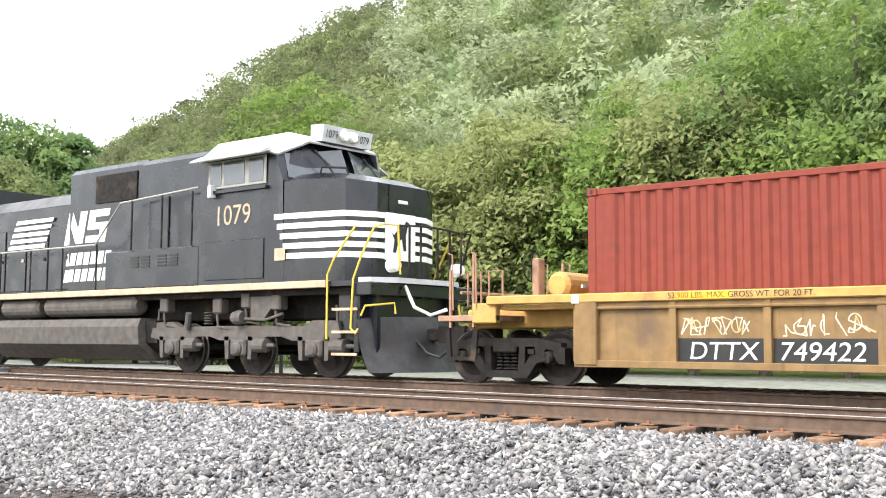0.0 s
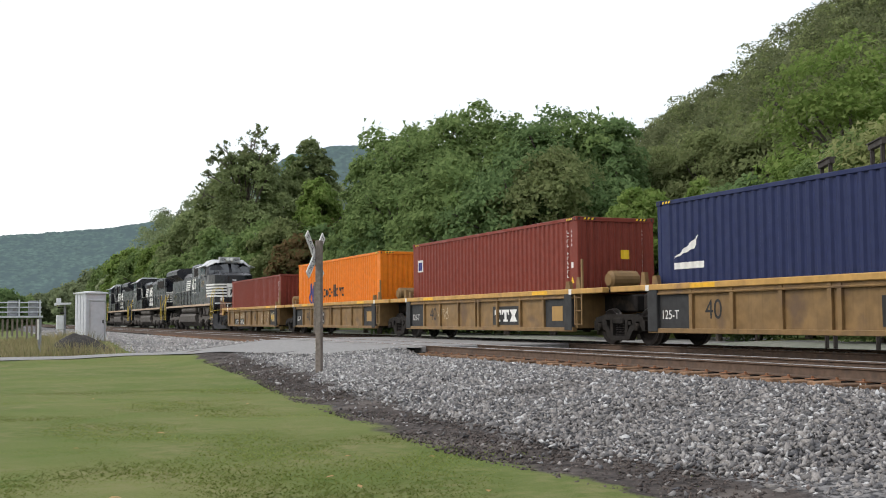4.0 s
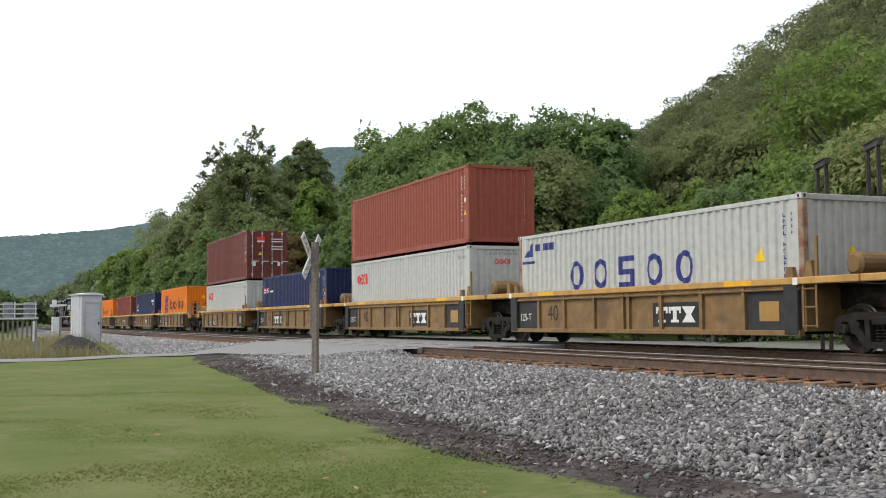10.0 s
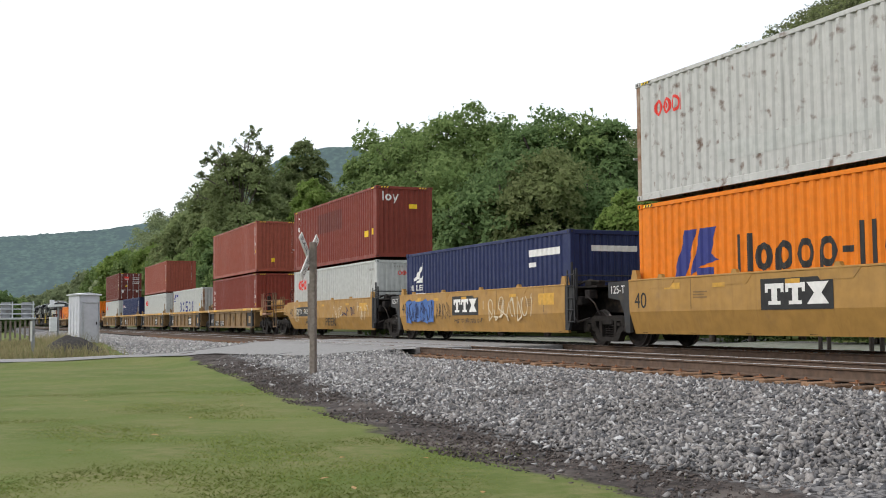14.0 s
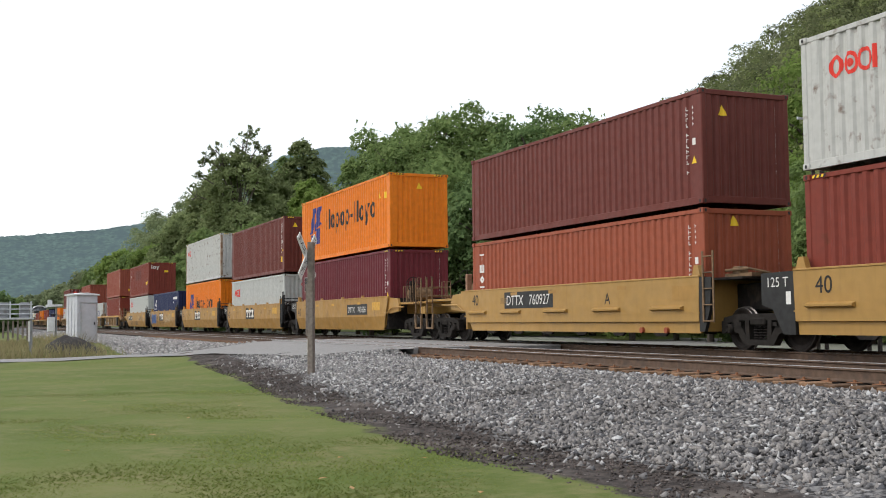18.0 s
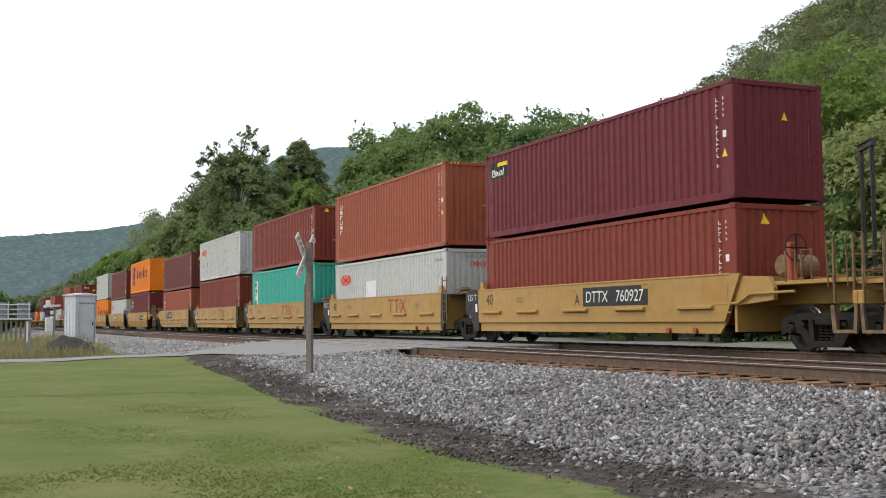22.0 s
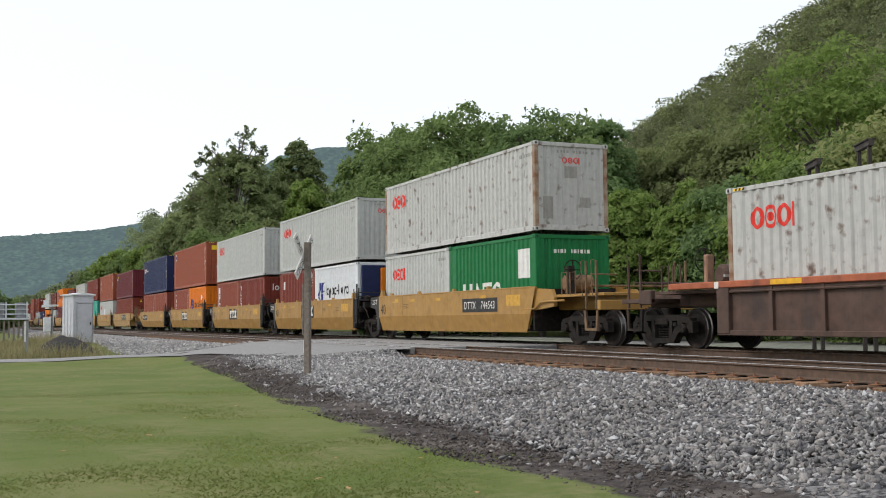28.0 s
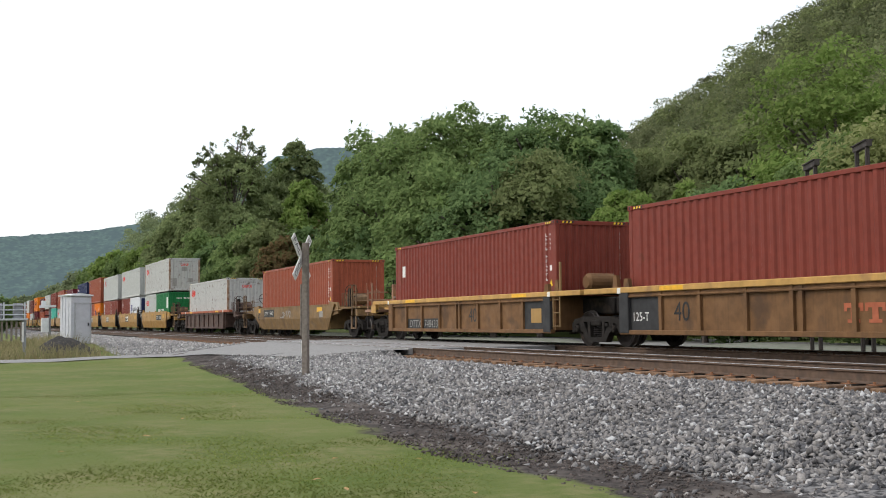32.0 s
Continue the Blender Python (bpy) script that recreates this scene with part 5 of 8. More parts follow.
def plate_mark(c, x, z, h, y, back="black_paint", ink="white_paint"):
    """The owner's mark: two slab blocks on stems and a crossed pair, on a dark plate."""
    k = h * 4.3
    if back:
        car_paint(c, [rect(x - 0.14, x + k + 0.10, z - 0.10, z + h + 0.10)], back, "mark_plate", "dark plate with three white slab blocks", y)
    u, q = k / 3, []
    for i in range(2):
        q += [rect(x + i * u, x + (i + 0.92) * u, z + h * 0.76, z + h), rect(x + (i + 0.32) * u, x + (i + 0.60) * u, z, z + h * 0.76), rect(x + (i + 0.16) * u, x + (i + 0.76) * u, z, z + h * 0.17),
              rect(x + i * u, x + (i + 0.14) * u, z + h * 0.58, z + h * 0.8), rect(x + (i + 0.78) * u, x + (i + 0.92) * u, z + h * 0.58, z + h * 0.8)]
    a, b, s = x + 2 * u, x + 2.98 * u, 0.28 * u
    q += [[(a, z + h), (b, z + h), ((a + b) / 2 + s * 0.4, z + h * 0.42), ((a + b) / 2 - s * 0.4, z + h * 0.42)], [(a, z), (b, z), ((a + b) / 2 + s * 0.4, z + h * 0.58), ((a + b) / 2 - s * 0.4, z + h * 0.58)]]
    car_paint(c, q, ink, "slab_mark", "", y - 0.004)


def number_panel(c, x, z, h, digits, y, slant=0.15):
    """A dark panel with the car's letters and its number."""
    w = letters("DTTX", h)
    k = width(w)
    d = letters(digits, h)
    kd = width(d)
    car_paint(c, [rect(x - 0.12, x + k + kd + 0.55, z - 0.1, z + h + 0.1)], "black_paint", "number_panel", "black stencil panel", y)
    car_paint(c, shift(w, x, z, 1, slant), "white_paint", "car_letters", "white stencilled letters", y - 0.004)
    car_paint(c, shift(d, x + k + 0.35, z, 1, slant), "white_paint", "car_number", "white stencilled number", y - 0.004)


def scrawl(c, x, z, w, h, mat, y, seed, n=7, r=0.02):
    """Spray-painted tags: a run of jagged and rounded strokes."""
    rnd = random.Random(seed)
    polys, q = [], None
    n = max(n, 4)
    for i in range(n):
        u0, u1 = x + w * i / n, x + w * (i + 1.15) / n
        stroke = [(rnd.uniform(u0, u1), z + h * rnd.choice((0.05, 0.2, 0.5, 0.8, 0.95)) * rnd.uniform(0.85, 1.05)) for _ in range(4)]
        if i % 2:
            cx, cz, a0 = (u0 + u1) / 2, z + h * rnd.uniform(0.4, 0.6), rnd.uniform(0, 6.28)
            stroke += [(cx + (u1 - u0) * 0.42 * math.cos(a0 + k * 0.6), cz + h * 0.34 * math.sin(a0 + k * 0.6)) for k in range(rnd.choice((6, 8, 10)))]
        q = None if rnd.random() < 0.55 else q
        for p in stroke:
            if q:
                dx, dz = p[0] - q[0], p[1] - q[1]
                g = math.hypot(dx, dz) or 1
                t = r * rnd.uniform(0.55, 0.95)
                nx, nz = -dz / g * t, dx / g * t
                polys.append([(q[0] + nx, q[1] + nz), (q[0] - nx, q[1] - nz), (p[0] - nx, p[1] - nz), (p[0] + nx, p[1] + nz)])
            q = p
    car_paint(c, polys, mat, "graffiti", "looping spray-painted graffiti", y)["kind"] = "stuff"


# consist: name, place of the container's rear end, unit
FLOOR = 0.555
YR, YS = -1.396, -1.476


def load(u, lower, upper=None):
    """Set containers into the well whose containers end at u."""
    for ob, dx in lower:
        roll_on(ob, u - 6.096 + dx, FLOOR)
    if upper:
        ob, h = upper
        roll_on(ob, u - 6.096, FLOOR + h + 0.095)


def unit(ob, u, left_truck, left_end, right_end, half=7.93, half_end=7.65):
    roll_on(ob, u - 6.096)
    if left_truck:
        truck(ob, -half_end - 0.15 if left_end else -half)
    truck(ob, half_end if right_end else half)
    return ob


RIB = "dirty yellow ribbed well car with a yellow top chord"
SM = "yellow smooth-sided well car of a five-unit set"
LG = "clean yellow well car with ledges along its sides"
H86, H96 = 2.591, 2.896
# ---- the consist, from the locomotives back ----
def ribbed_set(us, number, paint_, ink, group):
    body = M[paint_]
    cars = []
    for i, u in enumerate(us):
        first, last = i == 0, i == 4
        c = ribbed_unit(body, M["chord"], M["dark_grey"], first, last, group, RIB)
        unit(c, u, first, first, last)
        if first or last:
            car_paint(c, [rect(-4.44, -3.11, 0.43, 0.78), rect(-2.99, -1.56, 0.43, 0.78)], "black_paint", "dark_band", "black stencil band", YR + 0.002)
            car_paint(c, shift(letters("DTTX", 0.25), -4.28, 0.48, 1.1, 0.15), ink, "car_letters", "white stencilled letters", YR - 0.003)
            car_paint(c, shift(letters(number, 0.25), -2.92, 0.48, 1.1, 0.15), ink, "car_number", "white stencilled number", YR - 0.003)
            car_paint(c, shift(letters("40", 0.42), 0.75, 0.66), "black_paint", "lettering", "stencilled 40", YR)
        else:
            if paint_ == "car_brown":
                plate_mark(c, 1.2, 0.60, 0.36, YR, None, "chord_red")
            else:
                plate_mark(c, -2.72 if i == 1 else 1.25, 0.60, 0.36, YR)
            car_paint(c, shift(letters("40", 0.42), -4.05, 0.66), "black_paint", "lettering", "stencilled 40", YR)
        if not first:
            car_paint(c, shift(letters("125-T", 0.2), -5.72, 0.66), "white_paint", "lettering", "white 125-T", -1.403)
        car_paint(c, [rect(4.95, 5.55, 0.62, 1.02)], "car_gold", "data_panel", "", YR - 0.006)
        cars.append(c)
    return cars


A = ribbed_set((2.72, 18.50, 34.36, 50.36, 66.34), "749422", "car_tan", "white_paint", "ribbed five-unit well car")
car_paint(A[0], shift(letters("53,900 LBS. MAX. GROSS WT. FOR 20 FT.", 0.085), -4.55, 1.365), "black_paint", "lettering", "stencilled load limit", -1.506)
scrawl(A[0], -4.4, 0.82, 1.1, 0.3, "spray", YR - 0.004, 3, r=0.013)
scrawl(A[0], -2.9, 0.80, 1.3, 0.34, "spray", YR - 0.004, 4, r=0.013)
scrawl(A[0], 2.3, 0.50, 1.1, 0.62, "spray", YR - 0.004, 5, 5, r=0.013)
scrawl(A[0], 3.8, 0.66, 1.2, 0.5, "spray", YR - 0.004, 6, 5, r=0.013)
scrawl(A[0], 4.65, 0.55, 1.1, 0.58, "spray", YR - 0.012, 7, 6, r=0.013)
scrawl(A[0], 4.7, 0.72, 0.7, 0.25, "yellow_mark", YR - 0.014, 41, 5, 0.02)
scrawl(A[2], -3.4, 0.66, 1.0, 0.42, "spray", YR - 0.004, 8, 4, r=0.013)
c = container("red", "red-brown corrugated container in a well car", high=H86)
codes(c, H86)
load(2.72, [(c, 0)])
c = container("orange", "orange corrugated container with a blue mark", high=H96)
blade_word(c, H96, -4.3, 0.85, 0.55)
load(18.50, [(c, 0)])
c = container("red", "red-brown container with a small square sticker", high=H96)
on_side(c, [rect(-5.65, -5.25, 1.85, 2.28)], "white_paint", name="square_sticker", label="white square sticker")
on_side(c, [rect(-5.60, -5.30, 1.90, 2.20)], "blue_paint", name="square_sticker").location.y -= 0.004
codes(c, H96)
on_end(c, [rect(0.15, 0.45, 1.75, 2.0)], "yellow_mark", name="warning_sticker")
load(34.36, [(c, 0)])
c = container("navy", "navy corrugated container with white serial bars", high=H96)
on_side(c, [rect(4.0, 5.4, 2.0, 2.18), rect(4.6, 5.1, 1.75, 1.88)], "white_paint", name="serial_mark")
on_side(c, [[(-5.5, 1.5), (-4.7, 1.7), (-4.5, 2.0)], rect(-5.5, -4.3, 1.25, 1.4)], "white_paint", name="sail_mark", label="white slanting mark")
on_end(c, [rect(-0.5, 0.8, 2.05, 2.22)], "white_paint", name="serial_mark")
load(50.36, [(c, 0)])
c = container("orange", "orange container with a large dark word", high=H96)
blade_word(c, H96, -4.4, 0.66, 0.88)
on_side(c, [[(4.7, 1.7), (4.95, 1.7), (4.82, 1.95)], rect(5.2, 5.38, 1.7, 1.95)], "yellow_mark", name="warning_sticker")
on_end(c, [[(-0.1, 1.95), (0.2, 1.95), (0.05, 2.25)]], "yellow_mark", name="warning_sticker")
load(66.34, [(c, 0)])

B = ribbed_set((86.22, 102.22, 118.06, 133.84, 149.50), "749770", "car_tan", "white_paint", "second ribbed five-unit well car")
c = container("white", "grey-white corrugated container in a well car", high=H86)
red_mark(c, H86)
t = container("brown", "brown-maroon container with its doors to the rear", high=H96, doors=True)
codes(t, H96, end=False)
load(86.22, [(c, 0)], (t, H86))
on_end(t, [rect(-0.62, -0.14, 2.3, 2.5), rect(-0.62, -0.14, 2.12, 2.18)], "red_paint", name="door_sign", label="red door sign", out=0.10)
on_end(t, [rect(-0.6, -0.16, 2.2, 2.28), rect(-0.9, -0.7, 0.75, 1.02), rect(0.62, 0.78, 0.78, 1.02)] + [rect(0.25, 0.95, z, z + 0.06) for z in (2.35, 2.2, 1.9, 1.75)], "white_paint", name="door_sign", out=0.10)
on_end(t, [[(-0.55, 1.42), (-0.28, 1.42), (-0.42, 1.62)]], "yellow_mark", name="warning_sticker", out=0.10)
c = container("navy", "navy container with a white and red mark", high=H86)
on_side(c, [rect(-5.7, -5.3, 1.78, 1.84), rect(-5.7, -5.3, 1.92, 1.98)], "red_paint", name="striped_mark", label="red striped mark")
on_side(c, [rect(-5.7, -5.3, 1.85, 1.91), rect(-5.7, -5.3, 1.70, 1.77)] + shift(word_shape("INA", 0.24, 0.8, 0.1), -5.1, 1.72, 1, 0.3) + [rect(-4.4, -3.7, 1.72, 1.82)], "white_paint", name="block_mark")
codes(c, H86)
load(102.22, [(c, 0)])
c = container("white", "grey-white corrugated container in a well car", high=H86)
red_mark(c, H86)
t = container("brick", "faded red container stacked on a white one", high=H86)
codes(t, H86)
load(118.06, [(c, 0)], (t, H86))
c = container("white", "white container with a large blue word", high=H86, post="rusty")
on_side(c, shift(word_shape("RRERR", 0.78, 0.85, 0.72), -3.1, 0.92), "blue_paint", name="block_word", label="blue block word")
on_side(c, [[(-5.8, 1.95), (-5.3, 1.95), (-5.3, 2.35)], rect(-5.1, -4.8, 2.1, 2.3), rect(-4.7, -4.4, 2.1, 2.3), rect(-4.3, -4.0, 2.1, 2.3), rect(-5.9, -5.2, 1.75, 1.83)], "blue_paint", name="block_mark")
on_side(c, [[(4.6, 1.3), (4.95, 1.3), (4.78, 1.6)]], "yellow_mark", name="warning_sticker")
on_end(c, [[(-0.1, 1.3), (0.2, 1.3), (0.05, 1.6)]], "yellow_mark", name="warning_sticker")
codes(c, H86, ink="blue_paint", stickers=False)
load(133.84, [(c, 0)])
c = container("red", "red-brown container with an upright white mark", high=H96)
on_side(c, [rect(-5.72, -5.45, 0.85 + 0.36 * k, 1.08 + 0.36 * k) for k in range(4)], "white_paint", name="upright_mark")
codes(c, H96)
t = container("brick", "faded red container stacked on a red one", high=H96)
codes(t, H96)
on_end(t, [rect(-0.35, -0.15, 0.55, 0.78)], "yellow_mark", name="warning_sticker")
load(149.50, [(c, 0)], (t, H96))


def smooth_set(us, kind, body, numbers, group, label, half):
    cars = []
    for i, u in enumerate(us):
        first, last = i == 0, i == 4
        c = smooth_unit(M[body], kind, first, last, group, label, half)
        unit(c, u, first, first, last, half, 8.5)
        cars.append(c)
        if kind == "plain":
            if first or last:
                number_panel(c, -4.7 if first else 1.7, 1.04, 0.23, numbers, YS, 0.1)
            else:
                plate_mark(c, -1.2, 0.95, 0.42, YS)
            car_paint(c, shift(letters("40", 0.36), -5.95, 0.95), "black_paint", "lettering", "stencilled 40", YS)
            car_paint(c, [rect(4.7, 5.6, 1.1, 1.42), rect(-4.7, -4.1, 1.36, 1.5)], "dull_yellow", "reflector", "", YS)
            if not first:
                car_paint(c, shift(letters("125-T", 0.19), -7.05, 1.32), "white_paint", "lettering", "white 125-T", -1.466)
        else:
            if first or last:
                number_panel(c, -3.2 if first else 0.3, 1.12, 0.28, numbers, YS, 0.1)
            else:
                w = [rect(-0.9 + k * 0.62, -0.36 + k * 0.62, 1.42, 1.5) for k in range(2)] + [rect(-0.70 + k * 0.62, -0.56 + k * 0.62, 1.0, 1.42) for k in range(2)] \
                    + [[(0.34, 1.5), (0.5, 1.5), (0.98, 1.0), (0.82, 1.0)], [(0.82, 1.5), (0.98, 1.5), (0.5, 1.0), (0.34, 1.0)]]
                car_paint(c, shift(w, 2.05, 0), "rust_paint", "slab_mark", "rust-red slab mark", YS)
            car_paint(c, shift(letters("40", 0.32), -5.6, 1.15), "black_paint", "lettering", "stencilled 40", YS)
            if not first:
                car_paint(c, shift(letters("125 T", 0.19), -7.0, 1.30), "white_paint", "lettering", "white 125 T", -1.466)
                car_paint(c, [rect(-6.42, -6.28, 0.95, 1.2)], "white_paint", "data_panel", "", -1.466)
            car_paint(c, [rect(5.2, 6.1, 1.1, 1.42)], "car_yellow", "data_panel", "", YS - 0.003)
        z = 1.36 if kind == "plain" else 1.40
        car_paint(c, [rect(u, u + 0.42, z, z + 0.09) for u in (-2.9, -0.6, 2.9)], "car_yellow" if kind == "ledge" else "dull_yellow", "reflector", "", YS - 0.006)
        for u, n in ((-3.6, 3),) if first or last else ((-3.6, 3), (2.1, 3), (3.9, 4)):
            car_paint(c, [rect(u, u + 0.5 - 0.09 * (k % 2), z - 0.10 - 0.06 * k, z - 0.072 - 0.06 * k) for k in range(n)], "car_tan", "stencil_lines", "small faded stencil lines", YS - 0.002)["kind"] = "stuff"
        if kind == "ledge" and (first or last):
            car_paint(c, shift(letters("A", 0.28), -0.25 if last else 2.3, 1.06), "black_paint", "lettering", "stencilled A", YS)
    return cars


C = smooth_set((169.64, 185.15, 200.68, 216.22, 231.75), "plain", "car_yellow", "743626", "smooth five-unit well car", SM, 7.76)
scrawl(C[0], -5.3, 0.66, 1.0, 0.8, "spray", YS - 0.004, 11, 3)
scrawl(C[0], 1.0, 0.80, 1.4, 0.62, "spray", YS - 0.004, 12, 4)
scrawl(C[0], 2.3, 0.9, 1.9, 0.45, "navy", YS - 0.004, 13, 5)
scrawl(C[0], 4.4, 0.70, 1.4, 0.8, "spray", YS - 0.004, 14, 3)
car_paint(C[0], shift(letters("ART", 0.34), -3.2, 0.50, 1.5) + shift(letters("PEEK", 0.34), 0.0, 0.50, 1.5), "dark_grey", "graffiti", "hand-painted letters", YS - 0.008)
car_paint(C[1], [[(-5.5 + 0.52 * k, 0.62 + 0.05 * (k % 2)), (-5.02 + 0.52 * k, 0.58 + 0.06 * (k % 3)), (-4.94 + 0.52 * k, 1.38 - 0.07 * (k % 2)), (-5.2 + 0.52 * k, 1.46 - 0.05 * (k % 3)), (-5.56 + 0.52 * k, 1.36)] for k in range(5)], "sky_paint", "graffiti", "blue graffiti patch", YS - 0.002)["kind"] = "stuff"
scrawl(C[1], -5.5, 0.64, 2.5, 0.74, "navy", YS - 0.008, 16, 9, 0.03)
scrawl(C[1], -2.7, 0.70, 1.2, 0.6, "dark_grey", YS - 0.004, 17, 7, 0.012)
scrawl(C[1], -1.2, 0.60, 2.2, 0.16, "dark_grey", YS - 0.004, 19, 11, 0.011)
scrawl(C[1], 1.0, 0.62, 3.4, 0.85, "spray", YS - 0.004, 18, 9, 0.026)
c = container("white", "grey-white corrugated container in a well car", high=H86)
red_mark(c, H86, big=1.15)
t = container("red", "red container with a white word, patched paint", high=H96)
on_side(t, [rect(-5.35, -5.15, 2.2, 2.55), rect(-5.4, -5.1, 1.85, 2.1), rect(-5.3, -5.2, 1.55, 1.75)], "white_paint", name="upright_mark")
on_end(t, shift(word_shape("Iov", 0.38, 0.7, 0.12), -0.95, 2.3), "white_paint", name="block_mark")
on_end(t, [rect(0.2, 0.55, 2.0, 2.18)], "yellow_mark", name="warning_sticker")
on_side(t, [rect(4.6, 5.0, 0.9, 1.15), rect(5.5, 5.7, 0.95, 1.2)], "yellow_mark", name="warning_sticker")
on_side(t, [rect(-2.1, 1.6, 1.5, 2.4)], "brown", name="patch", label="darker repainted patch")
load(169.64, [(c, 0)], (t, H86))
c = container("navy", "navy container with a white sail mark", high=H86)
on_side(c, [[(-5.55, 1.55), (-4.9, 1.65), (-4.55, 2.2)], [(-5.3, 1.5), (-4.6, 1.5), (-4.5, 1.75)]] + shift(word_shape("NA NLNEN", 0.2, 0.7, 0.1), -5.7, 1.22) + [rect(-5.5, -4.4, 1.05, 1.12)], "white_paint", name="sail_mark", label="white sail mark and block word")
on_side(c, [rect(3.6, 5.5, 1.95, 2.15), rect(3.6, 4.1, 1.65, 1.78)], "white_paint", name="serial_mark")
on_end(c, [rect(-0.55, 0.95, 2.0, 2.16)], "white_paint", name="serial_mark")
load(185.15, [(c, 0)])
c = container("orange", "orange container with a large dark word", high=H96)
blade_word(c, H96, -4.7, 0.62, 0.80)
t = container("white2", "white container with rust streaks, patched low", high=H96, post="rusty")
red_mark(t, H96, big=0.9)
on_side(t, [rect(-3.0, 4.6, 0.55, 0.95)], "white", name="patch", label="greyer repainted band")
load(200.68, [(c, 0)], (t, H96))
c = container("white", "grey-white corrugated container in a well car", high=H86)
red_mark(c, H86)
t = container("brown", "brown-red container with yellow stickers", high=H96)
codes(t, H96)
on_end(t, [[(-0.75, 2.35), (-0.5, 2.35), (-0.62, 2.6)], rect(0.05, 0.22, 0.6, 0.85)], "yellow_mark", name="warning_sticker")
on_side(t, [rect(5.35, 5.58, 0.55, 0.82)], "yellow_mark", name="warning_sticker")
load(216.22, [(c, 0)], (t, H86))
c = container("maroon", "maroon container with a black square emblem", high=H96)
on_side(c, [rect(-5.7, -4.2, 1.55, 2.25)], "grey_paint", name="emblem", label="black square emblem in a grey frame")
on_side(c, [rect(-5.66, -4.24, 1.59, 2.21)], "black_paint", name="emblem").location.y -= 0.003
on_side(c, shift(word_shape("IEoAooN", 0.25, 0.62, 0.06), -5.58, 1.66, 1, 0.2), "white_paint", name="emblem").location.y -= 0.005
on_side(c, [[(-5.35, 2.05), (-4.28, 2.20), (-4.28, 1.96)]], "yellow_mark", name="emblem").location.y -= 0.005
codes(c, H96)
t = container("orange", "orange container with a large dark blue word", high=H96)
blade_word(t, H96, -4.8, 0.75, 0.90)
on_end(t, [[(-0.1, 2.3), (0.15, 2.3), (0.02, 2.55)]], "yellow_mark", name="warning_sticker")
on_side(t, [[(4.75, 2.0), (5.0, 2.0), (4.87, 2.25)], rect(5.4, 5.6, 1.95, 2.2)], "yellow_mark", name="warning_sticker")
load(231.75, [(c, 0)], (t, H96))

D = smooth_set((251.50, 266.90, 282.27, 297.63, 312.99), "ledge", "car_gold", "760927", "clean five-unit well car", LG, 7.69)
c = container("red2", "orange-red container with an upright white word", high=H86)
on_side(c, [rect(-5.6, -5.3, 0.95 + 0.34 * k, 1.2 + 0.34 * k) for k in range(4)], "white_paint", name="upright_mark")
codes(c, H86)
on_end(c, [[(-0.5, 2.2), (-0.25, 2.2), (-0.38, 2.45)]], "yellow_mark", name="warning_sticker")
t = container("brown", "brown-maroon container with white serial bars", high=H86)
codes(t, H86)
on_end(t, [[(-0.75, 2.0), (-0.5, 2.0), (-0.62, 2.25)]], "yellow_mark", name="warning_sticker")
load(251.50, [(c, 0)], (t, H86))
c = container("red", "red-brown container under a white one", high=H96)
codes(c, H96)
t = container("white2", "dingy white container with stains and rust", high=H86)
red_mark(t, H86)
on_side(t, [rect(2.9, 5.6, 0.35, 0.95), rect(-1.6, -1.0, 0.4, 1.0)], "white", name="patch", label="greyer repainted patch")
load(266.90, [(c, 0)], (t, H96))
c = container("teal", "teal container with an upright black and white word", high=H96)
on_side(c, [rect(-5.55, -4.9, 0.3, 2.4)], "white_paint", name="upright_panel", label="white upright panel")
on_side(c, [rect(-5.38, -5.07, 0.42 + 0.33 * k, 0.68 + 0.33 * k) for k in range(6)], "black_paint", name="upright_mark").location.y -= 0.005
codes(c, H96, stickers=False)
t = container("red", "red-brown container stacked on a teal one", high=H86)
codes(t, H86)
on_end(t, [[(-0.75, 2.3), (-0.5, 2.3), (-0.62, 2.55)]], "yellow_mark", name="warning_sticker")
load(282.27, [(c, 0)], (t, H96))
c = container("white", "grey-white container with a pale patch", high=H86)
red_mark(c, H86, big=1.1)
on_side(c, [rect(-2.2, -0.9, 1.1, 1.75)], "cool", name="patch", label="paler repainted patch")
t = container("red2", "orange-brown container with an upright white word", high=H96)
on_side(t, [rect(-5.55, -5.2, 1.2 + 0.22 * k, 1.37 + 0.22 * k) for k in range(6)], "white_paint", name="upright_mark")
codes(t, H96)
on_end(t, [rect(0.65, 0.95, 0.45, 0.8)], "yellow_mark", name="warning_sticker")
load(297.63, [(c, 0)], (t, H86))
c = container("red", "red-brown container in a yellow well car", high=H86)
codes(c, H86)
on_end(c, [[(-0.55, 2.15), (-0.3, 2.15), (-0.42, 2.4)]], "yellow_mark", name="warning_sticker")
t = container("maroon", "maroon container with a small emblem", high=H86)
on_side(t, [rect(-5.75, -4.55, 1.8, 2.3)], "black_paint", name="emblem", label="small square emblem")
on_side(t, shift(word_shape("IEoAoN", 0.22, 0.62, 0.06), -5.65, 1.86, 1, 0.2), "white_paint", name="emblem").location.y -= 0.005
on_side(t, [rect(-5.3, -4.6, 2.15, 2.27)], "yellow_mark", name="emblem").location.y -= 0.005
codes(t, H86)
on_end(t, [[(0.1, 1.75), (0.3, 1.75), (0.2, 1.98)]], "yellow_mark", name="warning_sticker")
load(312.99, [(c, 0)], (t, H86))

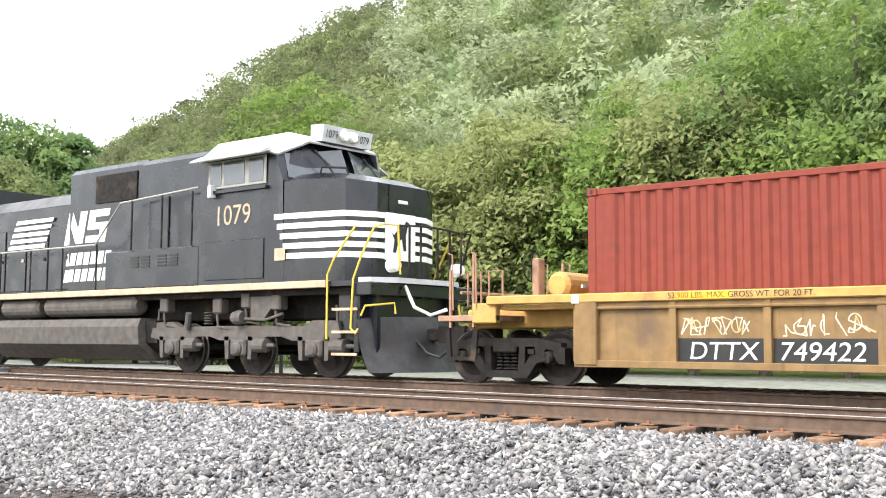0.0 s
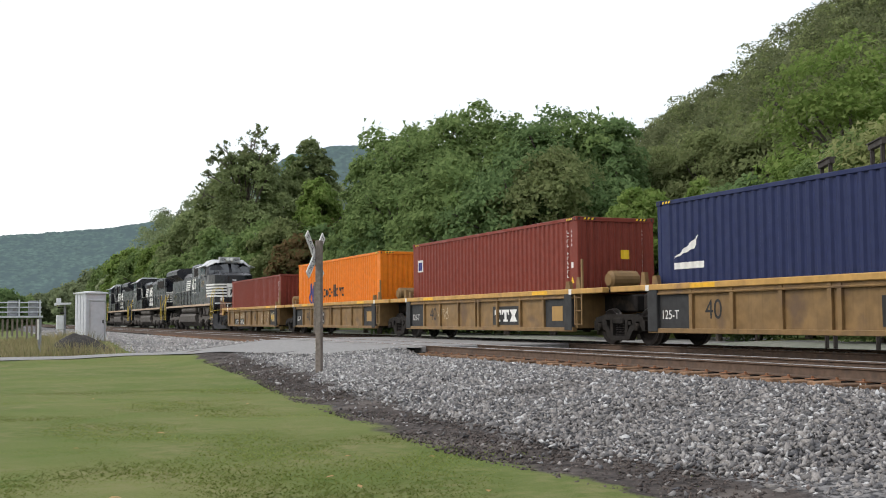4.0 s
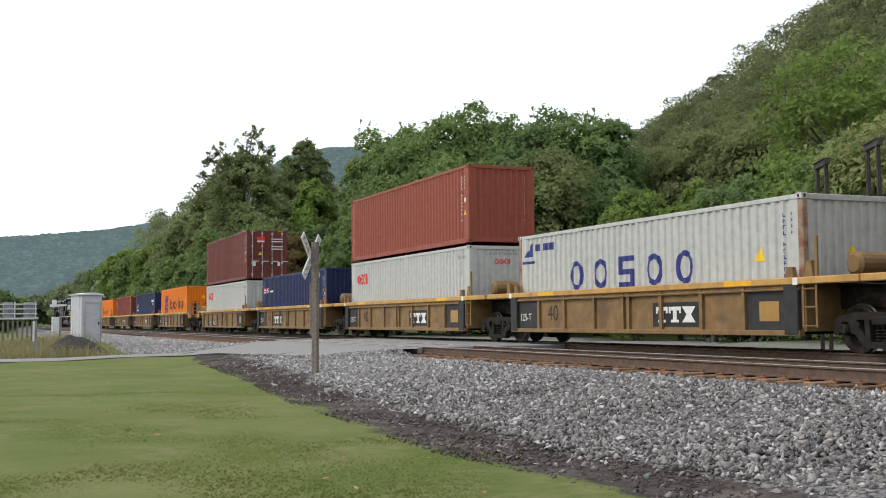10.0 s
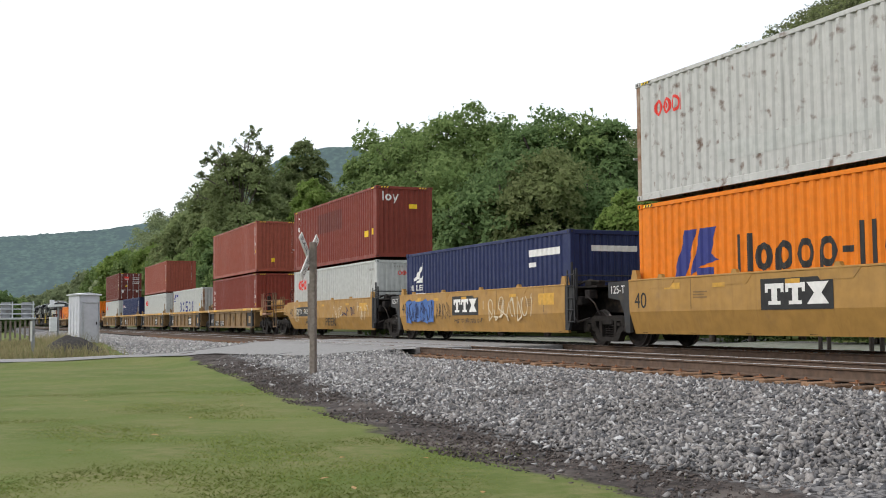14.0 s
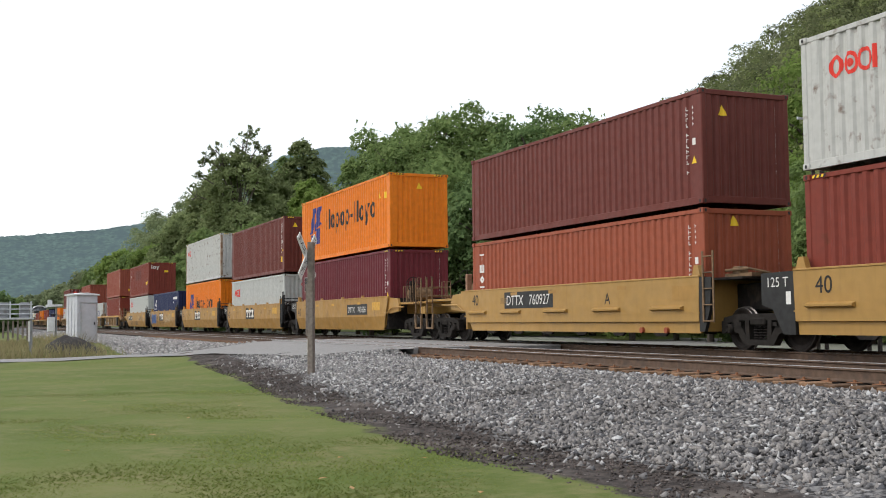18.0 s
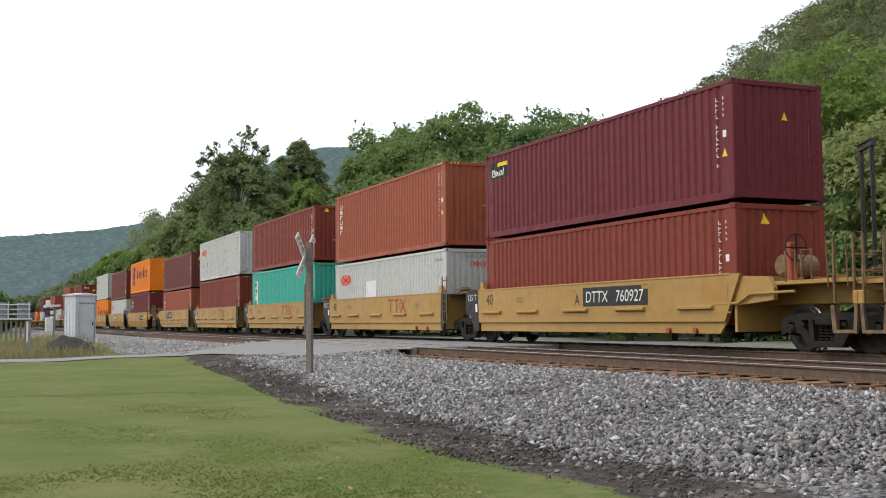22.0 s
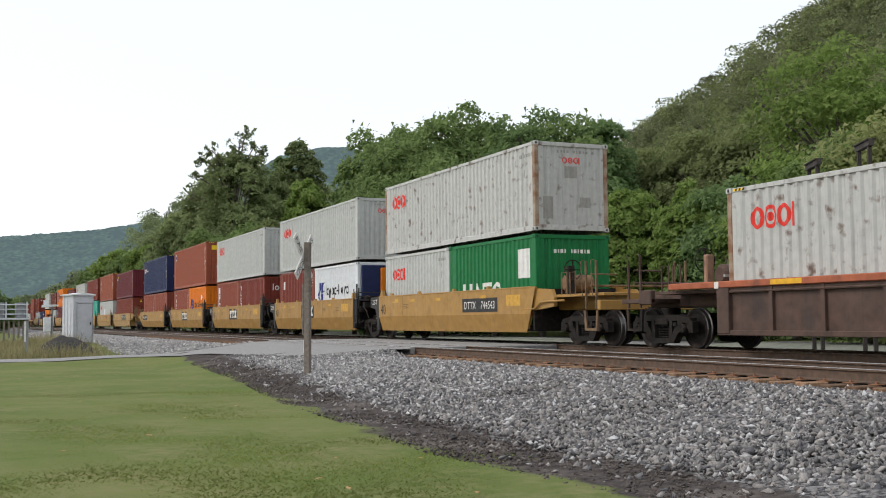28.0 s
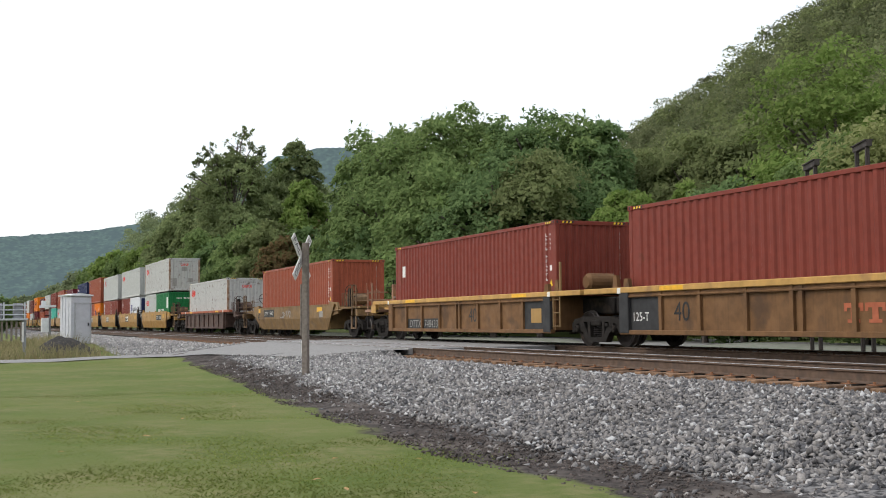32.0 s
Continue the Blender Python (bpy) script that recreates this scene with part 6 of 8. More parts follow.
E = smooth_set((332.42, 348.05, 363.74, 379.18, 394.68), "plain", "car_yellow", "744543", "third smooth five-unit well car", SM, 7.78)
S20 = 6.058


def pair(u, a, b, top, h=H86):
    load(u, [(a, -3.067), (b, 3.067)], (top, h))


a = container("brick", "short red container in a well car", S20, H86)
codes(a, H86, S20, stickers=False)
b = container("brick", "short red container in a well car", S20, H86)
codes(b, H86, S20, stickers=False)
t = container("navy", "navy container with a white and red mark", high=H96)
on_side(t, [rect(-5.75, -5.3, 2.0, 2.08), rect(-5.75, -5.3, 2.16, 2.24)], "red_paint", name="striped_mark", label="red striped mark")
on_side(t, [rect(-5.75, -5.3, 2.09, 2.15), rect(-5.75, -5.3, 1.88, 1.97)] + shift(word_shape("INA", 0.26, 0.8, 0.1), -5.1, 1.95, 1, 0.3) + [rect(-4.3, -3.7, 1.95, 2.05)], "white_paint", name="block_mark")
codes(t, H96)
on_end(t, [rect(-0.35, -0.15, 1.8, 2.0)], "yellow_mark", name="warning_sticker")
pair(332.42, a, b, t)
a = container("brick", "short red container with an upright white word", S20, H86)
on_side(a, [rect(-2.5, -2.2, 1.0 + 0.33 * k, 1.24 + 0.33 * k) for k in range(4)], "white_paint", S20, "upright_mark")
codes(a, H86, S20, stickers=False)
b = container("orange", "short orange container with a dark word", S20, H86)
blade_word(b, H86, -2.6, 0.86, 0.50, S20)
on_side(b, [[(1.2, 1.85), (1.45, 1.60), (1.7, 1.85), (1.45, 2.1)]], "white_paint", S20, "placard", "white diamond placard")
on_end(b, [[(-0.25, 1.6), (0.0, 1.35), (0.25, 1.6), (0.0, 1.85)]], "white_paint", S20, "placard", "white diamond placard")
t = container("red2", "faded red container with a small blue sticker", high=H96)
on_side(t, [rect(-5.55, -5.15, 2.15, 2.6)], "white_paint", name="square_sticker")
on_side(t, [rect(-5.48, -5.22, 2.25, 2.5)], "blue_paint", name="square_sticker").location.y -= 0.005
codes(t, H96)
on_end(t, [rect(-0.85, -0.5, 2.35, 2.65)], "yellow_mark", name="warning_sticker")
pair(348.05, a, b, t)
a = container("brick", "short red container with an upright white panel", S20, H86)
on_side(a, [rect(-2.55, -2.1, 0.6, 2.3)], "white_paint", S20, "upright_panel", "white upright panel")
on_side(a, [rect(-2.43, -2.22, 0.7 + 0.33 * k, 0.95 + 0.33 * k) for k in range(4)], "black_paint", S20, "upright_mark").location.y -= 0.005
b = container("red", "short red container with a white end word", S20, H86)
on_end(b, shift(word_shape("Iov", 0.36, 0.7, 0.12), -0.75, 1.85), "white_paint", S20, "block_mark")
on_side(b, [rect(-2.6, -2.4, 1.0 + 0.33 * k, 1.24 + 0.33 * k) for k in range(4)], "white_paint", S20, "upright_mark")
t = container("white", "grey-white container with a red block mark", high=H86)
red_mark(t, H86, big=1.15)
pair(363.74, a, b, t)
a = container("red", "short red container with a small sticker", S20, H86)
on_side(a, [rect(-2.5, -2.2, 1.75, 2.15)], "white_paint", S20, "square_sticker")
codes(a, H86, S20, stickers=False)
b = container("cool", "short white refrigerated container with a dark word", S20, H86)
blade_word(b, H86, -2.6, 1.02, 0.46, S20)
part("cooling_unit", Shape().box(3.0, 3.12, -1.05, 1.05, 0.3, 2.45, 0.02).box(3.05, 3.16, -1.0, -0.2, 0.4, 1.1, 0.02).box(3.05, 3.14, 0.0, 1.0, 0.35, 0.9, 0.02), M["navy"], b, "navy cooling machinery on the end")
part("cooling_unit", Shape().box(3.08, 3.20, -0.25, 0.95, 1.35, 2.35, 0.03).box(3.18, 3.26, 0.0, 0.7, 1.55, 2.1, 0.02), M["orange"], b, "orange fan housing")
t = container("white", "grey-white container with a red block mark", high=H86)
red_mark(t, H86, big=1.1)
pair(379.18, a, b, t)
a = container("white", "short grey-white container in a well car", S20, H86)
red_mark(a, H86, S20)
b = container("green", "short green container with a large white word", S20, H86)
on_side(b, shift(word_shape("NAER", 0.75, 0.85, 0.1), -2.0, 0.55), "white_paint", S20, "block_word", "white block word")
on_side(b, [rect(1.9, 2.6, 1.35, 2.2)], "white_paint", S20, "white_panel")
on_end(b, [rect(-0.6 + k * 0.11, -0.53 + k * 0.11, 2.05, 2.16) for k in range(12) if k not in (4, 11)], "white_paint", S20, "serial_mark")
t = container("white2", "old white container streaked with rust", high=H86, post="rusty")
red_mark(t, H86, big=1.15)
on_end(t, [rect(-0.95, -0.6, 0.35, 1.0), rect(0.3, 0.65, 0.7, 1.0), rect(-0.2, 0.2, 1.55, 1.9)], "grey_paint", name="patch", label="grey repainted patch")
pair(394.68, a, b, t)

# single well cars, then the next ribbed set
F = ribbed_unit(M["car_rust"], M["chord_red"], M["car_rust"], True, True, "single well cars", "rust-brown ribbed well car with an orange-red top chord", 8.6, 8.6)
unit(F, 415.48, True, True, True, 8.6, 8.6)
c = container("white2", "old white container in a rust-brown well car", high=H96, post="rusty")
red_mark(c, H96, big=1.1)
load(415.48, [(c, 0)])
G = smooth_unit(M["car_tan"], "flush", True, True, "single well cars", "dirty yellow well car with sides cut away at the corners", 8.6, 8.6)
unit(G, 436.38, True, True, True, 8.6, 8.6)
number_panel(G, -4.7, 1.06, 0.18, "59382", YS, 0.1)
car_paint(G, shift(letters("40", 0.36), -6.15, 0.80), "dark_grey", "lettering", "faded stencilled 40", YS)
car_paint(G, [rect(1.9, 3.5, 0.88, 1.25)], "car_tan", "patch", "darker grimy patch", YS - 0.002)
car_paint(G, [rect(5.0, 5.5, 0.92, 1.18)], "grey_paint", "data_panel", "", YS - 0.002)
scrawl(G, -1.6, 0.9, 1.9, 0.4, "grey_paint", YS - 0.004, 31, 6)
car_paint(G, [rect(4.6, 5.4, 1.15, 1.35), rect(-6.0, -5.6, 1.2, 1.4)], "safety", "reflector", "", YS)
c = container("red2", "red-brown container with yellow warning stickers", high=H96)
codes(c, H96)
load(436.38, [(c, 0)])
H = ribbed_set((456.30, 472.10, 487.95, 503.8, 519.65), "748433", "car_brown", "grey_paint", "last ribbed five-unit well car")
c = container("red", "red-brown container with a small white sticker", high=H96)
on_side(c, [rect(-5.5, -5.15, 1.75, 2.15)], "white_paint", name="square_sticker", label="small white sticker")
codes(c, H96)
load(456.30, [(c, 0)])
c = container("red", "dull red container with broad corrugations", high=H96)
codes(c, H96)
load(472.10, [(c, 0)])
for u in (487.95, 503.8):
    c = container("brick", "faded red container in a ribbed well car", high=H86)
    load(u, [(c, 0)])
# ---- locomotives ----
def loco_truck(c, x):
    """A three-axle truck centred on x."""
    t = part("truck", Shape().box(x - 0.35, x + 0.35, -1.0, 1.0, 0.62, 0.86, 0.03), M["loco_under"], c, "dusty three-axle truck")
    for s in (-1, 1):
        y0, y1 = sorted((s * 1.10, s * 1.27))
        f = Shape().prism([(x - 2.95, 0.78), (x - 2.85, 1.10), (x - 2.2, 1.12), (x - 1.9, 1.0), (x - 0.5, 1.02), (x + 0.5, 1.02), (x + 1.9, 1.0), (x + 2.2, 1.12), (x + 2.85, 1.10), (x + 2.95, 0.78),
                           (x + 2.6, 0.72), (x + 1.6, 0.72), (x + 1.3, 0.80), (x + 0.9, 0.80), (x + 0.6, 0.72), (x - 0.6, 0.72), (x - 0.9, 0.80), (x - 1.3, 0.80), (x - 1.6, 0.72), (x - 2.6, 0.72)], y0, y1)
        part("side_frame", f, M["loco_under"], t)
        for k in (-2.2, 0, 2.2):
            o = s * 1.20
            part("axle_box", Shape().box(x + k - 0.24, x + k + 0.24, min(o, o + s * 0.10), max(o, o + s * 0.10), 0.40, 0.74, 0.04)
                 .lathe([(0, s * 1.38), (0.10, s * 1.37), (0.15, s * 1.33), (0.15, s * 1.27)], (x + k, 0, 0.55), "y", 14), M["loco_under"], t)
            for e in (-1, 1):
                part("pedestal", Shape().prism([(x + k + e * 0.30, 0.80), (x + k + e * 0.44, 0.80), (x + k + e * 0.40, 0.34), (x + k + e * 0.30, 0.34)], y0, y1), M["loco_under"], t)
            part("brake_cylinder", Shape().lathe([(0, -0.20), (0.10, -0.20), (0.14, -0.15), (0.14, 0.2), (0.05, 0.22), (0.04, 0.42), (0, 0.42)], (x + k + 0.75, s * 1.33, 0.62), "x", 12), M["loco_under"], t)
        for k in (-1.1, 1.1):
            sp = Shape()
            for j in range(5):
                sp.lathe([(0.08, j * 0.055), (0.115, j * 0.055 + 0.02), (0.08, j * 0.055 + 0.04)], (x + k, s * 1.15, 1.05), "z", 12)
            part("spring", sp, M["loco_under"], t)
        part("damper", Shape().tube([(x - 1.6, s * 1.32, 0.95), (x - 1.5, s * 1.36, 1.30)], 0.07, 8).lathe([(0, -0.14), (0.13, -0.14), (0.16, 0.0), (0.13, 0.14), (0, 0.14)], (x + 0.1, s * 1.34, 1.18), "x", 12)
             .tube([(x + 0.2, s * 1.33, 1.16), (x + 0.9, s * 1.33, 1.13), (x + 1.4, s * 1.33, 1.25)], 0.03, 6), M["loco_under"], t)
        part("sand_pipe", Shape().tube([(x + 2.75, s * 1.2, 1.4), (x + 2.8, s * 1.2, 0.9), (x + 2.7, s * 0.95, 0.35)], 0.025, 6).tube([(x - 2.75, s * 1.2, 1.4), (x - 2.8, s * 1.2, 0.9), (x - 2.7, s * 0.95, 0.35)], 0.025, 6), M["loco_under"], t)
    if "loco_wheel" not in BOXES:
        wh, r = Shape(), 0.53
        for s in (-1, 1):
            wh.mat = 0
            wh.lathe([(0.0, s * 0.84), (0.14, s * 0.84), (0.16, s * 0.79), (0.38, s * 0.77), (0.45, s * 0.80), (r - 0.015, s * 0.80)], seg=32)
            wh.mat = 1
            wh.lathe([(r - 0.015, s * 0.80), (r, s * 0.785), (r, s * 0.70), (r + 0.028, s * 0.685), (r + 0.028, s * 0.665)], seg=32)
            wh.mat = 0
            wh.lathe([(r + 0.028, s * 0.665), (0.38, s * 0.68), (0.0, s * 0.68)], seg=32)
        wh.lathe([(0.11, -0.70), (0.11, 0.70)], seg=12)
        for k in range(6):
            a = k * math.pi / 3
            wh.box(0.27 * math.cos(a) - 0.03, 0.27 * math.cos(a) + 0.03, -0.80, -0.77, 0.27 * math.sin(a) - 0.03, 0.27 * math.sin(a) + 0.03)
        BOXES["loco_wheel"] = wh.mesh("wheelset", [M["wheel"], M["tread"]])
    for k in (-2.2, 0, 2.2):
        w = part("wheelset", BOXES["loco_wheel"], None, t, at=(x + k, 0, 0.53))
        WHEELS.append((w, (x + k, 0.0, 0.53), 0.53))


NOSE = [(-2.86, -1.525), (-2.3, -1.48), (-1.42, -1.28), (-1.12, -0.72), (-1.10, 0.0), (-1.12, 0.72), (-1.42, 1.28), (-2.3, 1.48), (-2.86, 1.525)]


def band(outline, z0, z1, out=0.008, lo=0.0, hi=1.0):
    """A painted band round a plan outline, between two shares of its length."""
    pts = [Vector((x, y, 0)) for x, y in outline]
    acc = [0.0]
    for a, b in zip(pts, pts[1:]):
        acc.append(acc[-1] + (b - a).length)
    tot = acc[-1]
    ts = sorted({lo * tot, hi * tot, *[a for a in acc if lo * tot < a < hi * tot]})
    s, v = Shape(), []
    cx = Vector((-2.0, 0, 0))
    for t in ts:
        i = max(k for k in range(len(acc) - 1) if acc[k] <= t + 1e-6)
        k = (t - acc[i]) / (acc[i + 1] - acc[i])
        p = pts[i].lerp(pts[i + 1], min(1, k))
        d = (p - cx).normalized() * out
        v.append((p.x + d.x, p.y + d.y))
    n = len(v)
    s.add([(x, y, z) for z in (z0, z1) for x, y in v], [(i, i + 1, n + i + 1, n + i) for i in range(n - 1)])
    return s


def locomotive(x_end, label, turned=False, number="1079", wide=True):
    """A six-axle road locomotive. Its cab end looks along +x, with the coupler at the origin; turned: the other way about."""
    c = thing("locomotive", label, "locomotive", "locomotives")
    L, bl = 21.9, M["loco"]
    side = 1 if turned else -1
    # frame, deck edge, ends
    part("frame", Shape().box(-L + 0.5, -0.9, -0.75, 0.75, 1.15, 1.76, 0.03).box(-L + 0.5, -1.0, -1.35, 1.35, 1.60, 1.76), M["grime"], c)
    for s in (-1, 1):
        part("deck_edge", Shape().box(-L + 1.5, -1.66, min(s * 1.42, s * 1.56), max(s * 1.42, s * 1.56), 1.72, 1.86, 0.01), M["sill"], c, "faded tan deck edge")
    part("deck", Shape().box(-L + 0.4, -1.0, -1.5, 1.5, 1.74, 1.84), M["loco"], c)
    # long hood in its sections
    def hood(a, b, w, z, name, sh=0.25, mat=bl):
        return part(name, Shape().prism([(-w, 1.84), (w, 1.84), (w, z - sh), (w - sh, z), (-w + sh, z), (-w, z - sh)], a, b, "x"), mat, c)
    hood(-20.6, -11.0, 1.0, 4.36, "long_hood", 0.3)
    part("roof_shoulder", Shape().prism([(-1.01, 4.06), (-0.70, 4.375), (0.70, 4.375), (1.01, 4.06), (0.98, 4.05), (0.68, 4.36), (-0.68, 4.36), (-0.98, 4.05)], -15.3, -11.02, "x"), M["loco_roof"], c, "dusty light-grey roof shoulder")
    if wide:
        hood(-11.0, -8.0, 1.12, 4.86, "blower_housing", 0.12)
        hood(-7.95, -5.45, 1.22, 4.80, "inverter_cabinet", 0.12)
        part("radiator_flare", Shape().prism([(-1.0, 3.9), (-1.52, 4.35), (-1.52, 4.62), (-1.25, 4.80), (1.25, 4.80), (1.52, 4.62), (1.52, 4.35), (1.0, 3.9)], -20.7, -15.3, "x"), bl, c, "black flared radiator housing")
        part("radiator_roof", Shape().prism([(-1.53, 4.63), (-1.26, 4.815), (1.26, 4.815), (1.53, 4.63), (1.25, 4.79), (-1.25, 4.79)], -20.6, -15.4, "x"), M["loco_roof"], c)
        part("inlet_grille", Shape().box(-9.9, -8.25, *span(side * 1.150, side * 1.125), 3.95, 4.62, 0.01), M["grime"], c, "dark inlet grille")
    else:
        hood(-11.0, -5.45, 1.0, 4.40, "middle_hood", 0.25)
        part("brake_grille", Shape().box(-12.2, -9.0, *span(side * 1.03, side * 0.995), 3.65, 4.1, 0.01), M["grime"], c, "dark dynamic brake grille")
        part("radiator_section", Shape().box(-20.4, -15.6, -1.10, 1.10, 3.5, 4.42, 0.05), bl, c)
        part("radiator_grille", Shape().box(-19.9, -16.2, *span(side * 1.13, side * 1.10), 3.6, 4.2, 0.01), M["grime"], c, "dark radiator grille")
    for k in range(9):
        x = -20.2 + k * 1.02
        part("hood_door", Shape().box(x, x + 0.94, *span(side * 1.03, side * 1.0), 1.95, 3.55, 0.012), bl, c)
        part("door_latch", Shape().box(x + 0.78, x + 0.88, *span(side * 1.05, side * 1.03), 2.7, 2.78), M["sill"] if k % 3 == 0 else M["grime"], c)
    for x in (-18.5, -16.8, -13.6, -12.4):
        part("roof_fan" if x < -15 else "exhaust", Shape().lathe([(0, 0.12), (0.55 if x < -15 else 0.25, 0.12), (0.6 if x < -15 else 0.3, 0.0)], (x, 0, 4.80 if x < -15 and wide else 4.38), "z", 18), M["grime"], c)
    # doors and boxes behind the cab
    part("cab_door", Shape().box(-7.6, -6.9, *span(side * 1.26, side * 1.22), 2.0, 3.9, 0.015), bl, c)
    part("equipment_panel", Shape().box(-6.75, -5.6, *span(side * 1.25, side * 1.22), 2.0, 4.5, 0.015), bl, c)
    low = part("battery_box", Shape().box(-8.9, -5.5, *span(side * 1.50, side * 1.10), 1.86, 2.72, 0.03), M["loco"], c)
    for k in range(4):
        for j in range(2):
            part("louvre", Shape().box(-7.9 + j * 1.0, -7.6 + j * 1.0, *span(side * 1.515, side * 1.50), 2.32 + k * 0.07, 2.36 + k * 0.07), M["black_paint"], low)
            part("louvre", Shape().box(-7.5 + j * 1.0, -7.2 + j * 1.0, *span(side * 1.515, side * 1.50), 2.32 + k * 0.07, 2.36 + k * 0.07), M["black_paint"], low)
    # cab
    cz = [(-1.55, 1.84), (1.55, 1.84), (1.55, 4.46), (1.05, 4.90), (-1.05, 4.90), (-1.55, 4.46)]
    part("cab", Shape().prism(cz, -5.42, -3.55, "x").add(
        [(-3.55, -1.55, 1.84), (-3.55, 1.55, 1.84), (-3.55, 1.55, 4.46), (-3.55, 1.05, 4.90), (-3.55, -1.05, 4.90), (-3.55, -1.55, 4.46),
         (-2.85, -1.53, 1.84), (-2.85, 1.53, 1.84), (-2.90, 1.53, 3.86), (-2.42, 0, 3.92), (-2.90, -1.53, 3.86), (-3.00, -1.05, 4.72), (-3.00, 1.05, 4.72), (-3.18, -1.5, 4.44), (-3.18, 1.5, 4.44)],
        [(6, 7, 8, 9, 10), (10, 9, 11, 13), (9, 8, 14, 12), (9, 12, 11), (0, 6, 10, 13, 5), (7, 1, 2, 14, 8), (5, 13, 11, 4), (14, 2, 3, 12), (4, 11, 12, 3)]), bl, c)
    part("cab_roof", Shape().prism([(-1.60, 4.47), (-1.07, 4.93), (1.07, 4.93), (1.60, 4.47), (1.57, 4.44), (1.05, 4.89), (-1.05, 4.89), (-1.57, 4.44)], -5.45, -3.25, "x"), M["roof_white"], c, "pale cab roof panel")
    brow = [(-3.25, -1.58, 4.47), (-3.25, -1.06, 4.93), (-3.25, 1.06, 4.93), (-3.25, 1.58, 4.47), (-3.10, -1.50, 4.42), (-2.72, -0.98, 4.70), (-2.72, 0.98, 4.70), (-3.10, 1.50, 4.42)]
    part("visor", Shape().add(brow + [(x - 0.02, y * 0.98, z - 0.035) for x, y, z in brow],
                              [(0, 1, 5, 4), (1, 2, 6, 5), (2, 3, 7, 6), (8, 9, 13, 12), (9, 10, 14, 13), (10, 11, 15, 14), (4, 5, 13, 12), (5, 6, 14, 13), (6, 7, 15, 14), (0, 4, 12, 8), (3, 7, 15, 11)]), M["roof_white"], c, "pale roof brow over the windscreen")
    for y0, y1 in ((-1.42, -0.10), (0.10, 1.42)):
        part("windscreen", Shape().add([(-2.395 - abs(y) * 0.325, y, z + 0.04 - abs(y) * 0.03) if z < 4.2 else (-2.70 - abs(y) * 0.24, y * 0.97, z - abs(y) * 0.16) for z in (3.93, 4.66) for y in (y0, y1)], [(0, 1, 3, 2)]), M["glass"], c, "dark windscreen")
    for y in (-0.9, 0.5):
        part("wiper", Shape().tube([(-2.66, y, 4.52), (-2.42, y + 0.35, 4.02)], 0.018, 6), M["black_paint"], c)
    nb = part("number_board", Shape().prism([(-2.98, 4.78), (-2.66, 4.74), (-2.60, 5.08), (-2.98, 5.10)], -0.72, 0.72), M["roof_white"], c, "white number board with twin headlights")
    for y in (-0.69, 0.22):
        d = letters(number, 0.15)
        part("number", Shape().add([(-2.635 + (z + 0.06) * 0.19, y + x * 0.85 + 0.02, z + 4.83) for p in d for x, z in p], [(3 * i, 3 * i + 1, 3 * i + 2) for i in range(len(d))]), M["black_paint"], nb)
    for y in (-0.13, 0.13):
        part("headlight", Shape().lathe([(0, 0.06), (0.10, 0.05), (0.125, 0.0), (0.125, -0.1)], (-2.60, y, 4.91), "x", 16), M["lamp"], nb, "round headlight")
    # side windows with their awning
    for s in (-1, 1):
        o = s * 1.552
        a, b = sorted((o, o + s * 0.02))
        part("window_frame", Shape().box(-5.15, -3.35, a, b, 3.84, 4.42, 0.008), M["grey_paint"], c)
        a, b = sorted((o + s * 0.018, o + s * 0.03))
        for x0, x1 in ((-5.07, -4.72), (-4.64, -4.0), (-3.86, -3.43)):
            part("window_pane", Shape().box(x0, x1, a, b, 3.90, 4.38), M["glass"], c, "dark cab window")
        part("awning", Shape().prism([(s * 1.56, 4.545), (s * 1.57, 4.57), (s * 1.90, 4.415), (s * 1.89, 4.39)], -5.38, -3.22, "x"), M["roof_white"], c, "pale window awning")
        part("arm_rest", Shape().box(-5.1, -3.3, min(o, o + s * 0.08), max(o, o + s * 0.08), 3.74, 3.80), bl, c)
        part("mirror", Shape().box(-5.0, -4.9, min(o, o + s * 0.16), max(o, o + s * 0.16), 3.66, 3.92, 0.01), M["cool"], c)
    part("road_number", decal([[((-8.9 - x) if turned else x, z) for x, z in p] for p in shift(letters(number, 0.40), -4.95, 3.08)], lambda x, a, b: side * 1.556), M["sill"] if not turned else M["white_paint"], c, "pale cab-side number")
    part("cab_panel", Shape().box(-5.2, -3.4, -1.565, -1.552, 1.95, 2.75, 0.01), bl, c)
    part("cab_sticker", decal([rect(-3.08, -2.78, 2.28, 2.52)], lambda x, a, b: -1.558), M["sill"], c)
    # nose with white bands
    n2 = len(NOSE)
    top = [3.84, 3.84, 3.80, 3.76, 3.76, 3.76, 3.80, 3.84, 3.84]
    nv = [(x, y, 1.84) for x, y in NOSE] + [(x, y, t) for (x, y), t in zip(NOSE, top)] + [(x * 0.72 - 0.70, y * 0.74, t + 0.17) for (x, y), t in zip(NOSE, top)]
    part("nose", Shape().add(nv, [(i, i + 1, n2 + i + 1, n2 + i) for i in range(n2 - 1)] + [(n2 + i, n2 + i + 1, 2 * n2 + i + 1, 2 * n2 + i) for i in range(n2 - 1)] + [tuple(range(2 * n2, 3 * n2))]), bl, c)
    part("nose_headlamp", Shape().box(-1.16, -1.085, -0.14, 0.14, 3.40, 3.47, 0.01), M["cool"], c)
    part("nose_seam", Shape().box(-1.14, -1.095, -0.42, -0.38, 2.0, 3.74), M["grime"], c)
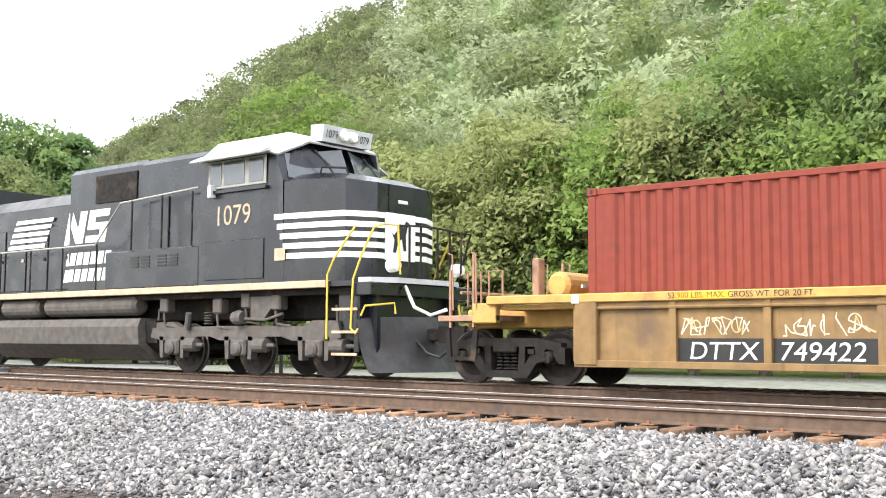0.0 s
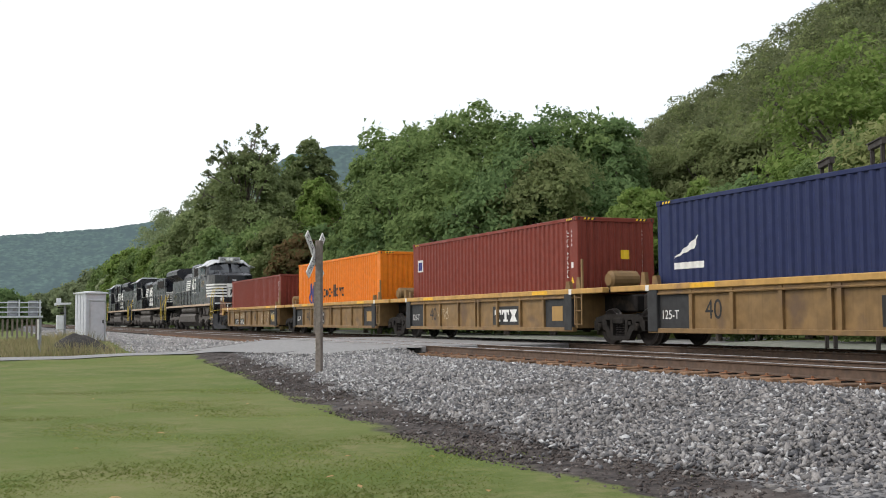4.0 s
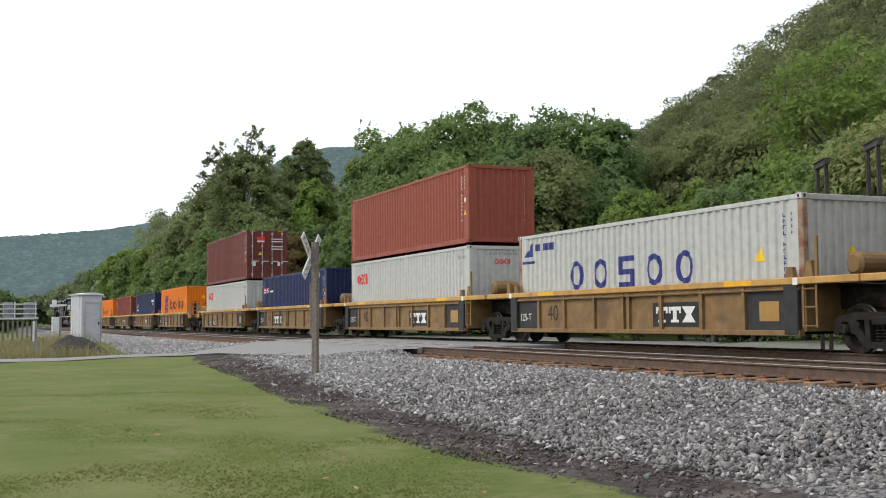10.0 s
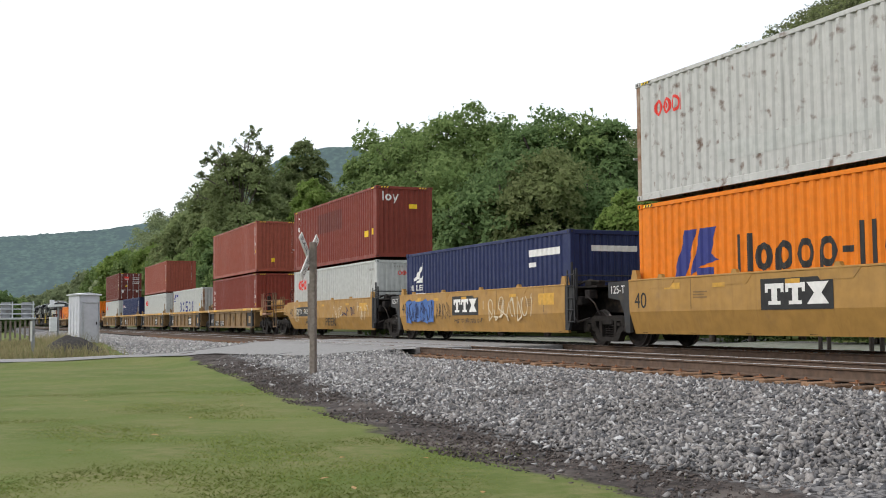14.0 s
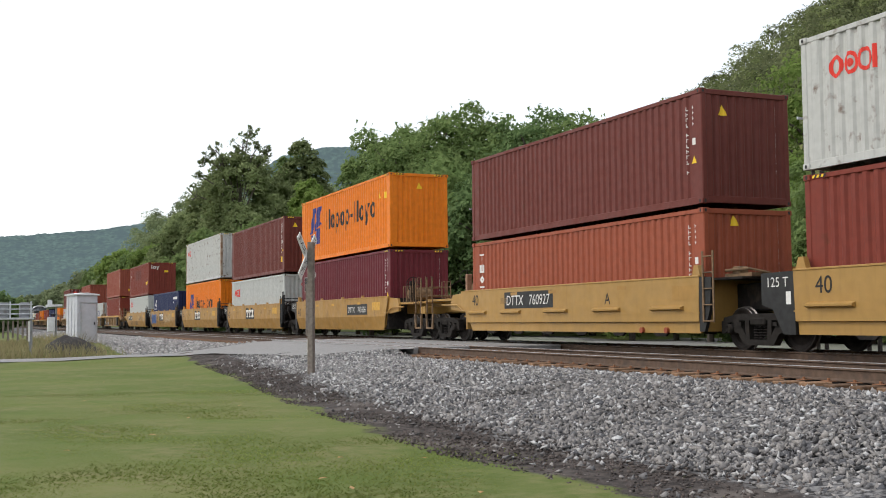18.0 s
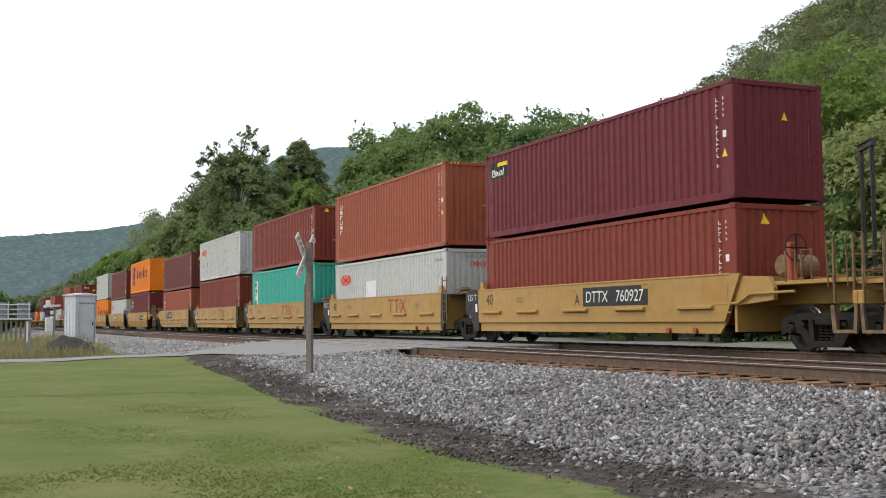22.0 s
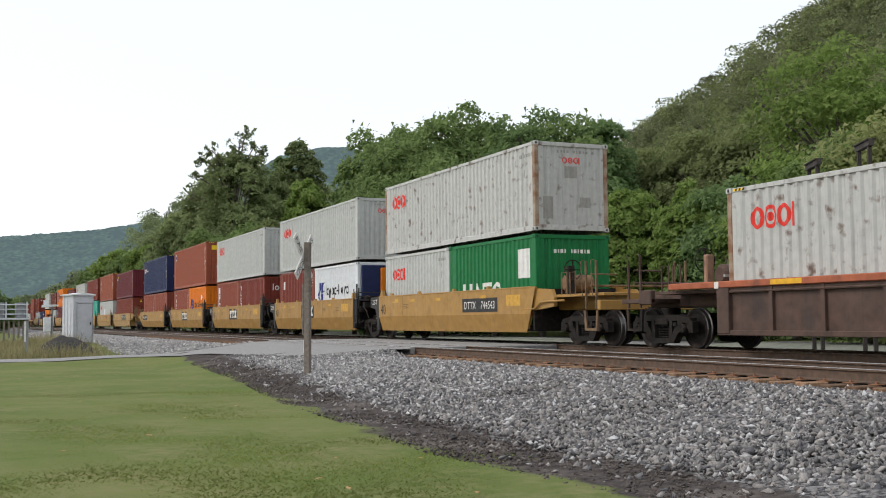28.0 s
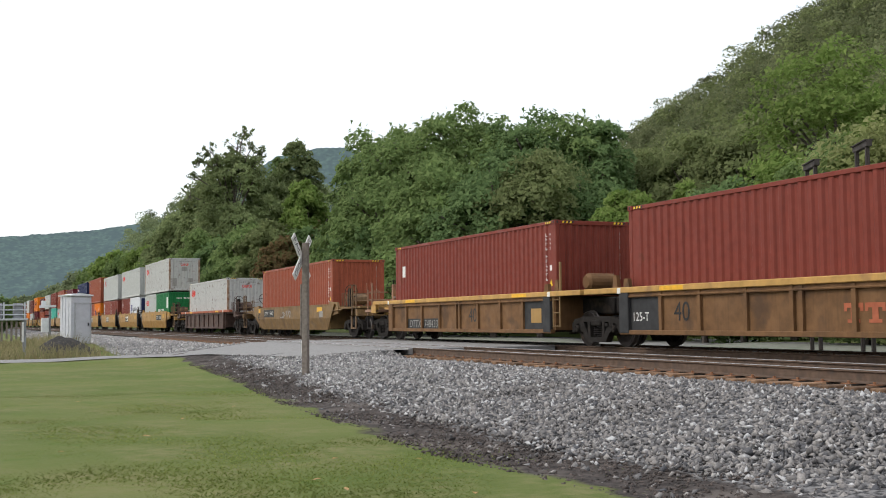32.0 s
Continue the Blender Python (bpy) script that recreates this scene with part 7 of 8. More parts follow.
    part("nose_handle", Shape().tube([(-2.25, -1.15, 3.96), (-2.2, -1.15, 4.10), (-1.7, -1.0, 4.06), (-1.62, -1.0, 3.9)], 0.022, 6), M["grime"], c)
    for k in range(5):
        z = 2.30 + 0.195 * k
        part("nose_band", band([(-3.10, -1.565), (-2.80, -1.55)] + NOSE[1:-1] + [(-2.80, 1.55), (-3.10, 1.565)], z, z + 0.112, 0.010, 0.025 * (4 - k) * 0.55 + 0.002, 0.97), M["white_paint"], c, "white nose band")
    part("nose_emblem", Shape().box(-1.10, -1.085, -0.52, 0.36, 2.28, 3.20), M["white_paint"], c, "white emblem block")
    em = part("emblem_figure", Shape(), M["black_paint"], c, "black figure on the emblem")
    em.data = Shape().add([(-1.080, y * 0.72 - 0.06, 2.75 + (z - 2.75) * 0.78) for y, z in ((-0.34, 2.34), (-0.22, 2.34), (-0.12, 2.62), (0.02, 2.70), (0.10, 2.40), (0.20, 2.40), (0.18, 2.78), (0.24, 2.98), (0.34, 3.10), (0.20, 3.16), (0.06, 3.00), (-0.04, 3.08), (-0.14, 2.92), (-0.30, 2.78), (-0.40, 2.84), (-0.28, 2.66))],
                          [(0, 1, 2, 15), (15, 2, 3, 12, 13), (13, 14, 15), (3, 4, 5, 6), (3, 6, 7, 10, 12), (7, 8, 9, 10), (10, 11, 12)]).mesh("emblem_figure", [M["black_paint"]])
    # platform, steps, plough, lamps and rails at the cab end
    part("front_sill", Shape().box(-1.0, -0.55, -1.5, 1.5, 1.55, 1.80, 0.02), bl, c)
    part("anticlimber", Shape().prism([(-1.0, -1.35), (-0.72, -1.30), (-0.45, -0.85), (-0.45, 0.85), (-0.72, 1.30), (-1.0, 1.35)], 1.80, 1.90, "z"), M["roof_white"], c, "pale anticlimber")
    part("pilot", Shape().box(-1.02, -0.88, -1.45, 1.45, 0.5, 1.6, 0.02), bl, c)
    pv, rows_ = [], 7
    for i in range(rows_):
        z = 1.18 - 1.04 * i / (rows_ - 1)
        k = ((i / (rows_ - 1)) - 0.35)
        for y in (-1.5, -1.1, -0.55, 0.0, 0.55, 1.1, 1.5):
            pv.append((-0.92 + 0.62 * (1 - abs(y) / 1.5) ** 0.8 + 0.42 * k * abs(k) + 0.12 * k + (0.10 if abs(y) > 1.4 else 0), y, z if abs(y) < 0.9 else z - 0.10 * (1 - i / (rows_ - 1)) * (abs(y) - 0.9)))
    part("plough", Shape().add(pv, [(r * 7 + i, r * 7 + i + 1, r * 7 + i + 8, r * 7 + i + 7) for r in range(rows_ - 1) for i in range(6)]), M["plough"], c, "scuffed grey snow plough", smooth=True)
    for y in (-1.36, 1.36):
        part("plough_rail", Shape().tube([(-0.80, y - 0.12, 1.18), (-0.72, y - 0.1, 1.36), (-0.45, y * 0.7, 1.42), (-0.42, y * 0.7, 1.22)], 0.022, 6), M["rail_yellow"], c, "yellow grab rail over the plough")
    for s in (-1, 1):
        w = Shape().box(-1.64, -0.66, min(s * 1.1, s * 1.2), max(s * 1.1, s * 1.2), 0.45, 1.74)
        part("step_well", w, bl, c)
        for z in (0.45, 0.86, 1.28):
            part("step", Shape().box(-1.50, -0.85, min(s * 1.12, s * 1.52), max(s * 1.12, s * 1.52), z, z + 0.05, 0.008), bl, c)
            part("step_edge", Shape().box(-1.50, -0.85, min(s * 1.515, s * 1.535), max(s * 1.515, s * 1.535), z, z + 0.05), M["sill"], c)
        part("handrail", Shape().tube([(-1.62, s * 1.54, 0.75), (-1.62, s * 1.54, 1.95), (-1.45, s * 1.54, 2.25), (-1.20, s * 1.48, 2.60), (-1.02, s * 1.42, 2.85)], 0.021, 8), M["rail_yellow"], c, "yellow handrail")
        part("handrail", Shape().tube([(-0.85, s * 1.50, 0.95), (-0.88, s * 1.54, 0.85), (-1.0, s * 1.54, 0.95), (-0.95, s * 1.54, 1.85), (-0.78, s * 1.5, 2.3), (-0.55, s * 1.42, 2.80), (-0.42, s * 1.3, 2.86), (-0.38, s * 0.95, 2.86), (-0.36, s * 0.9, 1.95)], 0.021, 8), M["rail_yellow"] if s < 0 else M["grime"], c, "yellow handrail")
        part("ditch_light", Shape().lathe([(0, 0.10), (0.11, 0.08), (0.13, 0.0), (0.13, -0.12), (0, -0.12)], (-0.46, s * 0.95, 2.12), "x", 16), M["lamp"], c, "round ditch light")
        for k, x in enumerate((-0.42, -0.40)):
            part("end_post", Shape().tube([(x, s * (0.25 + 0.35 * k), 1.92), (x, s * (0.25 + 0.35 * k), 2.9)], 0.022, 6), M["grime"], c)
    part("front_rail", Shape().tube([(-0.40, -0.9, 2.86), (-0.40, -0.25, 2.9), (-0.40, 0.25, 2.9), (-0.40, 0.9, 2.86)], 0.022, 6), M["grime"], c)
    coupler(c, -0.75, 1)
    part("hose", Shape().tube([(-0.5, -0.6, 1.75), (-0.25, -0.62, 1.35), (0.05, -0.5, 1.2), (0.35, -0.4, 1.3)], 0.035, 6), M["white_paint"], c, "pale cable hanging at the coupler")
    # side rails
    for s in (-1, 1):
        for k in range(9):
            x = -20.6 + k * 1.42
            part("rail_post", Shape().tube([(x, s * 1.50, 1.80), (x, s * 1.50, 2.92)], 0.022, 6), M["grime"], c)
        part("handrail", Shape().tube([(-21.2, s * 1.50, 2.85), (-20.6, s * 1.50, 2.92), (-9.3, s * 1.50, 2.92), (-8.35, s * 1.50, 3.82), (-5.55, s * 1.50, 3.95)], 0.022, 6), M["grey_paint"], c, "grey side handrail")
        for x in (-7.9, -6.8, -5.75):
            part("rail_post", Shape().tube([(x, s * 1.50, 2.72), (x, s * 1.50, 3.88)], 0.022, 6), M["grime"], c)
        # reservoirs and tank
        part("air_reservoir", Shape().lathe([(0, -1.9), (0.16, -1.88), (0.23, -1.78), (0.23, 1.78), (0.16, 1.88), (0, 1.9)], (-9.7, s * 1.22, 1.50), "x", 16), M["loco_under"], c, "dusty air reservoir")
        part("air_reservoir", Shape().lathe([(0, -0.9), (0.16, -0.88), (0.23, -0.78), (0.23, 0.78), (0.16, 0.88), (0, 0.9)], (-12.7, s * 1.22, 1.50), "x", 16), M["loco_under"], c, "dusty air reservoir")
    part("fuel_tank", Shape().prism([(-0.95, 0.26), (0.95, 0.26), (1.44, 0.62), (1.48, 1.02), (1.40, 1.20), (-1.40, 1.20), (-1.48, 1.02), (-1.44, 0.62)], -14.1, -7.6, "x"), M["loco_under"], c, "dusty fuel tank")
    part("tank_end", Shape().prism([(-0.8, 0.32), (0.8, 0.32), (1.25, 0.66), (1.28, 1.15), (-1.28, 1.15), (-1.25, 0.66)], -7.6, -7.2, "x"), M["grime"], c)
    for x, z in ((-7.0, 1.5), (-5.2, 1.45), (-4.3, 1.55), (-3.4, 1.5)):
        part("pipework", Shape().box(x, x + 0.28, -1.36, -1.12, z - 0.18, z + 0.14, 0.03).tube([(x + 0.1, -1.3, z - 0.15), (x + 0.15, -1.3, z - 0.45), (x + 0.5, -1.25, z - 0.5)], 0.03, 6), M["loco_under"], c)
    part("duct", Shape().prism([(-4.0, 1.72), (-3.3, 1.72), (-3.3, 1.45), (-3.6, 1.15), (-4.0, 1.15)], -1.34, -1.0), M["loco_under"], c)
    loco_truck(c, -4.45)
    loco_truck(c, -17.4)
    # stripes and block marks on the hood
    st = []
    for k in range(5):
        st.append([(-13.5 + 0.09 * k, 3.02 + 0.16 * k), (-11.75 + 0.09 * k, 3.02 + 0.16 * k), (-11.70 + 0.09 * k, 3.12 + 0.16 * k), (-13.44 + 0.09 * k, 3.12 + 0.16 * k)])
    st = shift(st, -0.5, 0.02)
    def face(x, a, b):
        return side * (1.126 if wide and (a + b) / 2 > -11.0 else 1.045)

    def seen(polys):
        return [[(-22.0 - x, z) for x, z in p] for p in polys] if turned else polys

    part("stripes", decal(seen(st), face), M["white_paint"], c, "white speed stripes")
    big = [[(0, 0), (0.26, 0), (0.26, 0.78), (0, 0.78)], [(0.27, 0.78), (0.27, 0.42), (0.56, 0), (0.56, 0.36)], [(0.57, 0), (0.83, 0), (0.83, 0.78), (0.57, 0.78)],
           rect(0.92, 1.66, 0, 0.17), rect(1.40, 1.66, 0.17, 0.31), rect(0.92, 1.66, 0.31, 0.47), rect(0.92, 1.18, 0.47, 0.61), rect(0.92, 1.66, 0.61, 0.78)]
    big = shift(big, -11.35, 3.04, 1.12, 0.25)
    part("block_mark", decal(seen(big), face), M["white_paint"], c, "white block mark")
    wd = [rect(-11.25 + 0.29 * k, -11.02 + 0.29 * k, 0, 0.30) for k in range(7)]
    wd = shift(wd, 0, 2.52, 1, 0.25) + shift([rect(-11.33 + 0.29 * k, -11.10 + 0.29 * k, 0, 0.30) for k in range(8)], 0, 2.12, 1, 0.25)
    part("block_word", decal(seen(wd), face), M["white_paint"], c, "two rows of white block letters")
    # far end
    part("rear_platform", Shape().box(-L, -20.6, -1.5, 1.5, 1.55, 1.84, 0.02).box(-L, -L + 0.15, -1.4, 1.4, 0.6, 1.6, 0.02), bl, c)
    for s in (-1, 1):
        part("handrail", Shape().tube([(-20.75, s * 1.54, 0.75), (-20.75, s * 1.54, 1.95), (-20.9, s * 1.52, 2.35), (-21.2, s * 1.5, 2.85)], 0.025, 8), M["rail_yellow"], c, "yellow handrail")
        part("handrail", Shape().tube([(-21.6, s * 1.54, 0.75), (-21.6, s * 1.54, 1.95), (-21.75, s * 1.4, 2.35), (-21.8, s * 1.1, 2.85)], 0.025, 8), M["rail_yellow"], c, "yellow handrail")
        for z in (0.45, 0.86, 1.28):
            part("step", Shape().box(-21.5, -20.85, min(s * 1.12, s * 1.54), max(s * 1.12, s * 1.54), z, z + 0.05, 0.008), M["grime"], c)
    for k in range(5):
        part("end_band", Shape().box(-20.72, -20.61, -1.012, 1.012, 2.30 + 0.195 * k, 2.41 + 0.195 * k), M["white_paint"], c, "white end band")
    coupler(c, -L + 0.2, -1)
    MOVING.append((c, x_end if not turned else x_end - L - 0.1, 0.0, 180 if turned else 0))
    c.matrix_basis = pose(MOVING[-1][1], TRACK_FAR, 0, 0, 0, 180 if turned else 0)
    return c


locomotive(-13.35, "black six-axle locomotive with white nose bands and tan deck edge")
locomotive(-35.9, "black six-axle locomotive, older, coupled behind another", True, "2578", False)
locomotive(-58.5, "grimy black six-axle locomotive at the head of the train", True, "9371", True)
# ---- woods and hills ----
def blades(p, nrm, leaf, rng):
    """One pointed leaf, a triangle, at each place with that normal: verts and faces."""
    n = len(p)
    nrm = nrm / np.linalg.norm(nrm, axis=1, keepdims=True)
    t = np.cross(nrm, rng.normal(size=(n, 3)))
    t /= np.linalg.norm(t, axis=1, keepdims=True) + 1e-9
    b = np.cross(nrm, t)
    s = (leaf * rng.uniform(0.6, 1.45, n))[:, None]
    v = np.stack([p + t * s - nrm * s * 0.2, p - t * s * 0.75 + b * s * 0.55, p - t * s * 0.75 - b * s * 0.55], 1)
    return v.reshape(-1, 3), np.arange(3 * n).reshape(-1, 3)


def leaf_cloud(centres, radii, per, leaf, rng, flat=0.75, up=0.55):
    """Leaves over the shells of blobs, thicker on top."""
    centres, radii = np.asarray(centres, float), np.asarray(radii, float)
    idx = np.repeat(np.arange(len(centres)), per)
    n = len(idx)
    d = rng.normal(size=(n, 3))
    d[:, 2] += up
    d /= np.linalg.norm(d, axis=1, keepdims=True)
    rr = radii[idx][:, None] * np.where(rng.random((n, 1)) < 0.8, rng.uniform(0.82, 1.15, (n, 1)), rng.uniform(0.4, 0.85, (n, 1)))
    return blades(centres[idx] + d * rr * np.array([1, 1, flat]), d * 0.6 + rng.normal(0, 0.45, (n, 3)) + np.array([0, 0, 0.5]), leaf, rng)


def spray_cloud(centres, radii, outward, per, leaf, rng):
    """Leaves in flat drooping sprays, one to a bough, so that a crown shows lit layers over dark gaps."""
    centres, radii, outward = np.asarray(centres, float), np.asarray(radii, float), np.asarray(outward, float)
    idx = np.repeat(np.arange(len(centres)), per)
    n = len(idx)
    a, q = rng.uniform(0, 2 * np.pi, n), np.sqrt(rng.random(n)) * rng.uniform(0.75, 1.2, n)
    k, o = radii[idx], outward[idx]
    dx, dy = np.cos(a) * q * k, np.sin(a) * q * k
    along = dx * o[:, 0] + dy * o[:, 1]
    dz = -0.42 * along - 0.34 * q * q * k + rng.normal(0, 0.24, n) * k
    p = centres[idx] + np.stack([dx, dy, dz], -1)
    nrm = np.stack([o[:, 0] * 0.7 + np.cos(a) * q * 0.3, o[:, 1] * 0.7 + np.sin(a) * q * 0.3, np.full(n, 0.6)], -1) + rng.normal(0, 0.42, (n, 3))
    return blades(p, nrm, leaf, rng)


def boughs(h, spread, rng, base, n, lobed=0.2, pointed=0.0):
    """Places, sizes and outward ways of the sprays of a crown h high: an egg-shaped shell, lobed, with gaps."""
    out, rad, way = [], [], []
    zc, zr = h * (base + 1) / 2, h * (1 - base) / 2
    lobes = rng.normal(size=(7, 3))
    lobes /= np.linalg.norm(lobes, axis=1, keepdims=True)
    while len(out) < n:
        d = rng.normal(size=3)
        d[2] = d[2] * 0.95 + 0.2
        d /= np.linalg.norm(d)
        f = (0.84 + lobed * max(0.0, float((lobes @ d).max())) ** 4) * rng.uniform(0.62, 1.0)
        k = spread * rng.uniform(0.15, 0.29)
        narrow = 1 - pointed * max(0.0, d[2]) ** 1.5
        z = zc + d[2] * f * zr * 1.1
        if z < 0.4:
            continue
        out.append((d[0] * f * spread * narrow, d[1] * f * spread * narrow, min(z, h - k * 0.05)))
        rad.append(k)
        m = math.hypot(d[0], d[1]) + 0.25
        way.append((d[0] / m, d[1] / m))
    return out, rad, way


def tree(x, y, h, spread, mat, seed, leaf=0.2, per=105, n=120, base=0.05, label="leafy broadleaf tree beside the track", group="trackside trees", lobed=0.2, pointed=0.0, tufts=()):
    """A tapered trunk with limbs and a crown of leaf sprays h high; tufts: open clumps (x, y, z, radius) that stand out of the crown."""
    rng = np.random.default_rng(seed)
    t = thing("tree", label, "tree", group)
    z = float(ground_z(x, y)) + hill_z(x, y)
    t.location = (x, y, z - 0.1)
    s = Shape()
    lean = rng.normal(0, 0.02, 2) * h
    top = h * 0.82
    path = [(lean[0] * k * k, lean[1] * k * k, top * k) for k in (0, 0.25, 0.5, 0.75, 1)]
    r0 = 0.016 * h + 0.05
    for a, b, ra in zip(path, path[1:], (1.0, 0.8, 0.55, 0.35)):
        s.tube([a, b], r0 * ra, 7)
    places, rad, way = boughs(h, spread, rng, base, int(n * max(1.0, min(1.7, h / (2.6 * spread)))), lobed, pointed)
    open_ = []
    for bx, by, bz, r in tufts:
        s.tube([(lean[0], lean[1], top * 0.8), (bx * 0.6, by * 0.6, bz - r * 1.6), (bx, by, bz)], 0.07, 5)
        for _ in range(9):
            o = rng.normal(0, 0.6, 3) * r
            s.tube([(bx, by, bz - r * 0.6), (bx + o[0], by + o[1], bz + o[2])], 0.035, 4)
            open_.append(((bx + o[0], by + o[1], bz + o[2]), r * rng.uniform(0.3, 0.6), (rng.normal(0, 1.2), rng.normal(0, 1.2))))
    for (bx, by, bz), r in list(zip(places, rad))[:16]:
        k = max(0.15, min(0.9, (bz / top) * 0.7))
        st = (lean[0] * k * k, lean[1] * k * k, top * k)
        mid = ((st[0] + bx) / 2, (st[1] + by) / 2, (st[2] + bz) / 2 + 0.2)
        s.tube([st, mid, (bx, by, bz)], 0.02 + r0 * 0.2, 5)
    part("trunk", s, M["bark"], t)
    v, f = spray_cloud(places, rad, way, per, leaf, rng)
    if open_:
        v2, f2 = spray_cloud([o[0] for o in open_], [o[1] for o in open_], [o[2] for o in open_], 22, leaf * 0.75, rng)
        v, f = np.concatenate([v, v2]), np.concatenate([f, f2 + len(v)])
    part("crown", big_mesh("crown", v, f, M[mat]), None, t)
    return t


HILL_A = [-20, 0, 6, 7.5, 8.6, 10.4, 12, 16, 18, 26, 33.6, 40, 46, 60, 80, 110, 150, 180]
HILL_E = [0.2, 0.3, 2.0, 4.0, 5.1, 6.2, 6.6, 6.6, 6.4, 7.2, 9.5, 13.5, 17.0, 22, 24, 21, 12, 4]


def hill_z(x, y):
    """Height that the wooded hill adds to the ground."""
    a = math.degrees(math.atan2(y, -x))
    r = math.hypot(x, y)
    R = float(np.interp(a, [0, 15, 25, 34, 46, 70, 180], [900, 620, 430, 330, 250, 210, 210]))
    e = float(np.interp(a, HILL_A, HILL_E))
    top = R * math.tan(radians(e)) - 4
    start = float(np.interp(a, [0, 20, 34, 46, 90, 180], [420, 210, 105, 62, 48, 60]))
    if y < 20:
        return 0.0
    k = max(0.0, min(1.25, (r - start) / (R - start)))
    return max(0.0, top * (k ** 1.15 if k <= 1 else 1 - (k - 1) * 0.8)) * min(1, (y - 20) / 14)


def build_hill():
    aa = np.radians(np.arange(2, 150, 1.5))
    rr = np.concatenate([np.arange(46, 120, 6), np.geomspace(120, 1050, 30)])
    v = []
    for a in aa:
        for r in rr:
            x, y = -r * math.cos(a), r * math.sin(a)
            v.append((x, y, hill_z(x, y) - 0.85 + 0.35 * min(1, max(0, (y - 34) / 20))))
    n = len(rr)
    f = [(i * n + k, i * n + k + 1, (i + 1) * n + k + 1, (i + 1) * n + k) for i in range(len(aa) - 1) for k in range(n - 1)]
    me = big_mesh("hillside", np.array(v), np.array(f), M["leaf_dark"], True)
    tagged(new("hillside", me), "steep wooded hillside ground under the trees", "hill", kind="structure")


build_hill()


def woods(name, label, count, seed, mat, amin, amax, rmin, rmax, size, leaf, per):
    """A far wood: many crowns in one mesh."""
    rng = np.random.default_rng(seed)
    C, R = [], []
    while len(C) < count:
        a, r = rng.uniform(amin, amax), rmin + (rmax - rmin) * rng.random() ** 0.7
        x, y = -r * math.cos(radians(a)), r * math.sin(radians(a))
        if y < 26:
            continue
        z = hill_z(x, y)
        for _ in range(3):
            k = size * rng.uniform(0.5, 1.0)
            C.append((x + rng.normal(0, size * 0.6), y + rng.normal(0, size * 0.6), z + size * rng.uniform(0.6, 2.2)))
            R.append(k)
    v, f = leaf_cloud(C, R, per, leaf, rng, 0.9)
    tagged(new(name, big_mesh(name, v, f, M[mat])), label, "woods", kind="stuff")


woods("hillside_woods", "hazy olive-green woods covering the steep hillside", 2700, 21, "leaf_slope", 27, 48, 70, 345, 2.7, 0.36, 85)
woods("hillside_woods_pale", "pale yellow-green woods on the steep hillside", 1700, 25, "leaf_pale", 47, 84, 62, 345, 3.2, 0.40, 110)
woods("hillside_woods_olive", "olive-green woods covering the steep hillside", 1500, 22, "leaf_olive", 28, 80, 75, 335, 3.2, 0.40, 95)
woods("valley_woods", "green woods along the valley side", 1700, 23, "leaf_hill", 4.5, 30, 170, 800, 4.6, 0.75, 80)
woods("valley_woods_bright", "bright green woods along the valley side", 400, 24, "leaf_bright", 8, 26, 160, 420, 4.0, 0.6, 90)

def polar(a, r):
    return -r * math.cos(radians(a)), r * math.sin(radians(a))


def rise(a, r, e):
    """Height of a tree whose top stands e degrees over the eye's level, r metres off along a."""
    x, y = polar(a, r)
    return r * math.tan(radians(e)) + EYE[2] - float(ground_z(x, y)) - hill_z(x, y) + 0.1


# the dome of trees across the tracks: way, distance, top, spread
for i, (a, r, e, sp, mat) in enumerate((
        (20.3, 100, 9.9, 5.0, "leaf"), (22.0, 94, 11.0, 5.6, "leaf"), (24.3, 90, 11.0, 5.8, "leaf"), (26.4, 90, 10.9, 5.6, "leaf"), (28.6, 86, 10.8, 5.4, "leaf_dark"), (30.3, 86, 10.7, 5.2, "leaf"),
        (31.7, 84, 9.9, 4.0, "leaf_dark"), (20.8, 84, 7.6, 4.8, "leaf"), (23.4, 76, 8.4, 4.8, "leaf"), (26.2, 72, 8.3, 4.8, "leaf_dark"), (28.6, 70, 8.6, 4.4, "leaf_olive"), (31.0, 72, 7.8, 4.2, "leaf_dark"),
        (33.0, 64, 6.6, 2.6, "leaf_bright"), (36.5, 84, 9.6, 5.0, "leaf_olive"), (39.5, 80, 10.4, 5.0, "leaf_olive"), (34.6, 88, 8.8, 4.6, "leaf_olive"), (36.9, 60, 6.8, 3.0, "leaf_bright"), (35.2, 66, 5.6, 3.2, "leaf"))):
    x, y = polar(a, r)
    tree(x, y, rise(a, r, e), sp, mat, 100 + i, leaf=0.10 + r * 0.0012, per=135 if sp > 4 else 105, n=130)
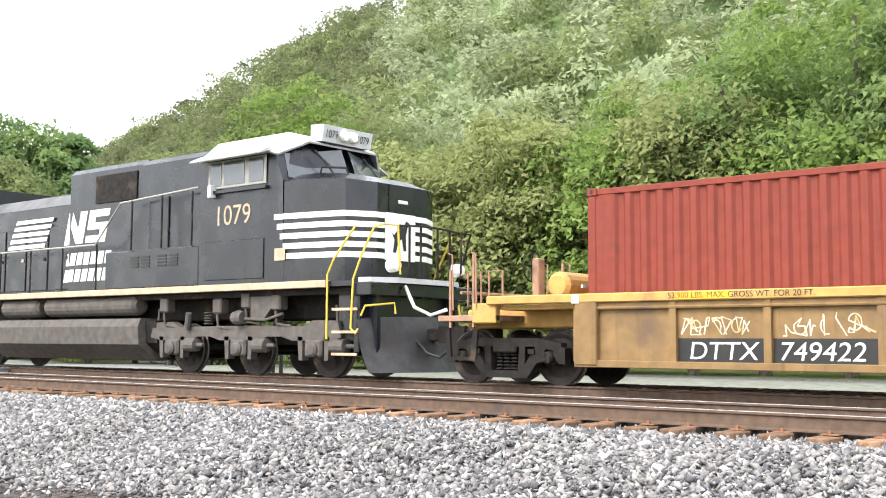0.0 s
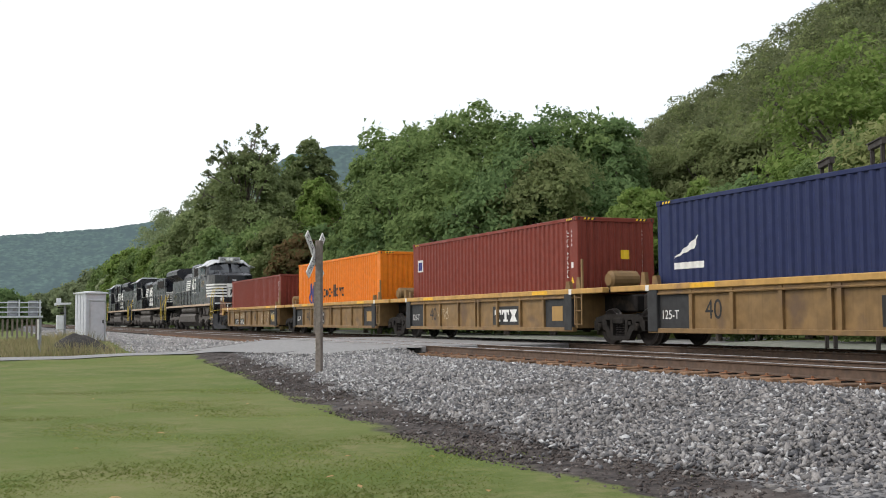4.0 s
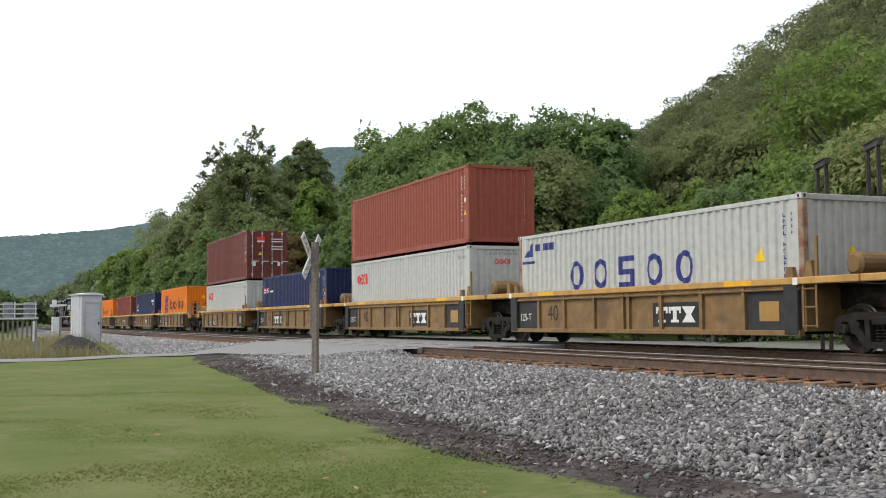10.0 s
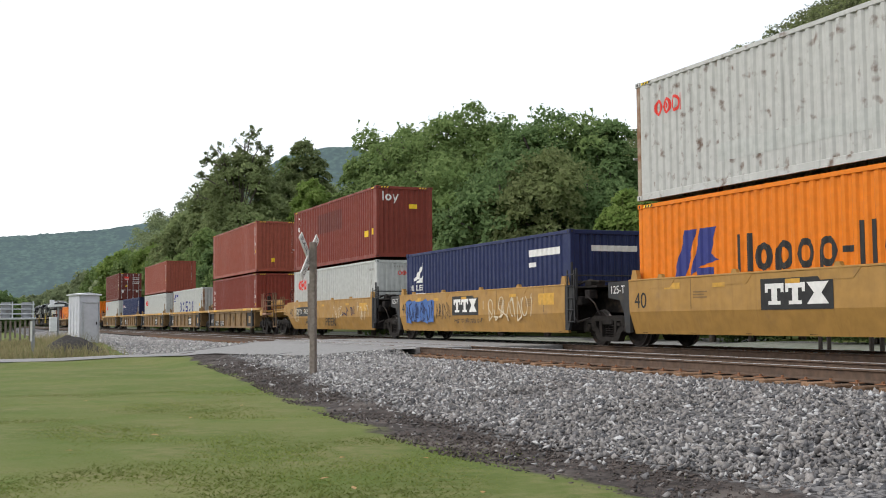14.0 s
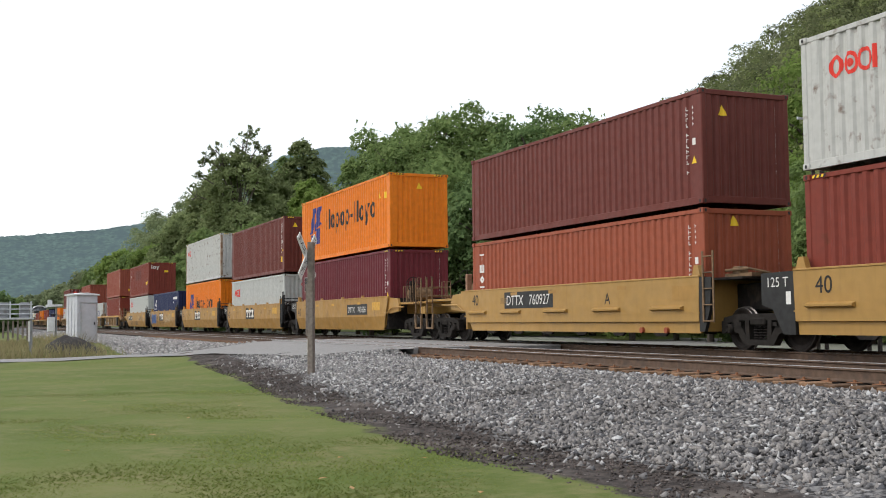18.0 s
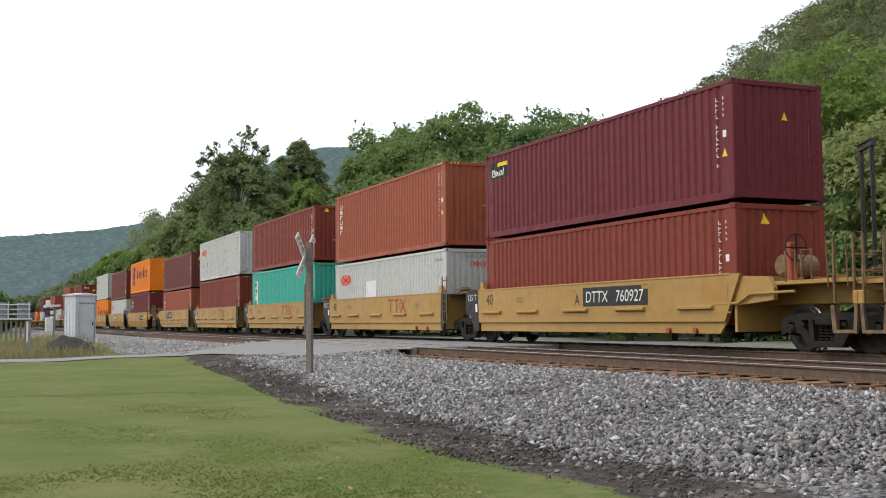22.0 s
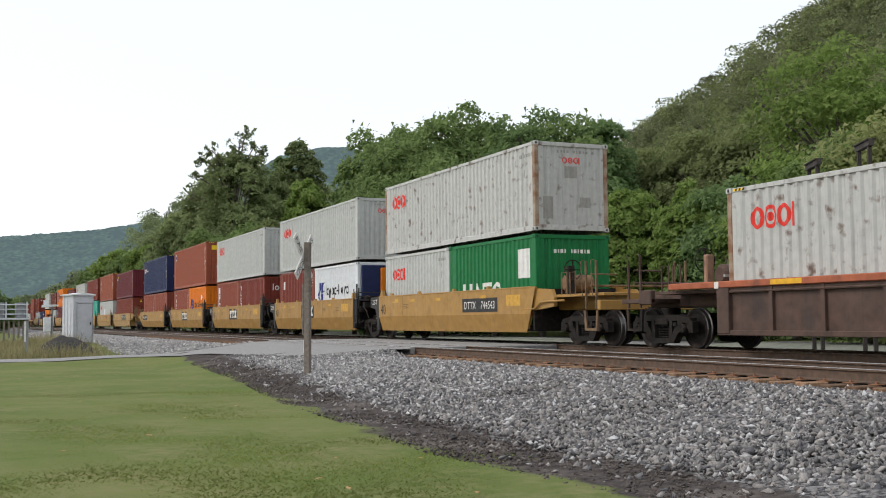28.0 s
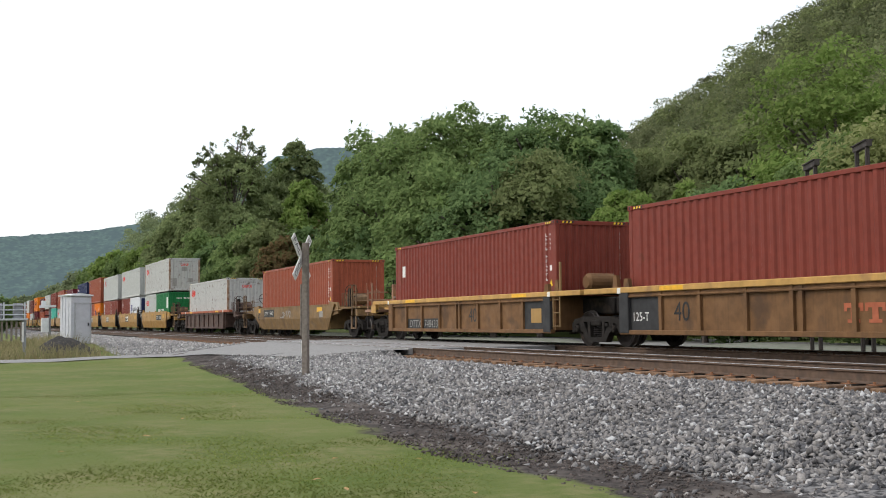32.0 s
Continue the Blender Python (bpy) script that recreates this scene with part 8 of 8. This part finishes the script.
# the thicket before the hill: way, distance, height, spread
for i, (a, r, h, sp, mat) in enumerate((
        (38.8, 58, 8.6, 4.2, "leaf_dark"), (41.2, 56, 9.0, 4.2, "leaf_bright"), (43.6, 62, 15.8, 5.2, "leaf_bright"), (44.5, 47, 8.6, 4.0, "leaf"), (47.5, 46, 9.6, 4.4, "leaf_yellow"), (50.5, 44, 8.8, 4.2, "leaf_yellow"),
        (53.5, 43, 10.0, 4.4, "leaf_yellow"), (56.5, 42, 9.2, 4.0, "leaf_yellow"), (60.0, 41, 9.4, 4.4, "leaf_bright"), (63.5, 40, 10.6, 4.4, "leaf_yellow"), (67.0, 40, 12.0, 4.8, "leaf"), (71.0, 39, 13.0, 5.0, "leaf_bright"),
        (75.5, 39, 13.5, 5.0, "leaf"), (81.0, 39, 12.5, 5.0, "leaf"), (47.5, 66, 13.8, 5.5, "leaf_olive"), (54.0, 62, 13.4, 5.5, "leaf_yellow"), (60.5, 60, 14.5, 5.5, "leaf_bright"), (67.5, 58, 17.4, 6.0, "leaf_bright"),
        (74.0, 58, 18.4, 6.0, "leaf"))):
    x, y = polar(a, r)
    tree(x, y, h, sp, mat, 150 + i, leaf=0.085 + r * 0.0012, per=125, n=125)
# the tall open-topped tree
x, y = polar(12.9, 135)
tree(x, y, rise(12.9, 135, 8.4), 4.6, "leaf_tall", 200, leaf=0.24, per=95, n=150, lobed=0.35, label="tall tree with sparse open clumps at its top",
     tufts=((0.6, 1.0, 24.2, 0.9), (0.9, 2.0, 22.6, 0.9), (0.2, 0.2, 22.8, 1.0), (0.5, 3.1, 21.9, 0.7), (0.0, -1.0, 21.6, 0.9), (0.3, -3.2, 21.8, 0.8), (0.0, -4.2, 20.8, 0.8), (0.2, -2.4, 20.4, 0.9), (0.1, -4.9, 18.6, 0.7), (0.4, 2.6, 20.8, 0.8), (0, -5.4, 16.4, 0.7)))
# its neighbours down the line: way, distance, top, spread
for i, (a, r, e, sp, mat) in enumerate((
        (11.7, 140, 7.6, 4.6, "leaf_tall"), (14.4, 146, 8.2, 4.4, "leaf_tall"), (16.2, 150, 9.1, 4.6, "leaf_tall"), (15.3, 152, 8.7, 4.0, "leaf"), (16.5, 112, 7.6, 3.2, "leaf_bright"), (15.4, 98, 4.6, 2.8, "leaf_brown"),
        (17.4, 120, 5.6, 4.0, "leaf_brown"), (17.0, 100, 4.8, 3.6, "leaf_dark"), (18.9, 90, 5.6, 3.8, "leaf"), (13.4, 115, 4.9, 4.6, "leaf"), (14.6, 110, 5.4, 3.6, "leaf_olive"), (11.2, 130, 4.6, 4.6, "leaf"),
        (12.3, 122, 4.2, 4.4, "leaf_dark"), (10.3, 150, 5.6, 5.0, "leaf_tall"), (9.6, 160, 4.6, 5.0, "leaf"), (8.7, 180, 4.2, 5.2, "leaf_bright"), (7.8, 200, 3.8, 5.6, "leaf"), (7.0, 220, 3.5, 5.6, "leaf_bright"),
        (6.2, 250, 3.0, 6.2, "leaf"), (5.4, 280, 2.5, 6.6, "leaf_hill"), (4.6, 320, 2.0, 7.0, "leaf_hill"), (3.8, 380, 1.7, 7.0, "leaf_hill"), (1.0, 190, 1.5, 4.4, "leaf_dark"), (1.7, 260, 1.3, 5.0, "leaf"),
        (2.6, 330, 1.4, 6.0, "leaf_hill"), (9.9, 138, 3.2, 4.2, "leaf"), (19.6, 82, 5.0, 3.8, "leaf_dark"), (8.8, 158, 2.8, 4.4, "leaf"))):
    x, y = polar(a, r)
    tree(x, y, rise(a, r, e), sp, mat, 230 + i, leaf=0.10 + r * 0.0012, per=100, n=110)


def far_ridge():
    """The distant wooded ridge that closes the valley, as a plain backdrop, hazed by its own colour."""
    v, aa = [], np.arange(-12, 34, 0.08)
    for i, a in enumerate(aa):
        e = float(np.interp(a, [-12, 0, 3, 6, 9, 12, 15, 17.3, 18.6, 20, 26, 34], [3.4, 4.1, 4.35, 4.65, 5.15, 6.6, 8.5, 9.0, 9.0, 8.6, 6.5, 4.0]))
        e += 0.05 * noise.noise((a * 6.0, 1.0, 0)) + 0.05 * noise.noise((a * 1.7, 4.0, 0))
        for k, z in ((0.0, -10.0), (0.5, 0.5), (1.0, 1.0)):
            r = 1900 + 500 * k
            v.append((-r * math.cos(radians(a)), r * math.sin(radians(a)), z if k == 0 else 2400 * math.tan(radians(e)) * z))
    f = [(i * 3 + k, (i + 1) * 3 + k, (i + 1) * 3 + k + 1, i * 3 + k + 1) for i in range(len(aa) - 1) for k in (0, 1)]
    m = material("hazed_blue_green_ridge", (0.038, 0.062, 0.048), 1.0, 0, 0.7, 0.11, (0.022, 0.036, 0.034), 0.46, 0.04, spec=0.0)
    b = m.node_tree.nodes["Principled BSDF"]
    # A faint pale-blue emission stands in for haze over the ridge.
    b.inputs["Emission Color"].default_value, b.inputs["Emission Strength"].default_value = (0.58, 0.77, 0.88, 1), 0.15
    tagged(new("backdrop", big_mesh("backdrop", np.array(v), np.array(f), m, True)), "distant wooded ridge closing the valley, hazed blue-green", "hill", kind="structure")


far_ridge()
# ---- crossing sign, hut and signal gear ----
def crossbuck():
    """Two crossed boards behind a square post, lettered towards the lawn."""
    c = thing("crossbuck_sign", "weathered wooden crossbuck with two crossed white boards", "railway sign")
    x, y = -24.8, 7.34
    c.location = (x, y, float(ground_z(x, y)) - 0.05)
    c.rotation_euler = (0, 0, radians(139))
    part("post", Shape().box(-0.07, 0.07, -0.07, 0.07, 0, 3.12, 0.015), M["post"], c)
    part("back_plank", Shape().box(-0.06, 0.06, 0.075, 0.12, 0.95, 2.15, 0.01), M["post"], c, "dark grey plank behind the post")
    part("marker", Shape().box(-0.045, 0.045, 0.075, 0.085, 0.55, 0.85), M["white_paint"], c, "small white marker plate")
    for s, words in ((1, ("RAIL", "ROAD")), (-1, ("CROS", "SING"))):
        b = part("board", Shape().box(-0.66, 0.66, -0.012, 0.012, -0.105, 0.105, 0.004), M["white_paint"], c, "white crossed board", at=pose(0, 0.10 + 0.014 * s, 2.78, 0, s * 47, 0))
        for word, u in zip(words, (-0.60, 0.12)):
            tri = letters(word, 0.125)
            part("lettering", decal(shift(tri, u, -0.062, 0.48 / width(tri)), lambda x, a, b: -0.0145), M["black_paint"], b, "black word " + word)
    return c


crossbuck()


def hut():
    c = thing("instrument_hut", "silver sheet-metal railway instrument hut on a low rise", "hut")
    x, y = -56.5, 5.12
    c.location = (x, y, float(ground_z(x, y)) - 0.12)
    c.rotation_euler = (0, 0, radians(20))
    part("body", Shape().box(-0.6, 0.6, -0.52, 0.52, 0, 2.38, 0.02), M["hut"], c)
    part("roof", Shape().box(-0.68, 0.68, -0.60, 0.60, 2.38, 2.44, 0.01).prism([(-0.62, 2.44), (0.62, 2.44), (0.0, 2.52)], -0.66, 0.66, "x"), M["cool"], c, "white sheet roof")
    d = part("door", Shape().box(0.60, 0.63, -0.30, 0.44, 0.12, 2.0, 0.01), M["hut"], c)
    part("door_frame", Shape().box(0.60, 0.65, -0.36, -0.31, 0.1, 2.06).box(0.60, 0.65, 0.45, 0.50, 0.1, 2.06).box(0.60, 0.65, -0.36, 0.50, 2.01, 2.07), M["galv"], c)
    part("door_handle", Shape().box(0.63, 0.67, 0.32, 0.37, 0.95, 1.1, 0.005), M["grime"], d)
    for z in (0.4, 1.1, 1.75):
        part("hinge", Shape().box(0.63, 0.65, -0.31, -0.25, z, z + 0.1), M["galv"], d)
    for x in (-0.35, 0.0, 0.35):
        part("panel_rib", Shape().box(x - 0.02, x + 0.02, -0.54, -0.52, 0.05, 2.35), M["hut"], c)


hut()


def mound():
    """The pile of dark dirt in front of the hut."""
    rng = np.random.default_rng(9)
    xs, ys = np.linspace(-55.3, -46.6, 46), np.linspace(1.6, 6.6, 40)
    v = []
    for y in ys:
        for x in xs:
            h = 0.78 * math.exp(-((x + 51.4) / 2.0) ** 2 - ((y - 4.05) / (1.0 if y < 4.05 else 1.15)) ** 2) + 0.12 * noise.noise((x * 2, y * 2, 5)) + 0.05 * noise.noise((x * 7, y * 7, 1))
            v.append((x, y, float(ground_z(x, y)) - 0.12 + h))
    n = len(xs)
    f = [(j * n + i, j * n + i + 1, (j + 1) * n + i + 1, (j + 1) * n + i) for j in range(len(ys) - 1) for i in range(n - 1)]
    tagged(new("dirt_mound", big_mesh("dirt_mound", v, f, M["mound"], True)), "heap of dark coal dirt before the hut", "dirt pile")


mound()


def relay_stand():
    """The railed metal platform with cases and a slatted skirt beside the lane."""
    c = thing("equipment_stand", "grey metal equipment stand with rails and slats", "equipment stand")
    x, y = -50.0, 1.62
    c.location = (x, y, float(ground_z(x, y)) - 0.05)
    g = M["galv_dull"]
    for yy in (-0.85, 0.85):
        for xx in (-0.45, 0.45):
            part("leg", Shape().box(xx - 0.04, xx + 0.04, yy - 0.05, yy + 0.05, 0, 1.66, 0.005), g, c)
    part("platform", Shape().box(-0.6, 0.6, -0.95, 0.95, 1.62, 1.70, 0.01), M["galv"], c, "pale platform plate")
    for yy in (-0.20, 0.62):
        part("case", Shape().box(-0.1, 0.35, yy - 0.24, yy + 0.16, 1.70, 2.34, 0.02), g, c)
        part("upright", Shape().box(0.36, 0.42, yy + 0.18, yy + 0.24, 1.70, 2.38), M["galv"], c, "pale steel upright")
    for z in (1.86, 2.06, 2.26):
        part("rail", Shape().tube([(0.4, -0.9, z), (0.4, 0.9, z)], 0.025, 6), M["galv"], c)
    for k in range(9):
        u = -0.86 + k * 0.19
        part("slat", Shape().box(0.47, 0.50, u, u + 0.08, 0.75 + 0.1 * (k % 2), 1.58), M["post"], c)
    part("brace", Shape().box(0.50, 0.53, 0.72, 0.80, 0.7, 1.55), M["white_paint"], c, "white upright board")


relay_stand()


def post_box():
    c = thing("signal_case", "pale signal case on a post with a flat hood", "signal case")
    x, y = -60.5, 4.05
    c.location = (x, y, float(ground_z(x, y)) - 0.05)
    lift = 0.60 - float(ground_z(x, y))
    part("post", Shape().tube([(0, 0.16, 0), (0, 0.16, 1.05 + lift)], 0.06, 8), M["galv_dull"], c)
    part("hood", Shape().prism([(-0.34, 0.98 + lift), (0.44, 1.04 + lift), (0.44, 1.13 + lift), (-0.34, 1.12 + lift)], -0.3, 0.3, "x"), M["cool"], c, "flat pale hood")
    part("lamp_box", Shape().box(-0.12, 0.12, -0.26, -0.04, 1.12 + lift, 1.36 + lift, 0.02), M["cool"], c)
    part("case", Shape().box(-0.2, 0.2, -0.26, 0.10, -0.27 + lift, 0.47 + lift, 0.02), M["cool"], c)
    part("arm", Shape().box(-0.05, 0.05, -0.10, 0.16, 0.55 + lift, 0.62 + lift).box(-0.04, 0.04, -0.2, 0.1, 0.85 + lift, 0.9 + lift), M["grime"], c)


post_box()


def track_frame(x, y, h, w, seed):
    """A dark steel frame of two posts and a beam beyond the tracks."""
    c = thing("steel_frame", "blackened steel frame of two posts and a beam", "steel frame", "dark frames beyond the track")
    c.location = (x, y, float(ground_z(x, y)) - 0.2)
    c.rotation_euler = (0, 0, radians(-28))
    for u in (-w / 2, w / 2):
        part("post", Shape().box(u - 0.05, u + 0.05, -0.05, 0.05, 0, h, 0.01).box(u - 0.075, u + 0.075, -0.012, 0.012, 0, h), M["frame_steel"], c)
    part("beam", Shape().box(-w / 2 - 0.15, w / 2 + 0.2, -0.07, 0.07, h - 0.02, h + 0.14, 0.01).box(-w / 2 - 0.15, w / 2 + 0.2, -0.11, 0.11, h + 0.13, h + 0.16), M["frame_steel"], c)


track_frame(-23.8, 21.6, 5.45, 0.9, 1)
track_frame(-21.9, 21.6, 5.7, 0.9, 2)
# ---- movement ----
def motions():
    """The whole train rolls at one speed; each wheelset turns on its truck."""
    for ob, x, z, turn in MOVING:
        walk(ob, [(t, pose(x - SPEED * t + lag, TRACK_FAR, z, 0, 0, turn)) for t, lag in ((0.0, 0.22), (0.5, 0.08), (1.0, 0.0), (1.5, 0.0), (2.0, 0.0), (4.0, 0.0), (8.0, 0.0), (16.0, 0.0), (24.0, 0.0), (32.0, 0.0))])
    flipped = {ob for ob, x, z, turn in MOVING if turn}
    for ob, at, radius in WHEELS:
        way = 1 if ob.parent.parent in flipped else -1
        step = way * math.degrees(SPEED / FPS / radius)
        walk(ob, [(k / FPS, pose(*at, 0, step * k, 0)) for k in range(32 * FPS + 1)])


motions()
